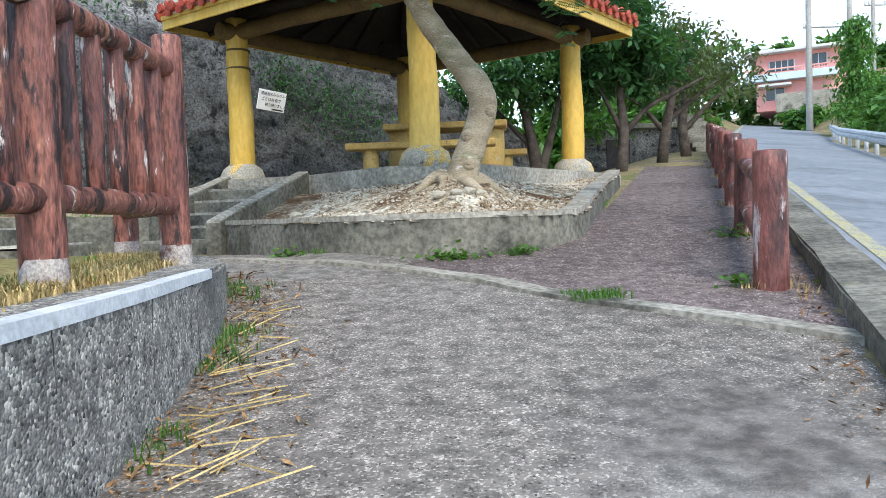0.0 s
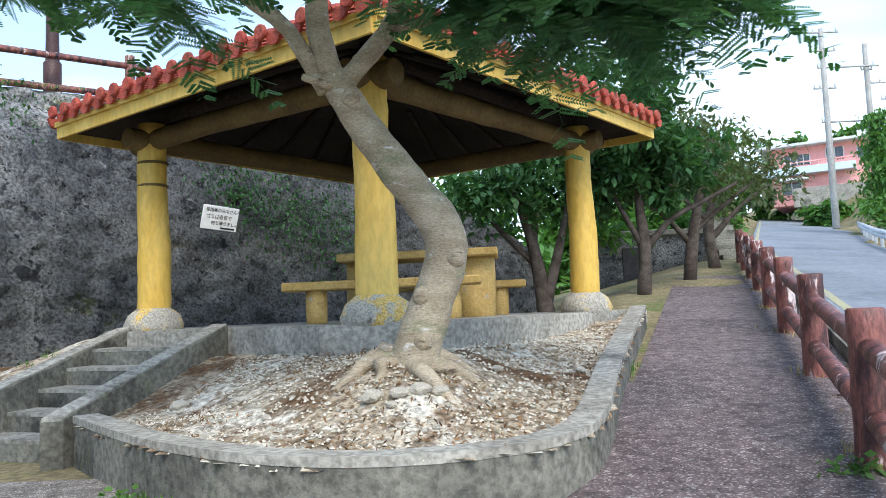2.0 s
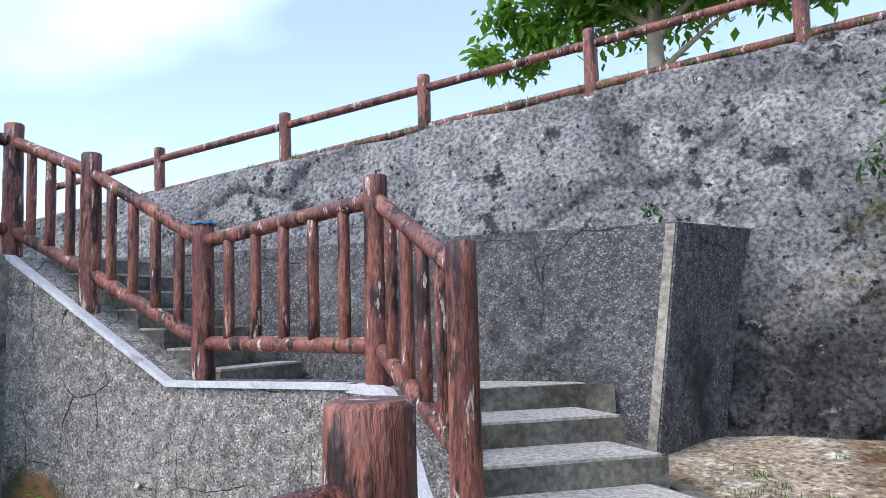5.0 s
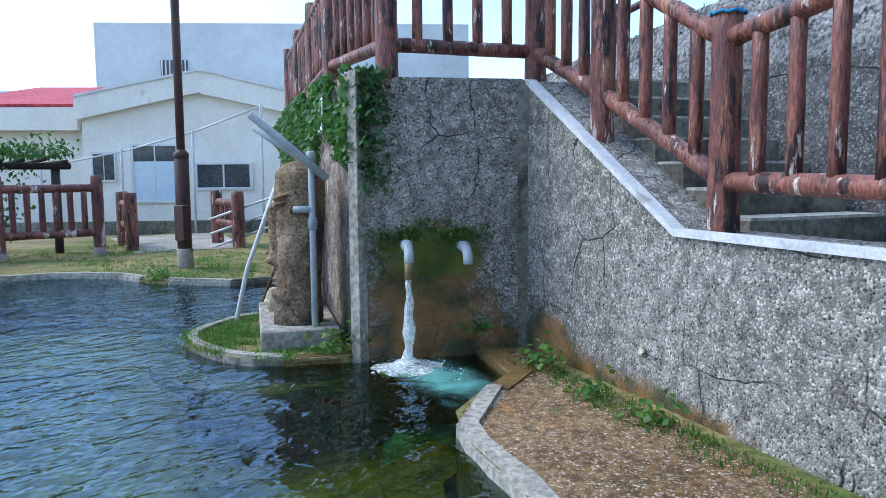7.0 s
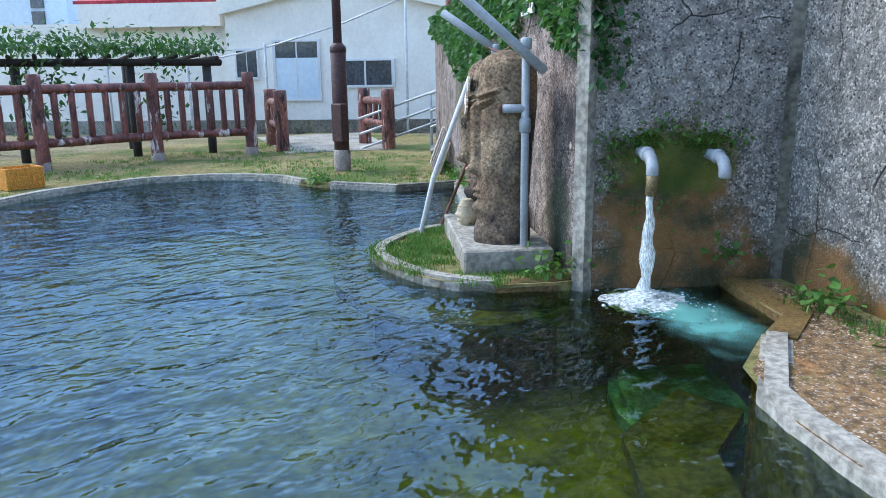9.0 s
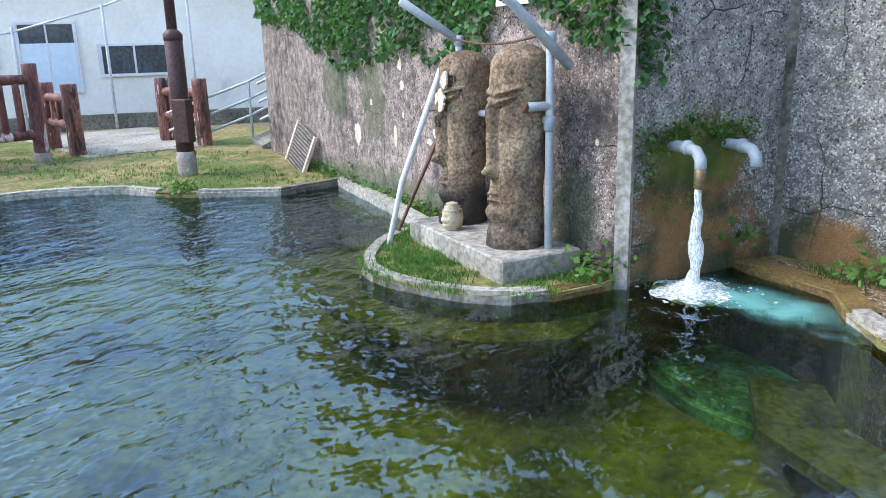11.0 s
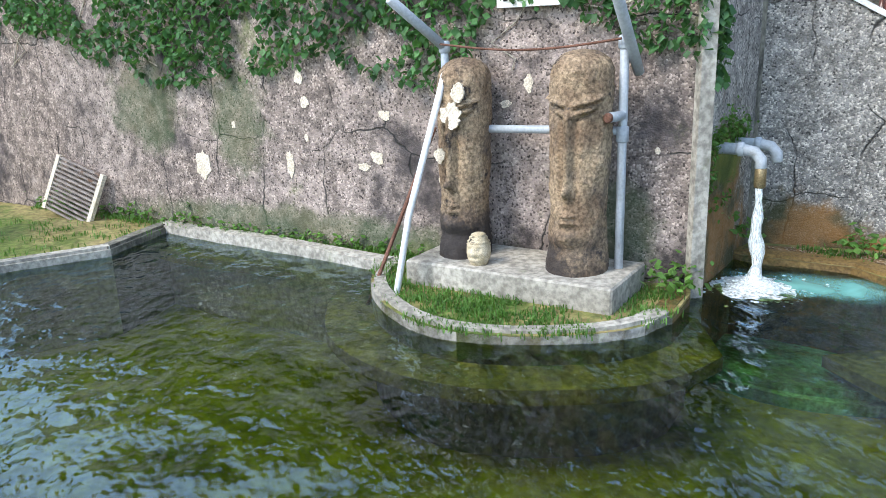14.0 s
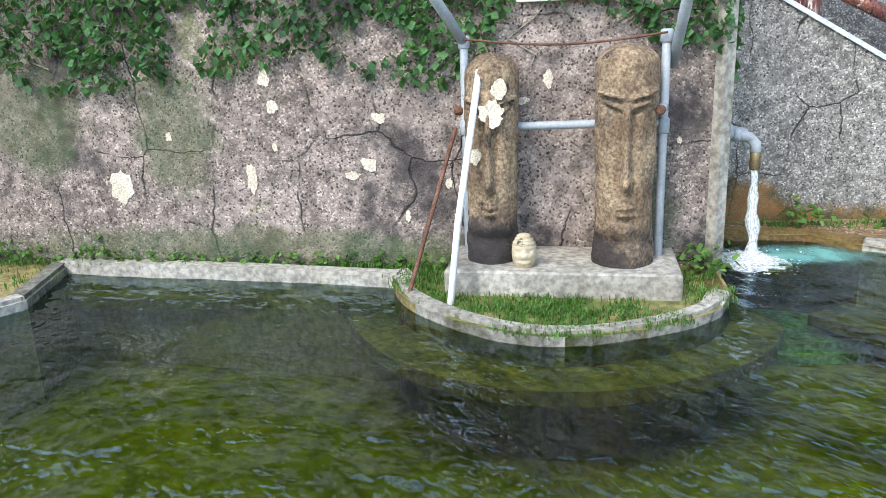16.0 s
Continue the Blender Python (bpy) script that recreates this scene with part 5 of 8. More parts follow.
for k in range(7):
    an = k * 0.93 + 0.5 * random.random()
    L = 0.22 + 0.3 * random.random()
    p0 = Vector((0.16, 7.4, 1.80))
    p1 = Vector((0.16 + math.cos(an) * 0.22, 7.4 + math.sin(an) * 0.22, 0))
    p1.z = soil_z(p1.x, p1.y) + 0.05
    p2 = Vector((0.16 + math.cos(an + 0.2) * L, 7.4 + math.sin(an + 0.2) * L, 0))
    p2.z = soil_z(p2.x, p2.y) + 0.005
    p3 = Vector((0.16 + math.cos(an + 0.25) * (L + 0.2), 7.4 + math.sin(an + 0.25) * (L + 0.2), 0))
    p3.z = soil_z(p3.x, p3.y) - 0.04
    q = smooth_line([p0, p1, p2, p3], 0.08)
    v, f = tube(q, np.linspace(0.075, 0.010, len(q)), 8, 0.3)
    solid("root", v, f, M_BARK, trunk, "", True)
FORK = Vector((-0.25, 7.37, 3.68))
BOUGHS = [[(-0.25, 7.37, 3.66), (-0.33, 7.33, 4.0), (-0.36, 7.2, 4.4), (-0.7, 6.9, 4.9), (-1.4, 6.5, 5.3)],
         [(-0.30, 7.37, 3.60), (-0.52, 7.30, 4.0), (-0.72, 7.24, 4.16), (-1.2, 7.1, 4.5), (-2.2, 6.9, 5.0), (-3.2, 6.8, 5.2)],
         [(-0.20, 7.37, 3.64), (0.02, 7.33, 3.86), (0.17, 7.28, 4.05), (0.3, 7.1, 4.45), (0.9, 6.7, 4.8), (1.9, 6.4, 4.95)],
         [(0.10, 7.30, 3.96), (0.35, 7.25, 4.0), (0.60, 7.2, 4.02), (1.2, 7.0, 4.3), (2.2, 6.9, 4.55)],
         [(-0.36, 7.2, 4.4), (-0.1, 6.6, 4.9), (0.3, 6.0, 5.2)]]
LR = [0.085, 0.055, 0.07, 0.035, 0.04]
limb_tips = []
for pts, r in zip(BOUGHS, LR):
    q = smooth_line(pts, 0.12)
    v, f = tube(q, np.linspace(r, 0.015, len(q)), 10, 0.12)
    solid("limb", v, f, M_BARK, tree, "", True)
    limb_tips += q[len(q) // 3:]
bar("broken_stub", [(-0.25, 7.30, 3.62), (-0.42, 7.2, 3.66)], [0.03, 0.025], M_BARK, tree, 8, 0.2)


def fronds(name, bases, material, parent, seed, length=0.55, pinnae=11, leaflets=11):
    """Bipinnate drooping fronds: each base is (place, heading)."""
    rnd = np.random.RandomState(seed)
    V, F = [], []

    def card(c, d, s, ln, wd):
        k = len(V)
        V.extend([c, c + d * ln * 0.5 + s * wd, c + d * ln, c + d * ln * 0.5 - s * wd])
        F.append((k, k + 1, k + 2, k + 3))
    for b, hd in bases:
        b = np.array(b)
        L = length * rnd.uniform(0.7, 1.25)
        droop = rnd.uniform(0.5, 1.3)
        lift = rnd.uniform(-0.2, 0.4)
        h = np.array([math.cos(hd), math.sin(hd), 0])
        sd = np.array([-h[1], h[0], 0])
        prev = None
        for i in range(pinnae + 1):
            t = i / pinnae
            c = b + h * L * t + np.array([0, 0, lift * L * t - droop * L * t * t * 0.6])
            if prev is not None:
                dd = (c - prev)
                ln = np.linalg.norm(dd)
                card(prev, dd / ln, np.array([0, 0, 1.0]), ln, 0.003)
            prev = c
            if i < 1:
                continue
            pl_ = 0.15 * L / 0.55 * (math.sin(math.pi * (0.15 + 0.8 * t)) + 0.25)
            for sg_ in (1, -1):
                pd = sd * sg_ * 0.86 + h * 0.42 + np.array([0, 0, -0.22 + rnd.normal(0, 0.12)])
                pd /= np.linalg.norm(pd)
                across = np.cross(pd, np.array([0, 0, 1.0]))
                across = across / np.linalg.norm(across) * 0.8 + np.array([0, 0, rnd.uniform(-0.7, 0.7)])
                across /= np.linalg.norm(across)
                for j in range(leaflets):
                    u_ = (j + 0.6) / leaflets
                    p = c + pd * pl_ * u_
                    for s2 in (1, -1):
                        card(p, across * s2 * 0.9 + pd * 0.4, pd, 0.040 * (1.1 - 0.4 * u_), 0.0085)
    return solid(name, [tuple(p) for p in V], F, material, parent)


rf = random.Random(5)
bases = []
def cloud(cx, cy, cz, rx, ry, rz, n):
    for _ in range(n):
        while True:
            a, b, c = rf.uniform(-1, 1), rf.uniform(-1, 1), rf.uniform(-1, 1)
            if a * a + b * b + c * c < 1:
                break
        bases.append(((cx + a * rx, cy + b * ry, cz + c * rz), rf.uniform(0, 6.283)))
cloud(1.30, 6.8, 4.02, 0.82, 0.45, 0.34, 145)
cloud(0.9, 6.7, 4.35, 0.9, 0.6, 0.3, 110)
cloud(1.9, 6.8, 4.0, 0.25, 0.3, 0.2, 18)
cloud(0.5, 6.2, 4.75, 1.3, 0.9, 0.3, 90)
cloud(-1.7, 6.5, 4.15, 0.9, 0.4, 0.2, 42)
cloud(-0.9, 6.5, 3.95, 0.3, 0.25, 0.15, 12)
cloud(-1.2, 6.6, 4.7, 1.2, 0.7, 0.3, 60)
fronds("crown", bases, M_LEAF, tree, 11)
# ---------------------------------------------------------------- pond bank and basin
BANK = [(-15.9, -9.0), (-1.3, -9.0), (-1.3, 0.0), (-1.31, 2.2), (-1.36, 3.2), (-1.44, 4.0), (-1.68, 5.05), (-2.0, 5.8), (-2.7, 6.9), (-4.4, 7.0), (-15.9, 7.0)]


def holed(name, outer, hole, z, material, label, category):
    """A flat sheet over an outline with a hole in it."""
    bm = bmesh.new()
    es = []
    for loop in (outer, hole):
        vs = [bm.verts.new((p[0], p[1], z)) for p in loop]
        es += [bm.edges.new((vs[i - 1], vs[i])) for i in range(len(vs))]
    bmesh.ops.triangle_fill(bm, use_beauty=True, use_dissolve=False, edges=es)
    for f in bm.faces:
        if f.normal.z < 0:
            f.normal_flip()
    me = bpy.data.meshes.new(name)
    bm.to_mesh(me)
    bm.free()
    me.materials.append(material)
    return tagged(new(name, me), label, category, "", "structure")


pond_line = [(p.x, p.y) for p in smooth_line(POND, 0.25)] + POND_IN[len(POND):]
holed("pond_bank", BANK, pond_line, BANK_Z, M_MOSSGROUND, "mossy trodden bank round the pond", "ground")
east = [(p.x, p.y) for p in smooth_line(POND_IN[-4:] + POND, 0.2)]
BANK_EAST = [(-7.9, 3.25), (-7.3, 3.80), (-6.9, 3.80), (-6.40, 3.88), (-5.94, 4.2), (-5.58, 4.62), (-5.35, 4.85), (-5.0, 5.06), (-4.5, 5.2), (-4.4, 6.6), (-5.6, 6.3), (-6.2, 5.75), (-8.0, 3.5)]
prism("gravel_bank", BANK_EAST, 0.4, BANK_Z + 0.012, M_BANK, None, "orange gravelly bank with sparse weeds", "structure", "ground")
# coping stones, basin walls, floor, ledge
def kerb_run(name, line, label, mt=M_CONC, z=1.285, w=0.15, gap=0.0):
    band(name, line, 0.0, w, 0.35, z, mt, None, label, "structure", "kerb", wave=0.012, bevel=0.025)
kerb_run("pond_kerb", [(-6.90, 3.765)] + east[3:], "rounded pale concrete pond kerb")
kerb_run("pond_kerb_far", [(-9.42, -3.2), (-9.37, -2.74)], "rounded concrete pond kerb with moss")
kerb_run("pond_kerb_far_end", [(-9.39, -2.22), (-9.40, -2.1), (-9.66, -1.34)], "rounded concrete pond kerb with moss")
kerb_run("pond_kerb_mossy", [(-9.37, -2.76), (-9.39, -2.20)], "sunken mossy stretch of the pond kerb", M_MOSSGROUND, 1.262)
kerb_run("pond_kerb_inlet", [(-9.66, -1.34), (-10.45, -0.93)], "dark wet concrete kerb", M_CONC_DARK)
kerb_run("pond_kerb_back", [(-10.42, -1.05), (-9.44, -0.16), (-8.44, 0.72)], "pale grey kerb under the statue wall", M_CONC, 1.30, 0.14)
SEMI = [(-8.60, 0.80), (-8.22, 0.60), (-7.79, 0.55), (-7.29, 0.66), (-6.99, 0.88), (-6.79, 1.30), (-6.72, 1.76), (-6.84, 2.12)]
semi = [(p.x, p.y) for p in smooth_line(SEMI, 0.12)]
kerb_run("pond_kerb_round", semi, "rounded concrete kerb of the statue platform", M_CONC, 1.285, 0.13)
kerb_run("pond_kerb_spouts", [(-6.84, 2.12), (-7.12, 2.40), (-7.50, 2.62), (-7.90, 3.08)], "orange algae stained kerb under the spouts", M_ALGAE, 1.268, 0.16)
kerb_run("pond_kerb_notch", [(-7.93, 3.15), (-7.32, 3.74), (-6.90, 3.765)], "orange algae stained kerb beside the spouts", M_ALGAE, 1.272, 0.2)
prism("platform_fill", semi + [(-7.15, 2.42), (-7.28, 2.5), (-8.1, 1.5), (-8.9, 0.62)], 0.4, 1.262, M_MOSSGROUND, None, "grassy soil of the statue platform", "structure", "ground")
pf = [(x * 0.99 - 0.07, y * 0.99) for x, y in pond_line]
bm = bmesh.new()
vs = [bm.verts.new((x, y, 0.52)) for x, y in [(-11, -5.2), (-3.2, -5.2), (-3.2, 5.4), (-11, 5.4)]]
bm.faces.new(vs)
part("pond_floor", bm, M_FLOOR_POND, None, "green algae pond floor")
tagged(bpy.data.objects["pond_floor"], "", "pond floor", "", "structure")
led = [(-10.3, -1.1), (-9.84, -0.72), (-8.83, 0.42), (-8.33, 0.30), (-7.66, 0.22), (-7.1, 0.40), (-6.68, 0.80), (-6.46, 1.35), (-6.42, 1.85), (-6.6, 2.3)]
led_s = [(p.x, p.y) for p in smooth_line(led, 0.15)]
prism("pond_ledge", led_s + [(-7.2, 2.5), (-8.5, 0.9), (-9.6, 0.05), (-10.5, -0.85)], 1.0, 1.085, M_LEDGE_POND, None, "algae covered ledge under the water", "structure", "ledge")
prism("pond_ledge_bank", [(-6.95, 3.7), (-6.4, 3.75), (-5.9, 4.1), (-5.5, 4.6), (-5.25, 4.3), (-5.75, 3.7), (-6.3, 3.3), (-7.0, 3.3)], 0.72, 0.80, M_LEDGE_POND, None, "algae covered ledge under the water", "structure", "ledge")
wx = [-11 + 0.045 * i for i in range(178)]
wy = [-5.2 + 0.045 * i for i in range(236)]
def wave_z(x, y):
    d = math.hypot(x + 7.05, y - 2.95)
    calm = 0.45 + 0.55 * step01(-8.6, -6.4, x)
    return WATER_Z + calm * (0.016 * noise.noise(Vector((x * 2.2, y * 2.2, 0))) + 0.011 * noise.noise(Vector((x * 4.6, y * 4.6, 5)))) + 0.012 * math.exp(-d * 1.6) * math.sin(d * 22)
water = grid_mesh("pond_water", wx, wy, wave_z, M_WATER, "rippled green pond water reflecting the sky", "water", lambda x, y: inside(x, y, pond_line) or inside(x + 0.08, y, pond_line) or inside(x - 0.08, y, pond_line) or inside(x, y + 0.08, pond_line) or inside(x, y - 0.08, pond_line))

# terrace fill behind the statue wall
prism("terrace_fill", [(-8.15, 3.55), (-7.5, 2.5), (-8.2, 1.7), (-9.1, 0.7), (-10.5, -0.7), (-12.9, -3.1), (-16, -1), pt(-11.6, -5.2), pt(-11.5, -2.3), pt(-8.95, -2.3)], 1.0, 3.34, M_CONC_DARK, None, "concrete terrace behind the statue wall", "structure", "terrace")

# ---------------------------------------------------------------- statues
FRONT = Vector((0.70, -0.714, 0))
ACROSS = Vector((0.714, 0.70, 0))
slab_m = Matrix((ACROSS, -FRONT, Vector((0, 0, 1)))).transposed().to_4x4()
F1 = Vector((-7.97, 0.79, 0))
bm = bmesh.new()
box_bm(bm, 0, 0, 1.22, 1.43, 0.62, 1.42, Matrix.Translation(F1) @ slab_m, 0.012)
plinth = part("statue_plinth", bm, M_CONC, None, "rough pale concrete plinth under two statues")
tagged(plinth, "", "plinth")


def g(x, w):
    return math.exp(-(x / w) ** 2)


def stone_head(c, h, rx, ry, lean, seed, label):
    """A tall carved stone head with long nose, slit eyes and small mouth, as one mesh."""
    nz, na = 120, 72
    verts, faces = [], []
    for j in range(nz + 1):
        t = j / nz
        dome = 1.0 if t < 0.90 else math.sqrt(max(0.0, 1 - ((t - 0.90) / 0.10) ** 2))
        w = (1.0 + 0.05 * g(t - 0.05, 0.1) - 0.06 * g(t - 0.3, 0.15) + 0.03 * g(t - 0.8, 0.2)) * (0.02 + 0.98 * dome)
        for i in range(na):
            a = 2 * math.pi * i / na - math.pi
            r = 0.0
            if abs(a) < 1.5:
                aa = abs(a)
                lid = 0.725 + 0.035 * aa
                r += 0.034 * g(a, 0.10) * step01(0.36, 0.40, t) * (1 - step01(0.70, 0.76, t))
                r += 0.030 * g(a, 0.17) * g(t - 0.385, 0.030) - 0.014 * g(aa - 0.27, 0.09) * g(t - 0.40, 0.05)
                r += 0.020 * g(t - (lid + 0.035), 0.008) * step01(0.08, 0.25, aa) * (1 - step01(0.95, 1.2, aa))
                r -= 0.022 * g(t - (lid + 0.018), 0.009) * step01(0.12, 0.28, aa) * (1 - step01(0.85, 1.05, aa))
                r += 0.016 * g(t - lid, 0.016) * g(aa - 0.52, 0.30)
                r -= 0.024 * g(t - (lid - 0.032 + 0.02 * aa), 0.010) * step01(0.10, 0.25, aa) * (1 - step01(0.8, 1.05, aa))
                r -= 0.016 * g(aa - 0.22, 0.10) * step01(0.42, 0.48, t) * (1 - step01(0.68, 0.72, t))
                r += 0.022 * g(a, 0.24) * (g(t - 0.286, 0.011) + g(t - 0.256, 0.012)) - 0.026 * g(a, 0.28) * g(t - 0.271, 0.006)
                r -= 0.012 * g(a, 0.4) * g(t - 0.228, 0.012)
                r += 0.016 * g(a, 0.45) * g(t - 0.190, 0.03)
                r -= 0.014 * step01(-0.2, 0.1, 1.2 - aa) * g(t - 0.125, 0.03)
                r *= 1.5
            nn = Vector((math.sin(a) * 2.2, math.cos(a) * 2.2, t * 9 + seed))
            r += 0.012 * noise.noise(nn) + 0.006 * noise.noise(nn * 4)
            k = (w + r / rx * (0.3 + 0.7 * dome))
            p = Vector(c) + FRONT * (math.cos(a) * ry * k) + ACROSS * (math.sin(a) * rx * k) + Vector((0, 0, t * h)) - FRONT * (lean * t)
            verts.append(p)
    for j in range(nz):
        for i in range(na):
            i2 = (i + 1) % na
            faces.append((j * na + i, j * na + i2, (j + 1) * na + i2, (j + 1) * na + i))
    faces.append(tuple(range(na - 1, -1, -1)))
    faces.append(tuple(range(nz * na, (nz + 1) * na)))
    return solid("stone_statue", verts, faces, M_STATUE, None, label, True, "statue", group="statues on the plinth")


s1 = F1 + ACROSS * 0.27 - FRONT * 0.34
s2 = F1 + ACROSS * 1.09 - FRONT * 0.31
stone_head((s1.x, s1.y, 1.405), 1.31, 0.165, 0.185, 0.04, 3.0, "weathered carved stone head with peeled pale patches")
stone_head((s2.x, s2.y, 1.405), 1.345, 0.180, 0.195, 0.05, 19.0, "weathered brown carved stone head, dark stained foot")
# small carved head between them
hc = Vector((-7.72, 1.23, 1.415))
verts, faces = [], []
for j in range(25):
    t = j / 24
    for i in range(32):
        a = 2 * math.pi * i / 32 - math.pi
        r = 0.078 * math.sin(math.pi * (0.14 + 0.80 * t)) ** 0.5
        if t > 0.62:
            r += 0.007 * math.sin(t * 60)
        else:
            r += 0.016 * g(a, 0.25) * g(t - 0.42, 0.10) - 0.014 * g(abs(a) - 0.45, 0.2) * g(t - 0.52, 0.05) + 0.012 * g(a, 0.5) * g(t - 0.2, 0.05) - 0.014 * g(a, 0.5) * g(t - 0.28, 0.03)
        verts.append(hc + FRONT * math.cos(a) * r * 1.05 + ACROSS * math.sin(a) * r + Vector((0, 0, 0.21 * t)))
for j in range(24):
    for i in range(32):
        i2 = (i + 1) % 32
        faces.append((j * 32 + i, j * 32 + i2, (j + 1) * 32 + i2, (j + 1) * 32 + i))
faces += [tuple(range(31, -1, -1)), tuple(range(24 * 32, 25 * 32))]
M_SMALLHEAD = mat("pale_painted_stone", (0.46, 0.38, 0.24), (0.58, 0.50, 0.36), 14, 0.9, [((0.07, 0.06, 0.05), 9, 0.56, 0.66)], [(N, 40, 0.4)])
solid("small_carved_head", verts, faces, M_SMALLHEAD, None, "small pale carved head ornament with striped cap", True, "ornament")


def patch(name, c, nrm, w, h, material, label, seed, parent=None, cat="patch", kind="structure"):
    """A thin flake of irregular outline lying on a wall."""
    rnd = random.Random(seed)
    nrm = Vector(nrm).normalized()
    a = Vector((-nrm.y, nrm.x, 0)).normalized()
    b = nrm.cross(a)
    n = 30
    out = []
    ph = rnd.uniform(0, 50)
    for i in range(n):
        t = 2 * math.pi * i / n
        k = 0.85 + 0.45 * noise.noise(Vector((math.cos(t) * 1.3, math.sin(t) * 1.3, ph))) + 0.22 * noise.noise(Vector((math.cos(t) * 4, math.sin(t) * 4, ph)))
        out.append(Vector(c) + a * math.cos(t) * w * k / 2 + b * math.sin(t) * h * k / 2)
    v = [p + nrm * 0.006 for p in out] + [p - nrm * 0.01 for p in out]
    f = [tuple(range(n))] + [(i, n + i, n + (i + 1) % n, (i + 1) % n) for i in range(n)]
    return solid(name, v, f, material, parent, label, category=cat, kind=kind)


def on_wall_c(x_along, z):
    """A point on the statue wall's face, x_along metres from its far end."""
    d = x_along
    for a, b in zip(cl, cl[1:]):
        L = math.hypot(b[0] - a[0], b[1] - a[1])
        if d <= L:
            t = d / L
            nx, ny = (b[1] - a[1]) / L, -(b[0] - a[0]) / L
            return Vector((a[0] + (b[0] - a[0]) * t, a[1] + (b[1] - a[1]) * t, z)), Vector((nx, ny, 0))
        d -= L
    return Vector((*cl[-1], z)), Vector((0.7, -0.7, 0))
for i, (xa, z, w, h) in enumerate([(3.78, 1.86, 0.20, 0.27), (4.79, 1.92, 0.085, 0.24), (4.94, 2.59, 0.10, 0.14), (4.99, 2.40, 0.085, 0.11), (5.72, 2.31, 0.11, 0.085), (5.64, 2.0, 0.12, 0.11), (5.52, 1.92, 0.12, 0.06), (4.98, 2.12, 0.045, 0.07), (6.85, 2.53, 0.08, 0.12), (6.69, 2.4, 0.08, 0.06), (6.19, 1.86, 0.06, 0.09), (5.9, 1.63, 0.05, 0.08), (4.2, 2.2, 0.05, 0.07), (7.7, 2.12, 0.04, 0.05)]):
    p, nn = on_wall_c(xa, z)
    patch("bare_patch", p, nn, w, h, M_PATCH, "cream bare patch of flaked wall", i + 3)
for i, (c, w, h) in enumerate([((s1 + FRONT * 0.185 + ACROSS * 0.02 + Vector((0, 0, 2.36))), 0.18, 0.16), ((s1 + FRONT * 0.170 + ACROSS * 0.07 + Vector((0, 0, 2.50))), 0.11, 0.12), ((s1 + FRONT * 0.15 - ACROSS * 0.09 + Vector((0, 0, 2.10))), 0.09, 0.12)]):
    patch("bare_patch", c, FRONT + Vector((0, 0, 0.05)), w, h, M_PATCH, "cream bare patch of flaked stone", i + 40)
for i, (off, s, z, w, h) in enumerate([(-8.54, -0.75, 1.55, 0.05, 0.06)]):
    patch("bare_patch", P3(off, s, z), (0.785, -0.62, 0), w, h, M_PATCH, "cream bare patch of flaked wall", i + 60)

# ---------------------------------------------------------------- pipes round the statues
pf_ = thing("pipe_frame", (-7.36, 2.0, 1.42), "grey plastic pipe frame round the statues", "pipe frame")
PL, PR = Vector((-8.20, 1.16, 0)), Vector((-7.33, 2.02, 0))
Zv = lambda z: Vector((0, 0, z))
for q in (PL, PR):
    bar("upright_pipe", [q + Zv(1.40), q + Zv(2.80)], 0.027, M_PIPE, pf_, 12)
    bar("coupling", [q + Zv(2.20), q + Zv(2.30)], 0.038, M_PIPE, pf_, 12)
    bar("coupling", [q + Zv(2.74), q + Zv(2.82)], 0.038, M_PIPE, pf_, 12)
bar("cross_pipe", [PL + Zv(2.25), PR + Zv(2.27)], 0.026, M_PIPE, pf_, 12)
bar("side_stub", [PR + Zv(2.36), PR + Zv(2.36) + FRONT * 0.15 - ACROSS * 0.03], 0.03, M_PIPE, pf_, 12)
bar("red_cap", [PR + Zv(2.36) + FRONT * 0.148 - ACROSS * 0.03, PR + Zv(2.36) + FRONT * 0.175 - ACROSS * 0.035], 0.03, M_RUST, pf_, 10, label="rusty red pipe cap")
bar("red_cap", [PL + Zv(2.36) - ACROSS * 0.01, PL + Zv(2.36) - ACROSS * 0.07], 0.03, M_RUST, pf_, 10, label="rusty red pipe cap")
bar("slanting_pipe", [PL + Zv(2.78), PL + Zv(3.08) + FRONT * 0.42 - ACROSS * 0.13], 0.032, M_PIPE, pf_, 12, label="slanting pale grey pipe")
bar("slanting_pipe", [PR + Zv(2.60) - FRONT * 0.12 + ACROSS * 0.05, PR + Zv(3.10) + FRONT * 0.46 + ACROSS * 0.08], 0.032, M_PIPE, pf_, 12, label="slanting pale grey pipe")
wire = [PL + Zv(2.80) + (PR - PL) * (k / 12) + Zv(-0.05 * math.sin(math.pi * k / 12)) + FRONT * 0.06 for k in range(13)]
bar("cable", wire, 0.008, M_RUST, pf_, 6, label="rusty sagging cable")
bar("leaning_pipe", [(-7.74, 0.62, 0.95), (-7.82, 0.80, 1.75), (-7.97, 1.10, 2.62)], 0.022, M_PALE_PIPE, None, 10, label="white pipe leaning on a statue from the water", category="pipe")
bar("leaning_rod", [(-8.10, 0.48, 0.95), (-8.20, 1.08, 2.26)], 0.014, M_RUST, None, 8, label="rusty rod leaning on the pipe frame", category="rod")
board_p, board_n = on_wall_c(6.87, 3.15)
nb = thing("wall_notice", board_p, "small white notice on the ivy wall", "sign")
bmn = bmesh.new()
nm_ = Matrix.Translation(board_p + board_n * 0.06) @ Matrix((ACROSS, -board_n, Vector((0, 0, 1)))).transposed().to_4x4()
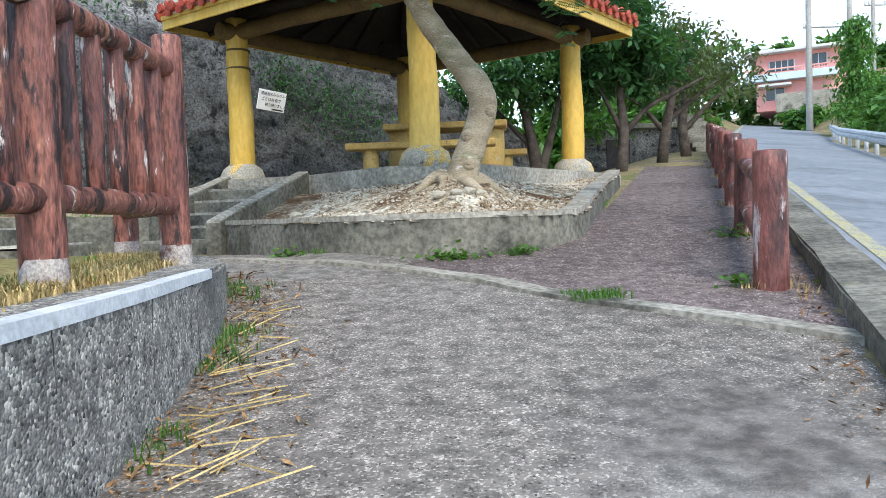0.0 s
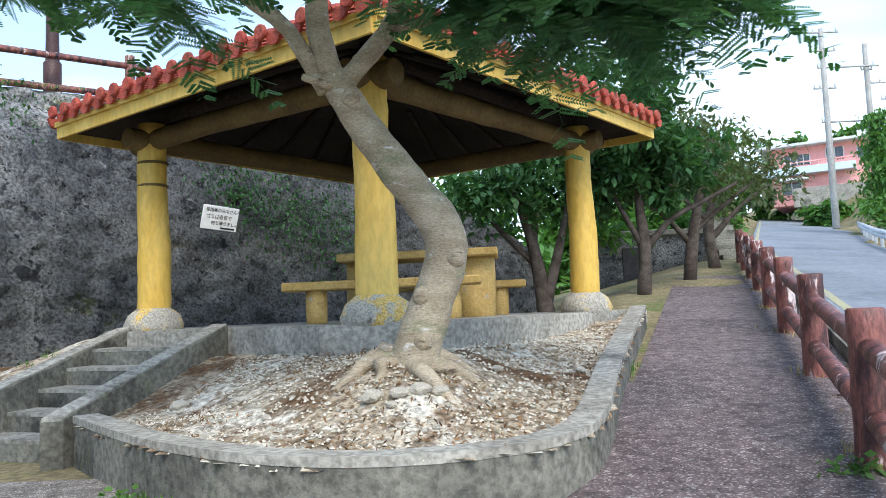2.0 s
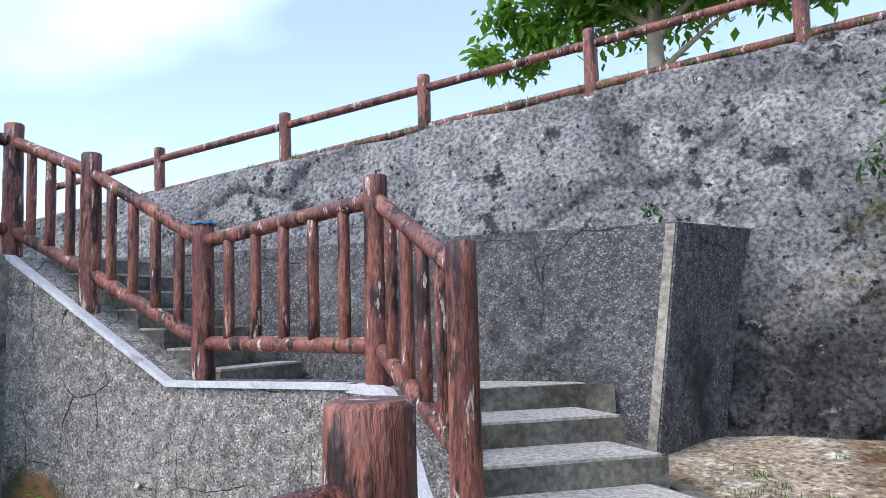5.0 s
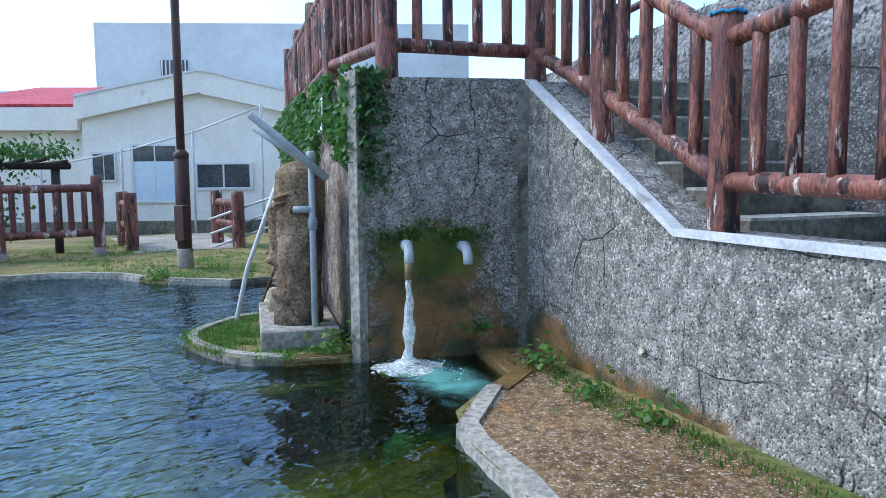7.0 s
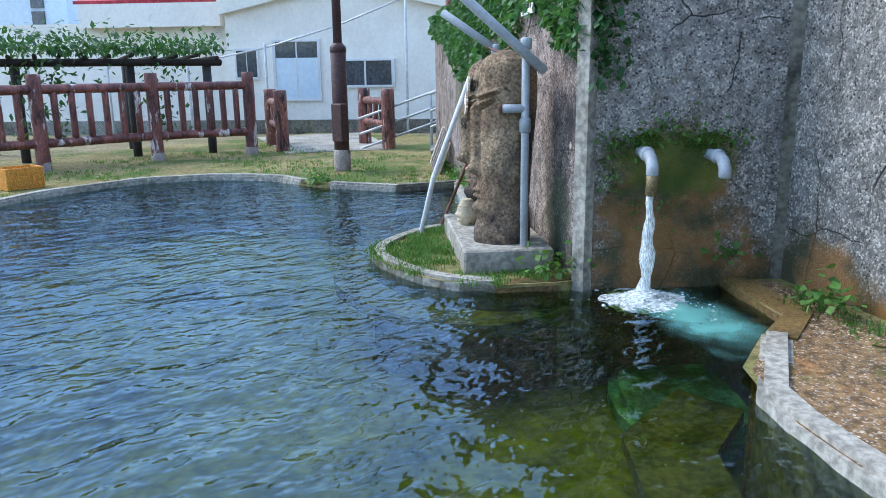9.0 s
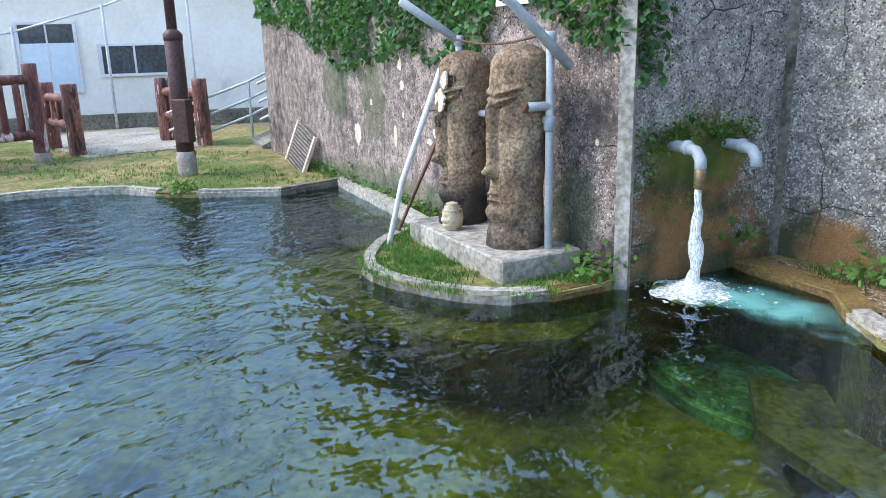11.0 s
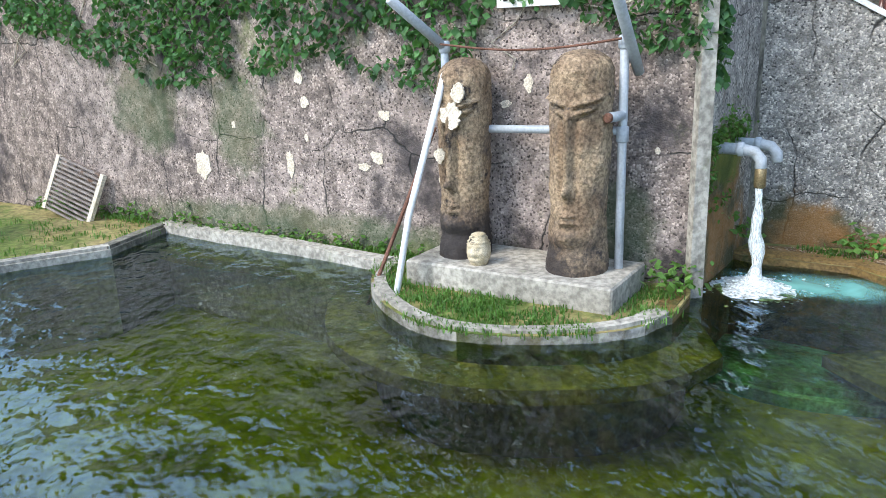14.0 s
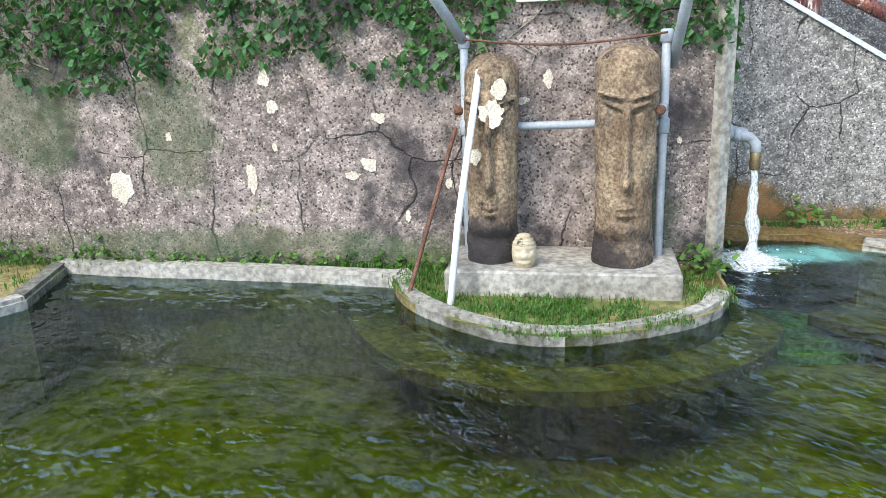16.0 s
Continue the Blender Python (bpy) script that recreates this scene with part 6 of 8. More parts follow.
box_bm(bmn, -0.22, -0.006, -0.14, 0.22, 0.006, 0.14, nm_, 0.003)
part("board", bmn, M_SIGN, nb)
bmn = bmesh.new()
for k in range(7):
    box_bm(bmn, -0.17 + k * 0.05, -0.0085, -0.10, -0.14 + k * 0.05, -0.0062, -0.06, nm_)
part("small_print", bmn, M_INK, nb, "unreadable green line of print")

# ---------------------------------------------------------------- spouts and water
def spout(t, z, flows):
    p = Vector((*PC, 0)).lerp(Vector((*Q, 0)), t) + Zv(z)
    o = bnor
    th = thing("water_spout", p, "grey plastic pipe spout in the mossy wall" + (", water pouring" if flows else ", only dripping"), "spout", "spouts in the wall")
    pts = [p - o * 0.05, p + o * 0.15, p + o * 0.23 + Zv(-0.015), p + o * 0.27 + Zv(-0.06), p + o * 0.275 + Zv(-0.12)]
    bar("elbow", pts, 0.037, M_PIPE, th, 14, label="grey elbow pipe")
    bar("socket", [p + o * 0.12, p + o * 0.17], 0.046, M_PIPE, th, 14)
    if flows:
        bar("nozzle", [p + o * 0.275 + Zv(-0.11), p + o * 0.275 + Zv(-0.24)], 0.036, M_BRASS, th, 12, label="dull brass nozzle")
    return p + o * 0.275
sp_a = spout(0.26, 2.10, True)
sp_b = spout(0.60, 2.08, False)
fall = []
for k in range(14):
    t = k / 13
    fall.append((sp_a.x + 0.012 * noise.noise(Vector((t * 6, 1, 0))) + 0.03 * t, sp_a.y + 0.012 * noise.noise(Vector((t * 6, 2, 0))), 1.87 - (1.87 - WATER_Z) * t))
v, f = tube(fall, [0.026 + 0.020 * (k / 13) for k in range(14)], 14, 0.9, 2.0)
solid("falling_water", v, f, M_FOAM, None, "white stream of water falling from a spout", True, "water", "stuff")
rs = np.random.RandomState(4)
bmf = bmesh.new()
for k in range(1000):
    a, r = rs.rand() * 6.283, abs(rs.normal(0, 0.14))
    s = 0.003 + 0.007 * rs.rand() ** 2
    m = Matrix.Translation((fall[-1][0] + math.cos(a) * r, fall[-1][1] + math.sin(a) * r, WATER_Z + max(0, 0.10 - r * 0.5) * rs.rand())) @ Matrix.Diagonal((s * 1.8, s * 1.8, s * 0.7, 1))
    bmesh.ops.create_icosphere(bmf, subdivisions=1, radius=1, matrix=m)
mound, nr, na_ = [], 8, 28
for j in range(nr + 1):
    for i in range(na_):
        a = 6.283 * i / na_
        r = (0.02 + 0.24 * j / nr) * (1 + 0.25 * noise.noise(Vector((math.cos(a) * 2, math.sin(a) * 2, 3))))
        x, y = fall[-1][0] + math.cos(a) * r, fall[-1][1] + math.sin(a) * r
        mound.append((x, y, WATER_Z + 0.006 + 0.08 * math.exp(-(r / 0.11) ** 2) + 0.035 * noise.noise(Vector((x * 22, y * 22, 1))) * (1 - j / nr) + 0.008 * noise.noise(Vector((x * 40, y * 40, 2)))))
solid("foam_mound", mound, [(j * na_ + i, j * na_ + (i + 1) % na_, (j + 1) * na_ + (i + 1) % na_, (j + 1) * na_ + i) for j in range(nr) for i in range(na_)], M_FOAM, None, "white foaming mound under the stream", True, "water", "stuff")
foam = part("splash_foam", bmf, M_FOAM, None, "white splash where the stream meets the pond", True)
tagged(foam, "", "water", "", "stuff")
# added floor patch, a pale turquoise stand-in for the aerated water above it
M_PLUME_BED = mat("pale_turquoise_plume_bed", (0.18, 0.50, 0.58), (0.32, 0.66, 0.75), 2.0, 0.9, [((0.10, 0.22, 0.13), 1.3, 0.48, 0.62)])
plume_edge = [(-7.45, 2.70), (-7.88, 3.12), (-7.3, 3.69), (-6.92, 3.70), (-6.62, 3.52), (-6.75, 3.2), (-7.0, 2.9)]
prism("silt_bed", [(p.x, p.y) for p in smooth_line(plume_edge, 0.1, True)], 0.5, 0.66, M_PLUME_BED, None, "pale turquoise floor patch added for the aerated water", "structure", "pond floor", 0.06)
M_PLUME = bpy.data.materials.new("aerated_turquoise_water")
M_PLUME.use_nodes = True
an_, al_ = M_PLUME.node_tree.nodes, M_PLUME.node_tree.links
a_bs = an_["Principled BSDF"]
a_bs.inputs["Base Color"].default_value, a_bs.inputs["Roughness"].default_value = (0.20, 0.56, 0.52, 1), 0.25
a_tr, a_mx, a_co = an_.new("ShaderNodeBsdfTransparent"), an_.new("ShaderNodeMixShader"), an_.new("ShaderNodeTexCoord")
a_sub, a_scl, a_len = an_.new("ShaderNodeVectorMath"), an_.new("ShaderNodeVectorMath"), an_.new("ShaderNodeVectorMath")
a_sub.operation, a_scl.operation, a_len.operation = "SUBTRACT", "MULTIPLY", "LENGTH"
a_rot = an_.new("ShaderNodeVectorRotate")
a_rot.rotation_type, a_rot.inputs["Angle"].default_value = "Z_AXIS", radians(-48)
a_sub.inputs[1].default_value = (-7.16, 3.32, WATER_Z)
a_scl.inputs[1].default_value = (1 / 0.75, 1 / 0.30, 0.0)
a_no, a_sum, a_mr = an_.new("ShaderNodeTexNoise"), an_.new("ShaderNodeMath"), an_.new("ShaderNodeMapRange")
a_no.inputs["Scale"].default_value, a_no.inputs["Detail"].default_value, a_no.inputs["Distortion"].default_value = 5.0, 5, 0.8
a_sum.operation = "MULTIPLY_ADD"
a_sum.inputs[1].default_value = 1.2
a_mr.interpolation_type = "SMOOTHSTEP"
a_mr.inputs["From Min"].default_value, a_mr.inputs["From Max"].default_value, a_mr.inputs["To Max"].default_value = 1.65, 0.65, 0.72
al_.new(a_co.outputs["Object"], a_sub.inputs[0])
al_.new(a_sub.outputs[0], a_rot.inputs["Vector"])
al_.new(a_rot.outputs[0], a_scl.inputs[0])
al_.new(a_scl.outputs[0], a_len.inputs[0])
al_.new(a_co.outputs["Object"], a_no.inputs["Vector"])
al_.new(a_no.outputs["Fac"], a_sum.inputs[0])
al_.new(a_len.outputs["Value"], a_sum.inputs[2])
al_.new(a_sum.outputs[0], a_mr.inputs["Value"])
al_.new(a_mr.outputs["Result"], a_mx.inputs[0])
al_.new(a_tr.outputs[0], a_mx.inputs[1])
al_.new(a_bs.outputs[0], a_mx.inputs[2])
al_.new(a_mx.outputs[0], an_["Material Output"].inputs["Surface"])
grid_mesh("aerated_water", [-8.0 + 0.045 * i for i in range(48)], [2.4 + 0.045 * i for i in range(34)], lambda x, y: wave_z(x, y) + 0.006, M_PLUME, "turquoise aerated water drifting from the stream", "water", lambda x, y: inside(x, y, pond_line), True, "stuff")
# algae and moss round the spouts
for i, (t, z, w, h, mt, nm) in enumerate([(0.30, 2.17, 0.20, 0.12, M_MOSS, "moss"), (0.60, 2.17, 0.26, 0.10, M_MOSS, "moss")]):
    p = Vector((*PC, 0)).lerp(Vector((*Q, 0)), t) + Zv(z)
    nn = 40
    rnd = random.Random(i + 90)
    ring_ = []
    for k in range(nn):
        an = 2 * math.pi * k / nn
        kk = 0.9 + 0.3 * noise.noise(Vector((math.cos(an) * 2, math.sin(an) * 2, i * 3.1))) + 0.12 * noise.noise(Vector((an * 4, i, 0)))
        q = p + bdir * math.cos(an) * w / 2 * kk + Zv(math.sin(an) * h / 2 * kk)
        q.z = max(q.z, 1.2)
        ring_.append(q)
    d0 = 0.004 + 0.005 * i
    v = [p + bnor * (d0 + 0.010)] + [q.lerp(p, 0.35) + bnor * (d0 + 0.008) for q in ring_] + [q + bnor * 0.002 for q in ring_]
    f = [(0, 1 + k, 1 + (k + 1) % nn) for k in range(nn)] + [(1 + k, 1 + nn + k, 1 + nn + (k + 1) % nn, 1 + (k + 1) % nn) for k in range(nn)]
    solid(nm + "_growth", v, f, mt, None, "wet " + ("green moss" if nm == "moss" else "orange algae") + " on the spout wall", True, nm, "stuff")

for t_, z_, w_, n_ in ((0.20, 2.16, 0.10, 150), (0.40, 2.25, 0.14, 130), (0.62, 2.17, 0.13, 150), (0.12, 1.95, 0.05, 60), (0.30, 1.75, 0.14, 40)):
    c_ = Vector((*PC, 0)).lerp(Vector((*Q, 0)), t_) + Zv(z_)
    leaves("spout_moss_leaves", [c_ + bdir * float(rs.normal(0, w_)) + Zv(float(rs.normal(0, 0.05))) + bnor * (0.01 + 0.03 * rs.rand()) for _ in range(n_)], 0.03, M_WEED, None, "tiny green leaves round the spouts", "round", 0.5, int(t_ * 100), "moss", "stuff")

# ---------------------------------------------------------------- grate, lamp post, far fence
gm = Matrix.Translation((-11.17, -2.00, 1.25)) @ Matrix((Vector((0.706, 0.709, 0)), Vector((-0.709, 0.706, 0)), Vector((0, 0, 1)))).transposed().to_4x4() @ pose(0, 0, 0, -18, 14, 0)
M_GRATE = mat("dull_grate_steel", (0.20, 0.17, 0.15), (0.30, 0.26, 0.23), 8, 0.7, [((0.14, 0.08, 0.05), 6, 0.56, 0.68)])
grate = thing("floor_grate", (-11.17, -2.00, 1.25), "metal drain grate leaning on the wall", "grate")
for xa in (-0.36, 0.31):
    bm = bmesh.new()
    box_bm(bm, xa, -0.02, 0, xa + 0.05, 0.02, 0.56, gm)
    part("frame_bar", bm, M_PATCH, grate, "rust stained pale frame bar")
for k in range(13):
    bm = bmesh.new()
    box_bm(bm, -0.32, -0.015, 0.01 + k * 0.0435, 0.32, 0.015, 0.03 + k * 0.0435, gm)
    part("slat", bm, M_GRATE, grate)

lamp = thing("pond_lamp_post", (-10.50, -3.13, 1.25), "dark brown steel lamp post on the bank", "lamp post")
L0 = Vector((-10.50, -3.13, 0))
bar("foot", [L0 + Zv(1.2), L0 + Zv(1.55)], 0.12, M_FOOT, lamp, 14, label="bare concrete lamp foot")
bar("lower_shaft", [L0 + Zv(1.5), L0 + Zv(2.92)], 0.108, M_POLE, lamp, 14)
bar("shoulder", [L0 + Zv(2.88), L0 + Zv(2.96), L0 + Zv(3.02)], [0.115, 0.115, 0.07], M_POLE, lamp, 14)
bar("upper_shaft", [L0 + Zv(2.98), L0 + Zv(6.4)], 0.062, M_POLE, lamp, 12)
bm = bmesh.new()
box_bm(bm, -10.50 + 0.06, -3.13 + 0.02, 1.68, -10.50 + 0.2, -3.13 + 0.22, 2.2, None, 0.01)
part("switch_box", bm, M_POLE, lamp, "dark reddish switch box")
bm = bmesh.new()
box_bm(bm, -10.67, -3.22, 6.35, -10.32, -2.47, 6.5, None, 0.02)
part("lantern", bm, M_POLE, lamp)

FF = [(-4.4, -7.1, 1.25), (-6.2, -7.0, 1.25), (-7.98, -6.84, 1.25), (-9.72, -6.66, 1.25), (-11.2, -6.13, 1.25)]
log_fence("far_log_fence", "red-brown log fence across the pond", FF, 1.40, 0.10, (1.18, 0.40), "", 6, 0.05, M_LOG_FADED, True, 0.07)
log_fence("entrance_log_fence", "short red-brown log fence at the entrance", [(-11.85, -6.1, 1.25), (-12.5, -7.2, 1.25)], 1.08, 0.12, (0.85, 0.45), "", 3, 0.05, M_LOG, False, 0.07)
log_fence("entrance_log_fence", "short red-brown log fence beside the ramp", [(-13.2, -4.75, 1.25), (-13.75, -5.9, 1.25)], 1.08, 0.12, (0.85, 0.45), "", 3, 0.05, M_LOG, False, 0.07)
prism("entrance_paving", [(-11.6, -5.7), (-13.2, -4.6), (-15.8, -8.0), (-13.5, -9.0)], 1.0, 1.262, M_CONC, None, "pale concrete entrance paving", "structure", "paving")
prism("ramp", [(-12.9, -3.5), (-13.7, -4.2), (-16.0, -1.2), (-15.0, -0.4)], 1.0, [1.3, 1.3, 3.0, 3.0], M_CONC_DARK, None, "concrete ramp up behind the statue wall", "structure", "ramp")
hr = thing("steel_handrail", (-13.6, -4.1, 1.3), "galvanised steel handrail along the ramp", "handrail")
for h in (0.35, 0.62, 0.9):
    bar("rail", [(-12.9, -5.2, 1.25 + h - 0.35), (-13.7, -4.15, 1.35 + h), (-15.9, -1.2, 3.0 + h)], 0.022, M_STEEL, hr, 8)
    bar("rail", [(-12.9, -3.5, 1.35 + h), (-14.9, -0.5, 2.95 + h)], 0.022, M_STEEL, hr, 8)
for k in range(4):
    t = k / 3
    bar("upright", [(-13.7 - 2.2 * t, -4.15 + 2.95 * t, 1.2 + 1.7 * t), (-13.7 - 2.2 * t, -4.15 + 2.95 * t, 2.25 + 1.65 * t)], 0.024, M_STEEL, hr, 8)
# orange crate
cr = thing("plastic_crate", (-6.95, -5.2, 1.25), "orange plastic crate on the pond bank", "crate")
for nm, lo, hi in (("base", (-7.2, -5.4, 1.255), (-6.75, -5.05, 1.28)), ("side", (-7.2, -5.4, 1.28), (-7.18, -5.05, 1.52)), ("side", (-6.77, -5.4, 1.28), (-6.75, -5.05, 1.52)), ("side", (-7.18, -5.4, 1.28), (-6.77, -5.38, 1.52)), ("side", (-7.18, -5.07, 1.28), (-6.77, -5.05, 1.52))):
    box(nm, lo, hi, M_CRATE, cr, None, 0.004)
for k in range(6):
    box("rib", (-7.14 + 0.06 * k, -5.05, 1.29), (-7.12 + 0.06 * k, -5.04, 1.5), M_CRATE, cr, None, 0.002)

# ---------------------------------------------------------------- buildings beyond the pond
BN = Vector((-0.82, -0.57, 0)).normalized()
BA, BB = Vector((-14.98, -11.78, 0)), Vector((-17.75, -7.75, 0))
BU = (BB - BA).normalized()
def bpt(f_, d, z):
    return BA + (BB - BA) * f_ + BN * d + Zv(z)
hs_ = thing("gabled_house", (BA.x, BA.y, 1.2), "cream painted gabled house with stained walls", "house")
def wall_prism(name, f0, f1, z0, z1, d0, d1, material, parent, label=""):
    bm = bmesh.new()
    quad_prism(bm, (bpt(f0, d0, z0), bpt(f0, d0, z1)), (bpt(f1, d0, z0), bpt(f1, d0, z1)), (bpt(f1, d1, z0), bpt(f1, d1, z1)), (bpt(f0, d1, z0), bpt(f0, d1, z1)))
    return part(name, bm, material, parent, label)
v = [bpt(-0.02, 0, 1.0), bpt(1.5, 0, 1.0), bpt(1.5, 0, 4.1), bpt(0.60, 0, 5.16), bpt(-0.02, 0, 4.5)]
v += [p + BN * 7 for p in v]
solid("wall", v, [(0, 1, 2, 3, 4), (9, 8, 7, 6, 5), (0, 5, 6, 1), (1, 6, 7, 2), (2, 7, 8, 3), (3, 8, 9, 4), (4, 9, 5, 0)], M_WHITEWALL, hs_, "cream stained rendered wall")
for fa, za, fb, zb in ((-0.04, 4.55, 0.60, 5.20), (0.60, 5.20, 1.55, 4.12)):
    bm = bmesh.new()
    quad_prism(bm, (bpt(fa, -0.22, za - 0.5), bpt(fa, -0.22, za + 0.06)), (bpt(fb, -0.22, zb - 0.46), bpt(fb, -0.22, zb + 0.06)), (bpt(fb, 0.0, zb - 0.46), bpt(fb, 0.0, zb + 0.06)), (bpt(fa, 0.0, za - 0.5), bpt(fa, 0.0, za + 0.06)))
    part("gable_band", bm, M_WHITEWALL, hs_, "stained cream gable parapet band")
    bm = bmesh.new()
    quad_prism(bm, (bpt(fa, -0.26, za + 0.06), bpt(fa, -0.26, za + 0.12)), (bpt(fb, -0.26, zb + 0.06), bpt(fb, -0.26, zb + 0.12)), (bpt(fb, 7.1, zb + 0.06), bpt(fb, 7.1, zb + 0.12)), (bpt(fa, 7.1, za + 0.06), bpt(fa, 7.1, za + 0.12)))
    part("roof", bm, M_ROOFGREY, hs_, "pale grey roof slope")
def house_window(f0, f1, z0, z1, parent, bars_=1, mesh=False, panel=0.0, wf=bpt):
    w = wall_prism("window", f0, f1, z0, z1, -0.035, 0.02, M_GLASS, parent, "dark window glass")
    fr = (f1 - f0) * 0.03
    for (a, b, c, d) in ((f0 - fr, f1 + fr, z1, z1 + 0.05), (f0 - fr, f1 + fr, z0 - 0.06, z0), (f0 - fr, f0 + fr, z0, z1), (f1 - fr, f1 + fr, z0, z1)):
        wall_prism("frame", a, b, c, d, -0.07, 0.0, M_ROOFGREY, w)
    for k in range(bars_):
        m_ = f0 + (f1 - f0) * (k + 1) / (bars_ + 1)
        wall_prism("mullion", m_ - fr * 0.5, m_ + fr * 0.5, z0, z1, -0.06, 0.0, M_ROOFGREY, w)
    if panel:
        wall_prism("panel", f0 + fr, f1 - fr, z0, z0 + (z1 - z0) * panel, -0.05, 0.0, M_PALEBLUE, w, "pale lower panel")
house_window(0.026, 0.141, 2.54, 3.19, hs_, 1)
house_window(0.229, 0.462, 2.0, 3.39, hs_, 1, panel=0.72)
house_window(0.553, 0.842, 2.32, 2.91, hs_, 1)
ann = thing("low_annexe", (BA.x + 1, BA.y - 2, 1.2), "low cream building with red metal roof", "building")
wall_prism("wall", -1.6, -0.025, 1.0, 3.95, 0.6, 6, M_WHITEWALL, ann)
wall_prism("eaves_band", -0.82, -0.06, 3.82, 4.4, 0.2, 0.75, M_WHITEWALL, ann, "stained concrete eaves band")
v = [bpt(-0.84, 0.2, 4.4), bpt(-0.06, 0.2, 4.4), bpt(-0.06, 5, 5.35), bpt(-0.66, 5, 5.35)]
v += [p + Zv(0.08) for p in v]
solid("roof", v, [(0, 3, 2, 1), (4, 5, 6, 7), (0, 1, 5, 4), (1, 2, 6, 5), (2, 3, 7, 6), (3, 0, 4, 7)], M_REDROOF, ann, "red metal roof")
blk = thing("grey_block", (BA.x - 6, BA.y - 3, 1.2), "tall pale grey concrete building", "building")
wall_prism("wall", -0.555, 2.2, 1.0, 8.1, 8.5, 16, M_GREYWALL, blk)
house_window_d = wall_prism("window", -0.083, 0.111, 6.15, 6.77, 8.42, 8.52, M_GLASS, blk, "dark barred window")
for k in range(7):
    wall_prism("bar", -0.075 + 0.028 * k, -0.067 + 0.028 * k, 6.15, 6.77, 8.36, 8.41, M_ROOFGREY, house_window_d)
blk2 = thing("pale_blue_block", (BA.x + 5, BA.y - 8, 1.2), "pale blue rendered building with narrow windows", "building")
wall_prism("wall", -2.8, -1.43, 1.0, 5.72, 5.0, 12, M_PALEBLUE, blk2)
wall_prism("roof_slab", -2.85, -1.40, 5.72, 5.86, 4.8, 12.2, M_ROOFGREY, blk2, "pale roof slab")
wall_prism("rear_wing", -2.2, -1.2, 1.0, 6.1, 12.2, 18, M_PALEBLUE, blk2)
for z in (2.8, 3.85, 4.75):
    wall_prism("window", -1.67, -1.585, z, z + 0.8, 4.93, 5.02, M_GLASS, blk2)
# chain link fence posts in front of the house
cf = thing("chain_link_fence", bpt(0.1, -1.6, 1.2), "galvanised chain link fence posts and sloping rail", "fence")
for k, (f_, h) in enumerate(((-0.9, 2.9), (-0.5, 2.9), (-0.1, 3.0), (0.28, 3.3), (0.62, 3.7), (0.95, 4.3))):
    bar("post", [bpt(f_, -1.6, 1.1), bpt(f_, -1.6, h)], 0.03, M_STEEL, cf, 8)
for (fa, za), (fb, zb) in zip(((-0.9, 2.85), (-0.1, 2.85), (0.28, 3.2), (0.62, 3.65)), ((-0.1, 2.85), (0.28, 3.2), (0.62, 3.65), (0.95, 4.25))):
    bar("top_rail", [bpt(fa, -1.6, za), bpt(fb, -1.6, zb)], 0.02, M_STEEL, cf, 6)
V, F = [], []
for k in range(70):
    f0 = -0.9 + k * 0.0125
    for sg_ in (1, -1):
        a, b = bpt(f0, -1.6, 1.2), bpt(f0 + sg_ * 0.25, -1.6, 2.4)
        n0 = len(V)
        V += [a, a + BU * 0.008, b + BU * 0.008, b]
        F.append((n0, n0 + 1, n0 + 2, n0 + 3))
solid("wire_mesh", V, F, M_STEEL, cf, "thin crossed wire mesh")
wall_prism_low = wall_prism("low_wall", -1.6, 1.5, 1.0, 1.55, -1.5, -1.35, M_CONC_DARK, cf, "dark low concrete wall")

# vine pergola
pg = thing("vine_pergola", (-8.6, -8.6, 1.2), "dark pergola overgrown with vines", "pergola")
for (x, y) in ((-6.6, -8.3), (-8.3, -8.2), (-9.9, -7.6), (-11.0, -7.0), (-8.6, -10.2), (-10.6, -9.0)):
    bar("post", [(x, y, 1.15), (x, y, 2.85)], 0.075, M_BLACK, pg, 10)
for k in range(16):
    t = k / 15
    bar("slat", [(-5.8 - 5.3 * t, -7.9 + 1.1 * t, 2.9 + 0.02 * (k % 3)), (-6.9 - 5.2 * t, -10.4 + 1.3 * t, 2.9)], 0.035, M_DARKWOOD, pg, 6)
bar("beam", [(-5.8, -8.1, 2.82), (-11.2, -6.85, 2.82)], 0.06, M_DARKWOOD, pg, 8)
rp = np.random.RandomState(8)
spots = []
for k in range(2600):
    t, d = rp.rand(), abs(rp.normal(0, 0.8))
    spots.append((-5.8 - 5.4 * t - 0.35 * d + rp.normal(0, 0.1), -7.8 + 1.1 * t - d, 3.0 + abs(rp.normal(0, 0.16)) - (0.5 * rp.rand() if rp.rand() < 0.12 else 0)))
for k in range(500):
    t = rp.choice([0.1, 0.45, 0.52, 0.8]) + rp.normal(0, 0.03)
    spots.append((-5.8 - 5.4 * t, -7.9 + 1.1 * t + rp.normal(0, 0.1), 1.6 + 1.3 * rp.rand()))
leaves("vine_leaves", spots, 0.12, M_LEAF_BROAD, pg, "green vine leaves", "broad", 0.4, 9)
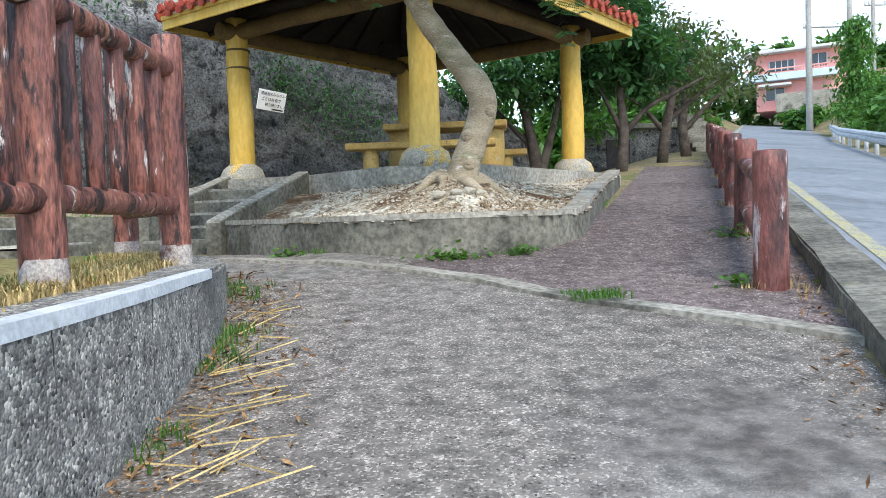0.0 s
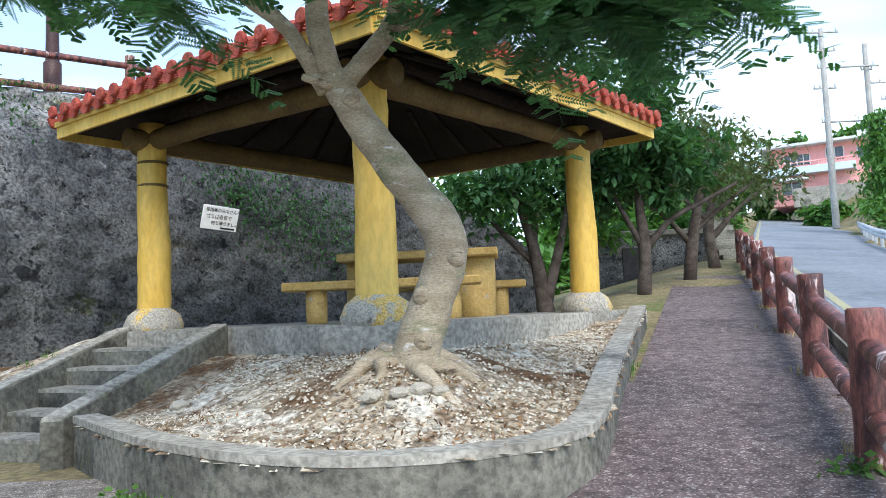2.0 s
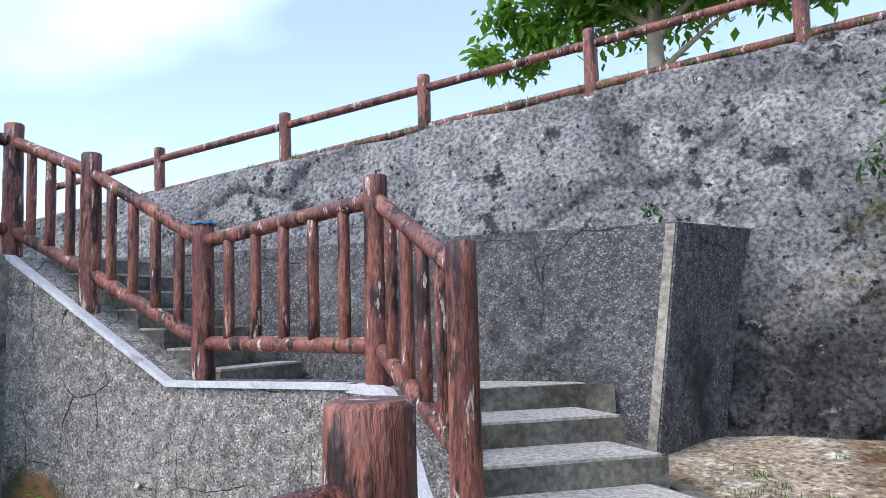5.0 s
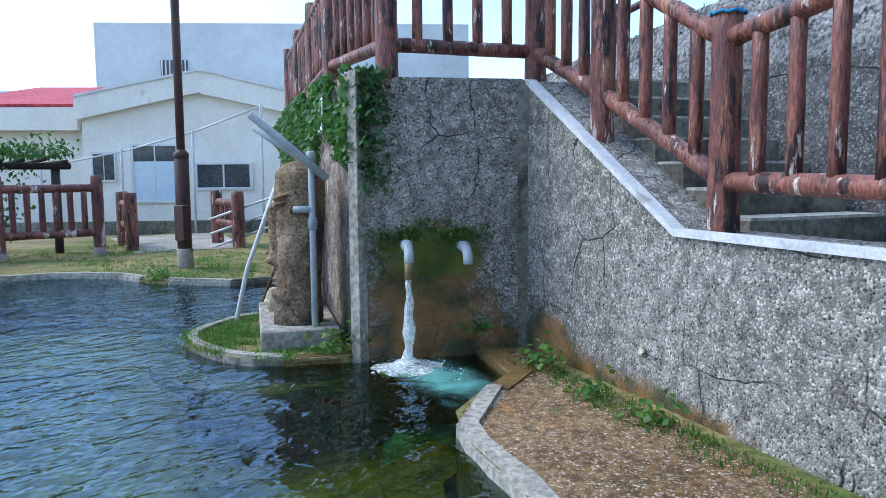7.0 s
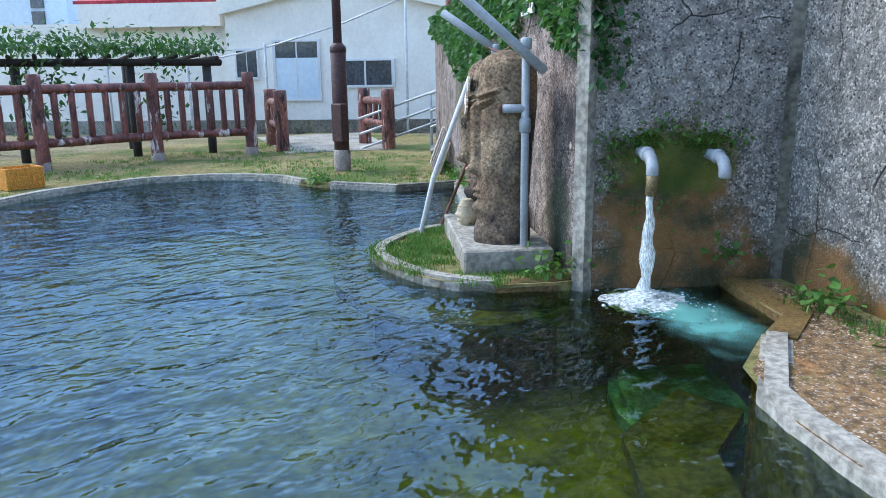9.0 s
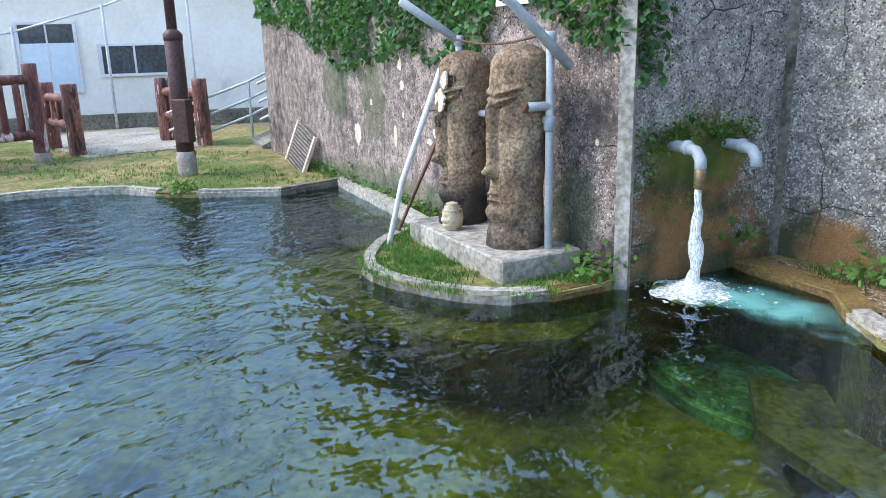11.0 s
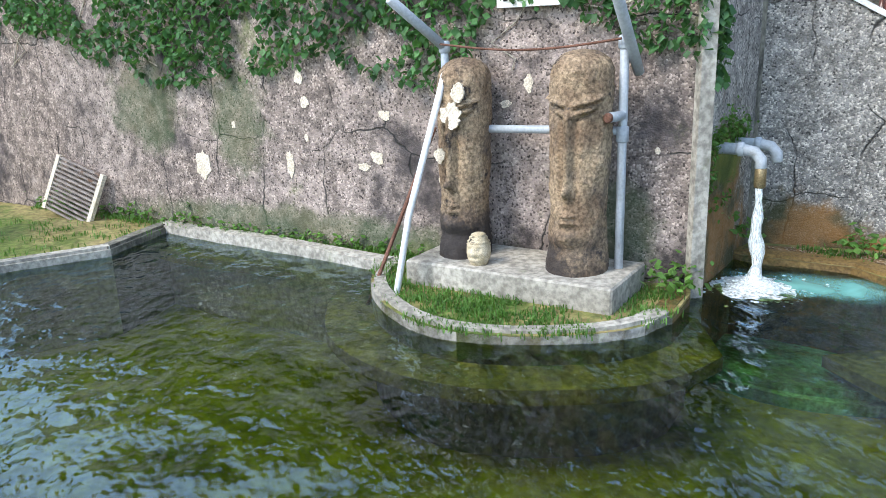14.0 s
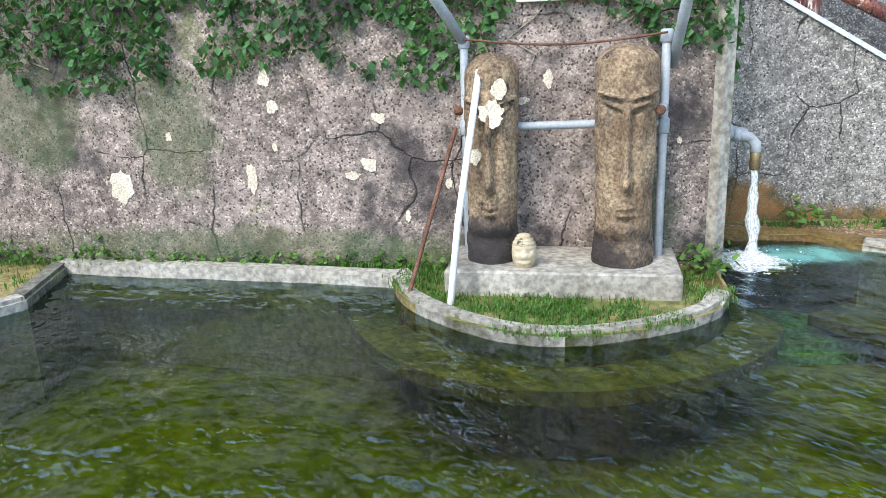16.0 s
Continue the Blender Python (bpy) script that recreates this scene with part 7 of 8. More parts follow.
# ---------------------------------------------------------------- plants on and round the pond walls
ri = np.random.RandomState(21)
spots = []
IVY_XA = [0.0, 2.0, 2.4, 3.2, 3.8, 4.4, 4.8, 5.3, 5.9, 6.2, 6.5, 6.65, 7.1, 7.45, 7.9]
IVY_Z = [3.2, 3.0, 2.8, 2.55, 2.55, 2.62, 2.6, 2.78, 2.55, 2.48, 2.8, 3.05, 3.05, 2.78, 2.72]
while len(spots) < 5200:
    xa, z = ri.rand() * 8.0, 2.3 + 1.2 * ri.rand()
    edge_z = float(np.interp(xa, IVY_XA, IVY_Z)) + 0.10 * noise.noise(Vector((xa * 4, 0, 3))) + 0.06 * noise.noise(Vector((xa * 11, 0, 3)))
    if z > edge_z and noise.noise(Vector((xa * 2.2, z * 2.2, 8))) > (-0.10 if z < 2.95 else -0.22):
        p, nn = on_wall_c(xa, min(z, 3.46))
        spots.append(p + nn * (0.02 + 0.07 * ri.rand()))
for k in range(500):
    z = 2.5 + 0.95 * ri.rand()
    if ri.rand() < (z - 2.3) / 1.1:
        spots.append(Vector((PC[0], PC[1], z)) + bdir * abs(ri.normal(0, 0.13)) + bnor * (0.03 + 0.05 * ri.rand()))
leaves("wall_ivy", spots, 0.06, M_IVY, None, "dark green ivy hanging over the pond wall", "round", 0.7, 5, "ivy", "stuff")
stems = thing("ivy_stems", on_wall_c(4, 3.3)[0], "thin bare pale ivy stems on the wall", "stems")
for k in range(12):
    xa = 1.5 + 6.0 * ri.rand()
    pts = []
    z = 3.35
    for j in range(7):
        p, nn = on_wall_c(min(max(xa, 0.1), 7.9), z)
        pts.append(p + nn * 0.015)
        xa += ri.normal(0, 0.14)
        z -= 0.04 + 0.12 * ri.rand()
    bar("stem", pts, 0.006, M_BARK_PALE, stems, 5)


def tufts(name, spots, material, label, category, blades=9, h=0.10, seed=1):
    """Grass or straw: thin bent blades round each spot, in one mesh."""
    rnd = np.random.RandomState(seed)
    V, F = [], []
    for s in spots:
        for k in range(blades):
            a = rnd.rand() * 6.283
            d = np.array([math.cos(a), math.sin(a), 0])
            sd = np.array([-d[1], d[0], 0]) * 0.004
            hh = h * rnd.uniform(0.5, 1.3)
            b = np.array([s[0] + rnd.normal(0, 0.035), s[1] + rnd.normal(0, 0.035), s[2]])
            lean = rnd.uniform(0.1, 0.8)
            m1 = b + d * hh * lean * 0.4 + np.array([0, 0, hh * 0.6])
            m2 = b + d * hh * lean * 1.1 + np.array([0, 0, hh * (1.0 - 0.3 * lean)])
            n0 = len(V)
            V += [b - sd, b + sd, m1 + sd * 0.8, m1 - sd * 0.8, m2]
            F += [(n0, n0 + 1, n0 + 2, n0 + 3), (n0 + 3, n0 + 2, n0 + 4)]
    return solid(name, [tuple(p) for p in V], F, material, None, label, category=category, kind="stuff")


gp = np.random.RandomState(31)
spots = []
while len(spots) < 700:
    x, y = -8.6 + 2.0 * gp.rand(), 0.6 + 1.9 * gp.rand()
    if inside(x, y, semi + [(-7.15, 2.42), (-8.1, 1.5), (-8.9, 0.62)]):
        q = slab_m.inverted() @ (Vector((x, y, 0)) - F1)
        if not (-0.02 < q.x < 1.45 and -0.02 < q.y < 0.64) and noise.noise(Vector((x * 4.5, y * 4.5, 3))) > -0.12:
            spots.append((x, y, 1.26))
tufts("platform_grass", spots, M_WEED, "short bright grass on the statue platform", "grass", 7, 0.042, 2)
spots = []
for k in range(420):
    p, nn = on_wall_c(1.2 + 5.6 * gp.rand(), 1.26)
    spots.append(p + nn * (0.01 + min(abs(gp.normal(0, 0.03)), 0.05)))
tufts("wall_foot_grass", spots, M_WEED, "weeds along the foot of the pond wall", "weeds", 6, 0.055, 3)
leaves("wall_foot_weeds", [p + Zv(0.02 + 0.10 * gp.rand()) for p in spots[:260] for _ in range(2)], 0.045, M_WEED, None, "small leafy weeds at the wall foot", "round", 0.2, 4, "weeds", "stuff")
for i, (c, r, n) in enumerate((((-7.20, 2.34, 1.33), 0.16, 90), ((-7.85, 3.22, 1.42), 0.12, 60), ((-7.5, 3.95, 1.33), 0.14, 60), ((-7.0, 4.45, 1.27), 0.12, 60), ((-6.75, 4.9, 1.27), 0.12, 60), ((-10.9, -1.15, 1.33), 0.22, 160), ((-9.45, -2.48, 1.27), 0.17, 150), ((-11.6, -2.0, 1.34), 0.22, 160), ((-10.3, -0.68, 1.33), 0.16, 120))):
    sp_ = [(c[0] + gp.normal(0, r * 0.6), c[1] + gp.normal(0, r * 0.6), c[2] + abs(gp.normal(0, 0.07))) for _ in range(n)]
    leaves("leafy_weed", sp_, 0.055, M_WEED, None, "bright green leafy weed by the pond", "round", 0.2, 40 + i, "weed", "stuff")
spots = []
for k in range(260):
    t = gp.rand()
    x, y = pt(-8.42 + abs(gp.normal(0, 0.12)), -1.9 + 3.2 * t)
    spots.append((x, y, 1.262))
tufts("bank_weeds", spots, M_WEED, "small weeds on the gravel bank", "weeds", 6, 0.035, 6)
spots = []
while len(spots) < 1300:
    x, y = -12.5 + 7.5 * gp.rand(), -7.5 + 6.5 * gp.rand()
    if not inside(x, y, pond_line) and y - x < 9.4 and noise.noise(Vector((x * 0.9, y * 0.9, 0))) > -0.1:
        spots.append((x, y, 1.25))
tufts("bank_grass", spots, M_WEED, "short mossy grass on the far bank", "grass", 6, 0.045, 7)

# grass, straw and weeds along the fence wall and path
spots = []
for k in range(700):
    y = 1.0 + 4.7 * gp.rand()
    spots.append((wall_x(y) - 0.30 - 0.5 * gp.rand(), y, 1.255))
tufts("fence_straw", spots, M_STRAW, "dry yellow grass under the fence", "grass", 9, 0.07, 8)
tufts("fence_grass", [(s[0] - 0.1, s[1], s[2]) for s in spots[:220]], M_WEED, "sparse green grass under the fence", "grass", 6, 0.06, 9)
spots = []
for k in range(260):
    y = -0.5 + 6.0 * gp.rand()
    x = wall_x(y) + abs(gp.normal(0.0, 0.09)) + 0.01
    spots.append((x, y, path_z(x, y)))
tufts("wall_foot_weed_strip", [s for s in spots if noise.noise(Vector((0, s[1] * 1.5, 0))) > -0.05], M_WEED, "green weeds at the foot of the low wall", "weeds", 7, 0.055, 10)
leaves("path_litter", [(wall_x(y) + abs(gp.normal(0, 0.22)) + 0.02, y, path_z(wall_x(y), y) + 0.012) for y in (-0.5 + 6.2 * gp.rand(1500))], 0.055, M_LITTER, None, "dry brown leaves and straw at the wall foot", "narrow", 0.0, 12, "leaf litter", "stuff")
spots = []
for k in range(150):
    p = pl[int(gp.rand() * len(pl) * 0.75)]
    spots.append((p.x - 0.03 + gp.normal(0, 0.03), p.y - abs(gp.normal(0.05, 0.05)), path_z(p.x, p.y)))
tufts("planter_foot_weeds", [s for s in spots if noise.noise(Vector((s[0] * 2.2, 0, 4))) > 0.1], M_WEED, "green weeds at the planter's foot", "weeds", 9, 0.06, 13)
for i, (x, y, r, n) in enumerate(((0.05, 5.93, 0.12, 130), (0.62, 6.02, 0.06, 50), (-1.35, 6.75, 0.10, 60), (2.52, 6.6, 0.09, 60), (1.8, 4.62, 0.07, 40))):
    leaves("leafy_weed", [(x + gp.normal(0, r), y + gp.normal(0, r * 0.5), path_z(x, y) + 0.01 + abs(gp.normal(0, 0.035))) for _ in range(n)], 0.05, M_WEED, None, "small green weed growing from the path's edge", "round", 0.1, 60 + i, "weed", "stuff")
V, F = [], []
for k in range(60):
    y0, an = 0.4 + 4.2 * gp.rand(), gp.normal(0.5, 0.8)
    x0, ln = wall_x(y0) + 0.04 + abs(gp.normal(0, 0.14)), 0.12 + 0.24 * gp.rand()
    x1, y1 = x0 + math.cos(an) * ln, y0 + math.sin(an) * ln
    sx, sy = -math.sin(an) * 0.003, math.cos(an) * 0.003
    n0 = len(V)
    za, zb = path_z(x0, y0) + 0.012, path_z(x1, y1) + 0.016 + 0.03 * gp.rand()
    V += [(x0 - sx, y0 - sy, za), (x0 + sx, y0 + sy, za), (x1 + sx, y1 + sy, zb), (x1 - sx, y1 - sy, zb), (x0, y0, za + 0.005), (x1, y1, zb + 0.005)]
    F += [(n0, n0 + 1, n0 + 2, n0 + 3), (n0, n0 + 4, n0 + 5, n0 + 3), (n0 + 1, n0 + 4, n0 + 5, n0 + 2)]
solid("long_straw", V, F, M_STRAW, None, "long dry straw lying at the wall foot", category="straw", kind="stuff")
# straw in the concrete strip and round the posts
tufts("strip_straw", [(0.75 + 0.28 * gp.rand(), 4.62 - 0.35 * gp.rand(), path_z(0.9, 4.5) + 0.01) for _ in range(40)], M_WEED, "grass in the joint of the path", "grass", 8, 0.045, 14)
spots = []
for (x, y) in RP[:7]:
    for k in range(26):
        a, b = x + gp.normal(0.05, 0.13), y + gp.normal(0, 0.16)
        spots.append((a, b, path_z(a, b)))
tufts("post_foot_straw", spots, M_STRAW, "dry grass round the roadside posts", "grass", 7, 0.06, 15)
spots = [(kerb_x(y) - 0.08 - abs(gp.normal(0, 0.1)), y, path_z(kerb_x(y) - 0.1, y) + 0.012) for y in 1.5 + 16 * gp.rand(700)]
leaves("kerb_litter", spots, 0.05, M_LITTER, None, "dry leaves along the kerb", "narrow", 0.0, 16, "leaf litter", "stuff")

# planter: stones, litter
def pebble_mesh(seed, mt):
    bm = bmesh.new()
    bmesh.ops.create_icosphere(bm, subdivisions=2, radius=1)
    rnd = Vector((seed * 3.1, seed, 0))
    for v_ in bm.verts:
        v_.co *= 1 + 0.35 * noise.noise(v_.co * 1.3 + rnd)
        v_.co.z *= 0.65
    me = bpy.data.meshes.new("stone")
    bm.to_mesh(me)
    bm.free()
    me.materials.append(mt)
    return me
M_PALESTONE = mat("pale_coral_stone", (0.55, 0.50, 0.40), (0.68, 0.63, 0.53), 6, 0.95, [((0.3, 0.25, 0.17), 5, 0.58, 0.7)], [(N, 14, 0.7)])
stone_meshes = [pebble_mesh(i, M_PALESTONE) for i in range(5)]
SOIL_IN = [(p.x, p.y) for p in pl[2:-6]] + [(1.9, 10.6), (0.3, 8.7), (-1.3, 9.2)]
cnt = 0
while cnt < 150:
    x, y = -2.2 + 4.6 * gp.rand(), 6.1 + 5 * gp.rand()
    if inside(x, y, SOIL_IN) and inside(x + 0.1, y - 0.17, SOIL_IN) and inside(x - 0.12, y, SOIL_IN) and math.hypot(x - 0.16, y - 7.4) > 0.35:
        s = 0.012 + 0.026 * gp.rand() ** 2.2
        ob = new("stone", stone_meshes[cnt % 5])
        ob.matrix_world = Matrix.Translation((x, y, soil_z(x, y) + s * 0.25)) @ pose(0, 0, 0, 0, 0, gp.rand() * 360) @ Matrix.Diagonal((s * 1.2, s, s, 1))
        tagged(ob, "pale coral stone lying on the planter soil", "stone", "stones in the planter")
        cnt += 1
for (x, y, s) in ((-0.02, 6.95, 0.075), (0.25, 6.98, 0.07), (0.36, 7.03, 0.06), (0.13, 6.9, 0.06), (-1.55, 8.1, 0.07), (-1.75, 7.62, 0.05), (-0.9, 6.75, 0.05)):
    ob = new("stone", stone_meshes[int(s * 1000) % 5])
    ob.matrix_world = Matrix.Translation((x, y, soil_z(x, y) + s * 0.35)) @ pose(0, 0, 0, 0, 0, s * 3000) @ Matrix.Diagonal((s, s * 0.8, s * 0.8, 1))
    tagged(ob, "pale coral stone lying on the planter soil", "stone", "stones in the planter")
spots = []
while len(spots) < 3800:
    x, y = -2.3 + 4.9 * gp.rand(), 6.0 + 5.6 * gp.rand()
    if inside(x, y, SOIL_IN) and noise.noise(Vector((x * 1.1, y * 1.1, 2))) + 0.5 * math.exp(-((x - 0.4) ** 2 + (y - 7.2) ** 2)) > gp.rand() * 0.5 - 0.15:
        spots.append((x, y, soil_z(x, y) + 0.012))
leaves("planter_litter", spots, 0.045, M_LITTER, None, "brown fallen leaves on the planter soil", "narrow", 0.0, 17, "leaf litter", "stuff")
V, F = [], []
k = 0
while k < 5200:
    x, y = -2.3 + 4.9 * gp.rand(), 6.0 + 5.6 * gp.rand()
    if not inside(x, y, SOIL_IN):
        continue
    s = 0.006 + 0.014 * gp.rand() ** 2
    c = np.array([x, y, soil_z(x, y) + s * 0.2])
    a = gp.rand() * 6.28
    e1, e2 = np.array([math.cos(a), math.sin(a), 0]) * s, np.array([-math.sin(a), math.cos(a), 0]) * s * 0.8
    n0 = len(V)
    V += [tuple(c + e1), tuple(c + e2), tuple(c - e1), tuple(c - e2), tuple(c + np.array([0, 0, s * 0.9]))]
    F += [(n0, n0 + 1, n0 + 4), (n0 + 1, n0 + 2, n0 + 4), (n0 + 2, n0 + 3, n0 + 4), (n0 + 3, n0, n0 + 4)]
    k += 1
solid("planter_gravel", V, F, M_PALESTONE, None, "loose pale gravel on the planter soil", category="gravel", kind="stuff")

# retaining wall plants
spots = []
for (s, z, r, n) in ((4.6, 3.9, 0.28, 260), (4.9, 4.7, 0.35, 200), (5.6, 4.95, 0.35, 160), (5.1, 4.2, 0.2, 90), (2.6, 3.65, 0.07, 40), (9.6, 4.3, 0.6, 600), (10.6, 3.9, 0.8, 900), (11.8, 3.6, 0.8, 800), (0.6, 3.2, 0.08, 30), (6.3, 5.15, 0.4, 160)):
    for k in range(n):
        ds, dz = gp.normal(0, r * 0.6), gp.normal(0, r * 0.6)
        off = -10.80 - 0.31 * (z + dz - 2.0) + 0.08 + 0.1 * gp.rand()
        spots.append((*pt(off, s + ds), z + dz))
leaves("wall_plants", spots, 0.075, M_LEAF_BROAD, None, "green plants rooted in the stone wall", "broad", 0.5, 18, "plants", "stuff")
spots = []
for k in range(220):
    s = -6 + 15 * gp.rand()
    spots.append((*pt(-11.75 - 0.2 * gp.rand(), s), terrace_top(s) + 0.01))
tufts("terrace_grass", spots, M_WEED, "grass along the top of the stone wall", "grass", 6, 0.05, 19)
spots = []
for k in range(320):
    x, y = -6.4 + 3.2 * gp.rand(), 8.3 + 2.5 * gp.rand()
    if inside(x, y, LEDGE) and noise.noise(Vector((x * 1.6, y * 1.6, 9))) > 0.0:
        spots.append((x, y, ledge_z(x, y)))
tufts("ledge_moss_grass", spots, M_WEED, "low mossy grass on the soil ledge", "grass", 8, 0.04, 20)

# ---------------------------------------------------------------- trees
def crown_spots(blobs, n, rnd, shell=0.55):
    out = []
    tot = sum(b[3] * b[4] * b[5] for b in blobs)
    for (cx, cy, cz, rx, ry, rz) in blobs:
        m = max(12, int(n * rx * ry * rz / tot))
        # small clumps within each blob
        for c in range(max(3, m // 45)):
            d = rnd.normal(size=3)
            d /= np.linalg.norm(d)
            r = shell + (1 - shell) * rnd.rand()
            cc = np.array([cx + d[0] * rx * r, cy + d[1] * ry * r, cz + d[2] * rz * r])
            for k in range(45):
                out.append(cc + rnd.normal(size=3) * 0.13 * min(rx, 2.0))
    return out


def tree_at(name, base, blobs, limbs_, trunk_r, leaf, bark, n, size, label, seed, shape="broad"):
    rnd = np.random.RandomState(seed)
    th = thing(name, base, label, "tree")
    b = Vector(base)
    first = True
    for pts, r in limbs_:
        q = smooth_line([b + Vector(p) for p in pts], 0.3)
        v_, f_ = tube(q, np.linspace(r, r * 0.35, len(q)), 9, 0.15, seed)
        solid("trunk" if first else "limb", v_, f_, bark, th, "", True)
        first = False
    sp_ = crown_spots([(b.x + x, b.y + y, b.z + z, rx, ry, rz) for (x, y, z, rx, ry, rz) in blobs], n, rnd)
    leaves("crown", sp_, size, leaf, th, "", shape, 0.4, seed)
    return th


def gz(x, y):
    return (*(x, y), ground_z(x, y) - 0.05)
tree_at("terrace_tree", (*pt(-15.0, 2.15), 5.0), [(0, 0, 3.2, 1.9, 1.9, 1.2), (-1.3, -0.9, 2.6, 1.1, 1.1, 0.8), (1.3, 1.2, 2.5, 1.0, 1.0, 0.75), (0.3, 0.2, 4.2, 1.4, 1.4, 0.8), (-1.6, -1.6, 1.95, 0.8, 0.8, 0.5), (1.6, 1.7, 1.9, 0.6, 0.6, 0.45)],
        [([(0, 0, 0), (0.03, 0, 1.2), (-0.05, 0.05, 2.2), (0, 0, 3.6)], 0.16), ([(0, 0, 1.5), (0.5, 0.5, 2.1), (1.2, 1.1, 2.6)], 0.06), ([(0, 0, 1.7), (-0.6, -0.5, 2.3), (-1.4, -1.0, 2.7)], 0.07), ([(0.02, 0, 1.0), (0.4, 0.5, 1.5), (0.9, 1.0, 1.9)], 0.05)],
        0.16, M_LEAF_BRIGHT, M_BARK_PALE, 15000, 0.20, "leafy bright green tree on the terrace", 3)
tree_at("garden_tree", gz(2.1, 16.2), [(0.2, 0, 2.6, 1.5, 1.3, 0.8), (-0.9, 0.3, 2.3, 1.0, 1.0, 0.7), (0.9, -0.3, 3.1, 1.2, 1.0, 0.8), (1.4, -0.4, 2.2, 0.9, 0.8, 0.6)],
        [([(0, 0, 0), (-0.1, 0, 0.8), (-0.25, 0, 1.6), (-0.5, 0.1, 2.4)], 0.17), ([(0, 0, 0.3), (0.25, -0.1, 1.2), (0.5, -0.1, 2.2)], 0.12), ([(-0.1, 0, 0.9), (-0.8, 0.2, 1.7), (-1.2, 0.3, 2.2)], 0.07)],
        0.17, M_LEAF_BROAD, M_BARK_DARK, 6500, 0.18, "dark-trunked tree with broad drooping leaves", 5)
tree_at("garden_tree", gz(3.7, 15.6), [(0, 0, 2.7, 1.2, 1.1, 0.9), (-0.3, 0, 3.6, 1.0, 1.0, 0.9), (0.8, 0.2, 2.4, 0.9, 0.9, 0.7), (0.3, 0.3, 4.3, 0.7, 0.7, 0.6)],
        [([(0, 0, 0), (0.05, 0, 0.9), (0, 0, 1.8), (0.1, 0, 3.2)], 0.13), ([(0, 0, 0.7), (0.5, 0, 1.3), (1.1, 0.1, 1.6), (1.7, 0, 1.9)], 0.07), ([(0, 0, 0.9), (-0.4, 0, 1.7), (-0.7, 0.1, 2.4)], 0.06)],
        0.13, M_LEAF_BROAD, M_BARK_DARK, 6500, 0.18, "dense dark green broad-leaved tree", 6)
tree_at("garden_tree", gz(5.1, 17.6), [(0, 0, 2.4, 1.5, 1.3, 0.8), (1.0, -0.2, 2.2, 1.0, 1.0, 0.7), (-0.6, 0.2, 3.2, 1.1, 1.1, 0.7)],
        [([(0, 0, 0), (0.1, 0, 0.8), (0.3, 0, 1.7), (0.6, 0, 2.8)], 0.14), ([(0.1, 0, 0.7), (-0.5, 0, 1.4), (-1.2, 0, 1.8)], 0.07), ([(0.15, 0, 1.0), (0.9, 0, 1.6), (1.6, -0.1, 2.1)], 0.06)],
        0.14, M_LEAF_DULL, M_BARK_DARK, 2000, 0.14, "sparse olive tree with dark spreading branches", 7)
tree_at("garden_tree", gz(6.6, 20.5), [(0, 0, 2.6, 1.8, 1.5, 1.0), (0.9, -0.2, 2.0, 1.2, 1.0, 0.8), (-0.8, 0.2, 3.3, 1.2, 1.1, 0.8)],
        [([(0, 0, 0), (-0.1, 0, 1.0), (0.1, 0, 2.0), (0.2, 0, 3.2)], 0.15), ([(0, 0, 0.8), (0.7, 0, 1.5), (1.4, 0, 2.0)], 0.08), ([(0, 0, 1.1), (-0.8, 0, 1.9), (-1.3, 0, 2.6)], 0.07)],
        0.15, M_LEAF_DULL, M_BARK_DARK, 2300, 0.16, "sparse olive tree with dark spreading branches", 8)
tree_at("garden_tree", gz(8.0, 25.5), [(0, 0, 2.6, 1.8, 1.5, 1.2), (-1.6, 0.5, 3.2, 1.6, 1.5, 1.2), (1.2, -0.2, 1.6, 1.2, 1.0, 0.8)],
        [([(0, 0, 0), (-0.1, 0, 1.4), (0.1, 0, 2.6)], 0.15)], 0.15, M_LEAF_DULL, M_BARK_DARK, 2200, 0.2, "dull olive tree on the bank", 9)
tree_at("garden_tree", gz(2.6, 22.0), [(0, 0, 3.4, 2.4, 2.0, 1.3), (-1.6, 0, 2.8, 1.5, 1.5, 1.2), (1.8, 0.3, 2.6, 1.5, 1.3, 1.0)],
        [([(0, 0, 0), (-0.1, 0, 1.4), (0.1, 0, 2.9)], 0.2)], 0.2, M_LEAF_FAR, M_BARK_DARK, 3600, 0.26, "dense green tree behind the garden", 10)
# stone outcrop and hut at the far end of the garden
hut = thing("stone_hut", gz(5.2, 23.0), "small grey stone hut with a dark doorway", "hut")
hz = ground_z(5.2, 23.0)
box("wall", (4.2, 23.0, hz - 0.2), (7.4, 25.0, hz + 1.15), M_STONE, hut, None, 0.02)
# no opening here: a black box paints the dark inside the doorway
box("doorway", (5.0, 22.95, hz), (5.7, 23.05, hz + 0.85), M_BLACK, hut, None, 0.0, "doorway as a flat black panel, its dark inside painted")
box("roof", (4.0, 22.8, hz + 1.15), (7.6, 25.2, hz + 1.3), M_CONC_DARK, hut, None, 0.02)
gst = thing("garden_stairs", gz(8.3, 24.0), "narrow grey stairs up the bank", "stairs", kind="structure")
for k in range(9):
    z0 = ground_z(8.2, 23.2)
    box("step", (7.75, 23.2 + 0.3 * k, z0 - 0.2), (8.75, 23.5 + 0.3 * k, z0 + 0.16 * (k + 1)), M_CONC_DARK, gst, None, 0.01)

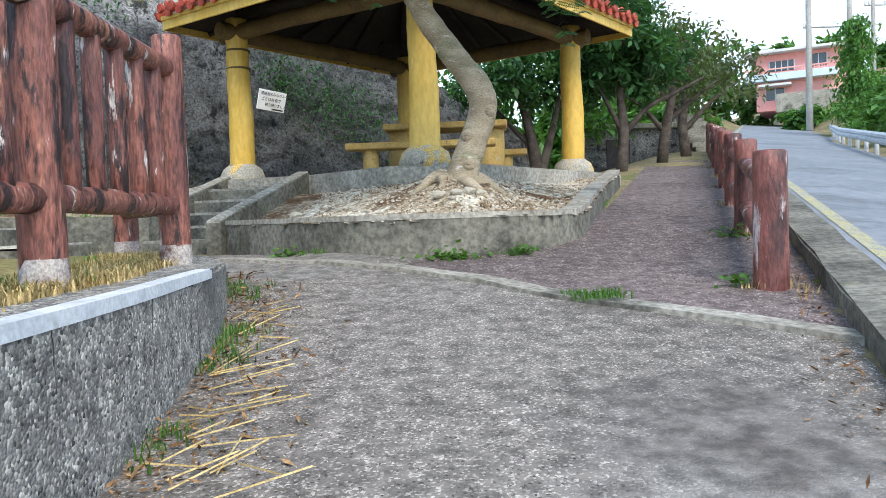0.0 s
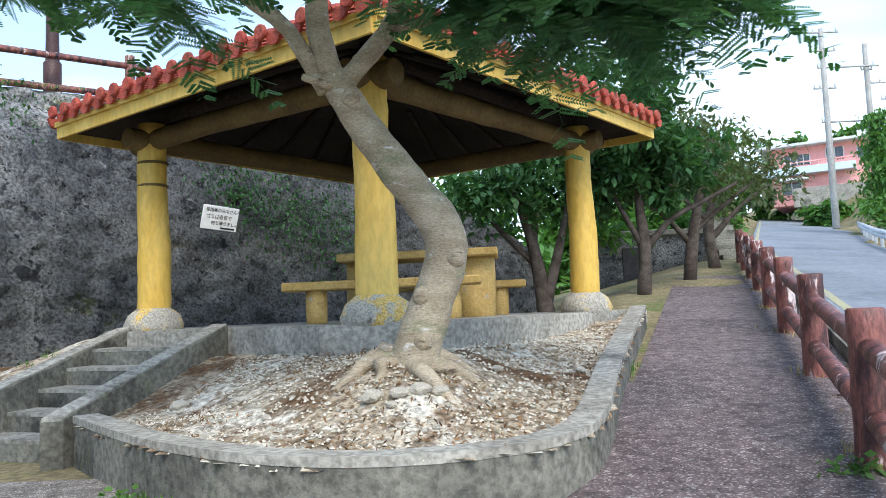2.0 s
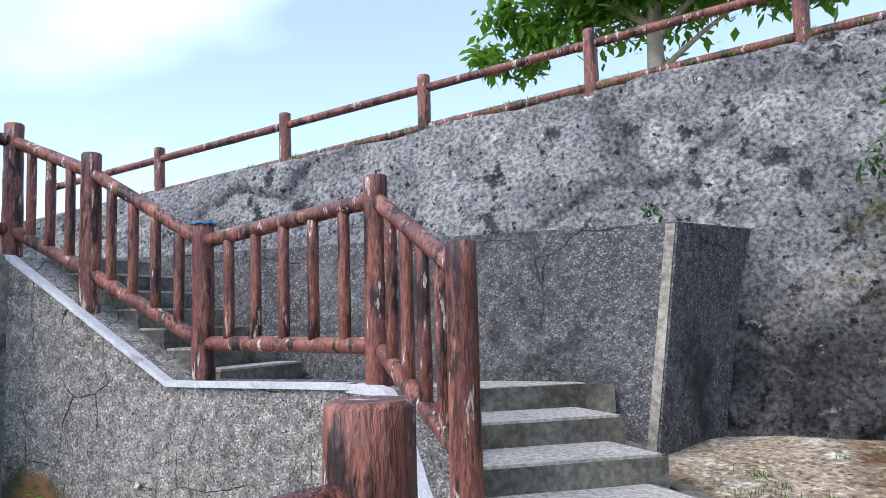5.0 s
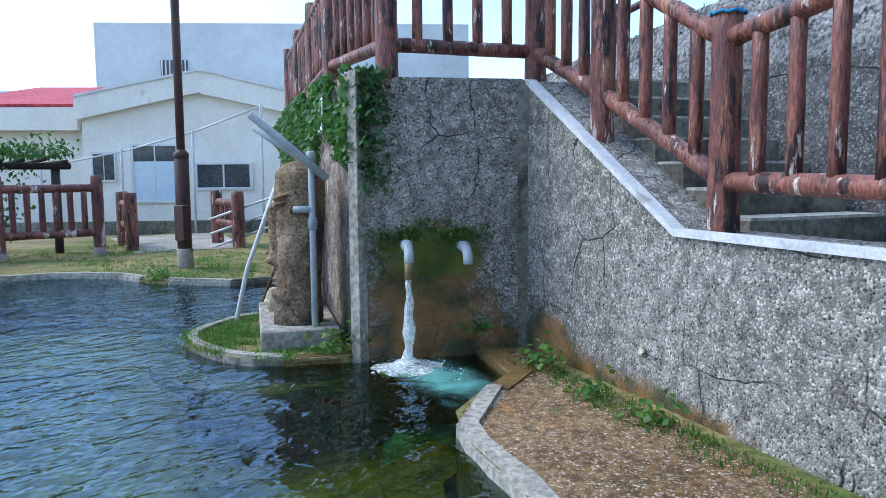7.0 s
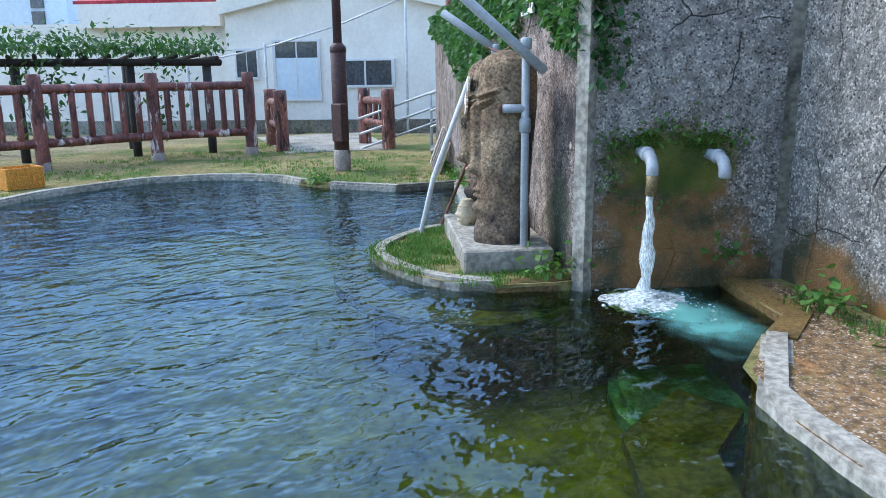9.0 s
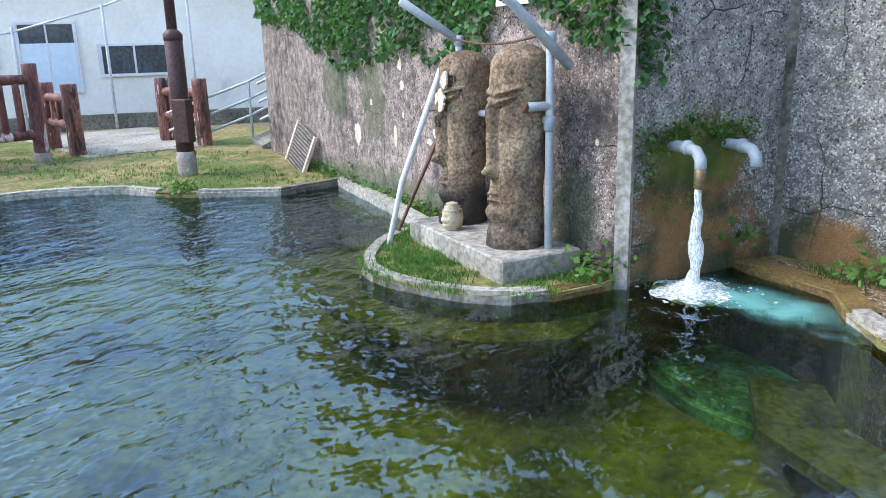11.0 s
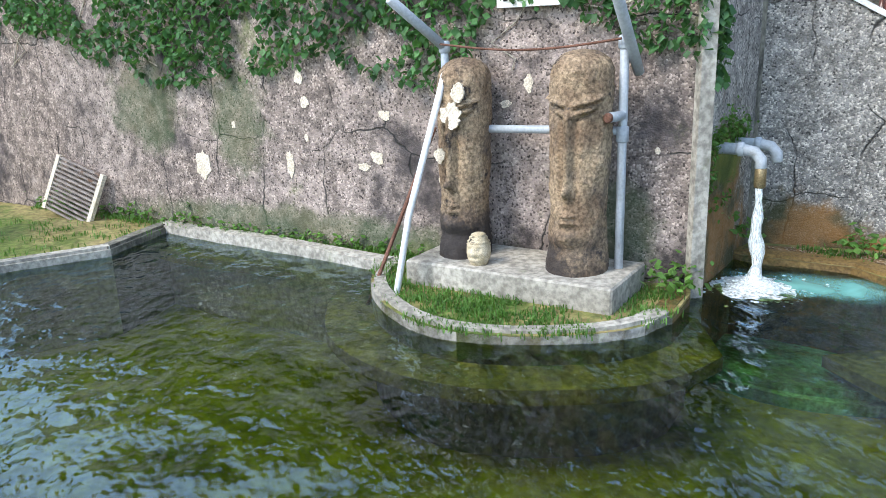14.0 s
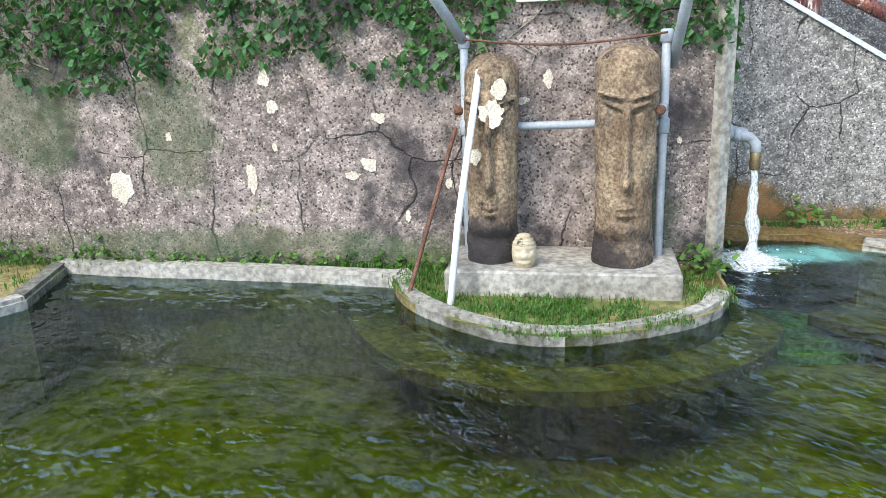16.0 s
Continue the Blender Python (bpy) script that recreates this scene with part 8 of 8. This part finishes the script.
# ---------------------------------------------------------------- road side: guardrail, bushes, poles, house
gr = thing("guardrail", (kerb_x(10) + road_w(10), 10, road_z(kerb_x(10) + road_w(10), 10)), "white steel guardrail along the road", "guardrail")
gl = [(kerb_x(y) + road_w(y) + 0.15, y) for y in np.arange(7, 44, 2.0)]
for (x0, y0), (x1, y1) in zip(gl, gl[1:]):
    za, zb = road_z(x0, y0) + 0.30, road_z(x1, y1) + 0.30
    bm = bmesh.new()
    prof = [(0, 0), (0.05, 0.06), (0.05, 0.12), (0.0, 0.16), (0.05, 0.20), (0.05, 0.27), (0, 0.32)]
    A = [bm.verts.new((x0 - o, y0, za + h)) for o, h in prof] + [bm.verts.new((x0 + 0.02, y0, za + h)) for o, h in reversed(prof)]
    B = [bm.verts.new((x1 - o, y1, zb + h)) for o, h in prof] + [bm.verts.new((x1 + 0.02, y1, zb + h)) for o, h in reversed(prof)]
    for i in range(len(A)):
        bm.faces.new((A[i], A[(i + 1) % len(A)], B[(i + 1) % len(A)], B[i]))
    part("beam", bm, M_TRIM, gr)
    bar("post", [(x0 + 0.08, y0, za - 0.5), (x0 + 0.08, y0, za + 0.3)], 0.06, M_TRIM, gr, 8)
rb = np.random.RandomState(77)
for i, (y, dx, r, h, mt) in enumerate(((12, 2.6, 1.6, 0.9, M_LEAF_BRIGHT), (15, 2.2, 1.5, 1.0, M_LEAF_BRIGHT), (18, 4.2, 2.6, 2.8, M_LEAF_FAR), (21, 2.4, 1.5, 1.3, M_LEAF_BRIGHT), (23, 4.6, 3.0, 3.6, M_LEAF_FAR), (26, 2.3, 1.6, 1.5, M_LEAF_FAR), (28, 5.0, 3.2, 4.2, M_LEAF_FAR),
                                        (32, 2.8, 2.2, 2.8, M_LEAF_FAR), (34, 6.0, 3.4, 4.6, M_LEAF_FAR), (38, 3.2, 2.4, 3.4, M_LEAF_FAR), (42, 4.0, 3.2, 4.2, M_LEAF_FAR), (20, 8.5, 3.5, 4.2, M_LEAF_FAR), (27, 10.0, 4.0, 5.4, M_LEAF_FAR), (36, 11.0, 4.5, 6.2, M_LEAF_FAR), (48, 7.0, 4.5, 5.0, M_LEAF_FAR))):
    h *= 0.62
    x = kerb_x(y) + road_w(y) + 0.4 + dx
    z = ground_z(x, y)
    blobs = [(x + rb.normal(0, r * 0.35), y + rb.normal(0, r * 0.35), z + h * rb.uniform(0.3, 0.75), r * rb.uniform(0.45, 0.75), r * rb.uniform(0.45, 0.75), h * rb.uniform(0.25, 0.42)) for _ in range(6)]
    th = thing("roadside_bush", (x, y, z - 0.05), "dense green roadside bush behind the guardrail" if mt == M_LEAF_FAR else "low bright green shrub behind the guardrail", "bush", "roadside bushes")
    bar("trunk", [(x, y, z - 0.1), (x + 0.1, y, z + h * 0.6)], [0.12, 0.05], M_BARK_DARK, th, 8)
    leaves("foliage", crown_spots(blobs, int(2600 * r / 2), rb, 0.7), 0.17 + 0.06 * r, mt, th, "", "broad", 0.3, 100 + i)


def power_pole(x, y, z, h, arms, label):
    th = thing("utility_pole", (x, y, z), label, "utility pole", "utility poles")
    bar("shaft", [(x, y, z - 0.2), (x, y, z + h)], [0.19, 0.12], M_CPOLE, th, 12)
    for (dz, a, b) in arms:
        bar("crossarm", [(x + a, y, z + dz), (x + b, y, z + dz)], 0.05, M_CPOLE, th, 8)
        for e in (a * 0.9, b * 0.9, a * 0.45):
            bar("insulator", [(x + e, y, z + dz + 0.04), (x + e, y, z + dz + 0.28)], 0.05, M_TRIM, th, 8)
    return th
pz = 5.75
power_pole(20.3, 42.0, pz, 10.4, ((10.2, -0.9, 0.9), (9.2, -0.7, 0.7), (8.3, -0.3, 2.9), (7.2, -0.6, 0.6), (5.4, -0.3, 2.9)), "grey concrete utility pole with crossarms")
power_pole(22.7, 42.3, pz, 9.6, ((8.2, -0.3, 0.3),), "grey concrete utility pole beside another")
power_pole(29.5, 52.0, 8.0, 8.2, ((7.9, -1.3, 1.3), (6.8, -0.6, 0.9), (5.5, -0.6, 0.6)), "grey concrete utility pole with a transformer")
power_pole(15.3, 20.0, 2.2, 10.5, ((10.1, -1.0, 1.0), (8.7, -1.0, 1.0)), "grey concrete utility pole by the guardrail")
for k, (dz, dx) in enumerate(((10.3, -0.8), (10.3, 0.8), (9.3, 0.5), (8.4, 1.2))):
    a, b = Vector((15.3 + dx, 20, 2.2 + 10.2 - (10.3 - dz) * 1.3)), Vector((29.5 + dx, 52, 8.0 + 7.9 - (10.3 - dz)))
    pts = [a.lerp(b, t) - Zv(1.0 * math.sin(math.pi * t)) for t in np.linspace(0, 1, 14)]
    bar("power_line", pts, 0.013, M_BLACK, None, 5, label="black overhead power line between poles", category="cable", group="overhead cables")
    a2 = Vector((12 + dx, -12, 11 - (10.3 - dz)))
    bar("power_line", [a2.lerp(a, t) - Zv(0.8 * math.sin(math.pi * t)) for t in np.linspace(0, 1, 12)], 0.013, M_BLACK, None, 5, label="black overhead power line between poles", category="cable", group="overhead cables")
# pole overgrown with creeper
spots = [(22.6 + rb.normal(0, 1) * (0.30 + 0.35 * (1 - t)), 41.6 + rb.normal(0, 0.5), pz + 0.6 + 5.2 * t) for t in rb.rand(2600) for _ in range(1)]
leaves("creeper_column", spots, 0.30, M_LEAF_FAR, None, "green creeper growing up a pole", "broad", 0.8, 130, "creeper", "stuff")

ho = thing("pink_house", (28.6, 69.0, 10.0), "two-storey pink house with pale blue balcony", "house")
def hb(name, x0, x1, y0, y1, z0, z1, mt, parent=ho, label=""):
    bm = bmesh.new()
    box_bm(bm, x0, y0, z0, x1, y1, z1, Matrix.Translation((28.6, 69, 4.5)) @ pose(0, 0, 0, 0, 0, -30) @ Matrix.Scale(0.78, 4) @ Matrix.Translation((-24.6, -60, 0)), 0.02)
    return part(name, bm, mt, parent, label)
hb("wall", 24.6, 34.8, 60, 68, 7.0, 13.35, M_PINK)
hb("roof", 23.4, 35.6, 58.6, 69, 13.35, 13.65, M_ROOFGREY, label="pale flat roof slab with deep eaves")
hb("balcony", 23.4, 33.0, 58.7, 60.0, 10.25, 11.05, M_PALEBLUE, label="pale blue balcony parapet")
hb("porch_roof", 25.0, 28.4, 58.4, 60.0, 9.6, 9.85, M_ROOFGREY)
for (x0, x1, z0, z1, n) in ((26.0, 28.6, 11.4, 12.55, 4), (30.2, 31.9, 11.5, 12.9, 2), (25.6, 27.6, 8.2, 9.5, 2), (33.2, 34.3, 11.5, 12.6, 2)):
    w = hb("window", x0, x1, 59.93, 60.05, z0, z1, M_GLASS)
    for k in range(n + 1):
        xx = x0 + (x1 - x0) * k / n
        hb("mullion", xx - 0.05, xx + 0.05, 59.88, 59.95, z0, z1, M_ROOFGREY, w)
for k in range(12):
    hb("baluster", 29.4 + 0.25 * k, 29.52 + 0.25 * k, 58.75, 58.85, 11.05, 11.5, M_PINK)
hb("balcony_rail", 23.5, 33.0, 58.72, 58.88, 11.45, 11.6, M_PINK)
hb("chimney_tank", 33.2, 34.4, 63, 64.2, 13.65, 15.0, M_ROOFGREY, label="pale water tank on the roof")
hb("garden_wall", 27.0, 36.6, 56.5, 57.0, 6.4, 8.4, M_CONC, label="grey concrete garden wall")
# bank and far woods
for i, (x, y, r, h) in enumerate(((16.5, 58, 5, 3.5), (11, 50, 5, 4.0), (20, 72, 8, 7.5), (30, 80, 9, 8.5), (42, 82, 9, 6.0), (6, 40, 4, 4.5), (-1, 34, 5, 5.0), (-7, 30, 5, 5.5), (12, 38, 2.6, 2.0), (47, 62, 9, 4.5), (58, 70, 12, 6), (70, 60, 12, 4), (27, 56, 2.0, 1.6))):
    z = ground_z(x, y)
    blobs = [(x + rb.normal(0, r * 0.4), y + rb.normal(0, r * 0.3), z + h * rb.uniform(0.2, 0.75), r * rb.uniform(0.4, 0.65), r * rb.uniform(0.4, 0.6), h * rb.uniform(0.2, 0.35)) for _ in range(8)]
    leaves("far_woods", crown_spots(blobs, 3800, rb, 0.7), 0.35 + 0.06 * r, M_LEAF_FAR, None, "far green woods on the hillside", "broad", 0.3, 150 + i, "woods", "stuff")
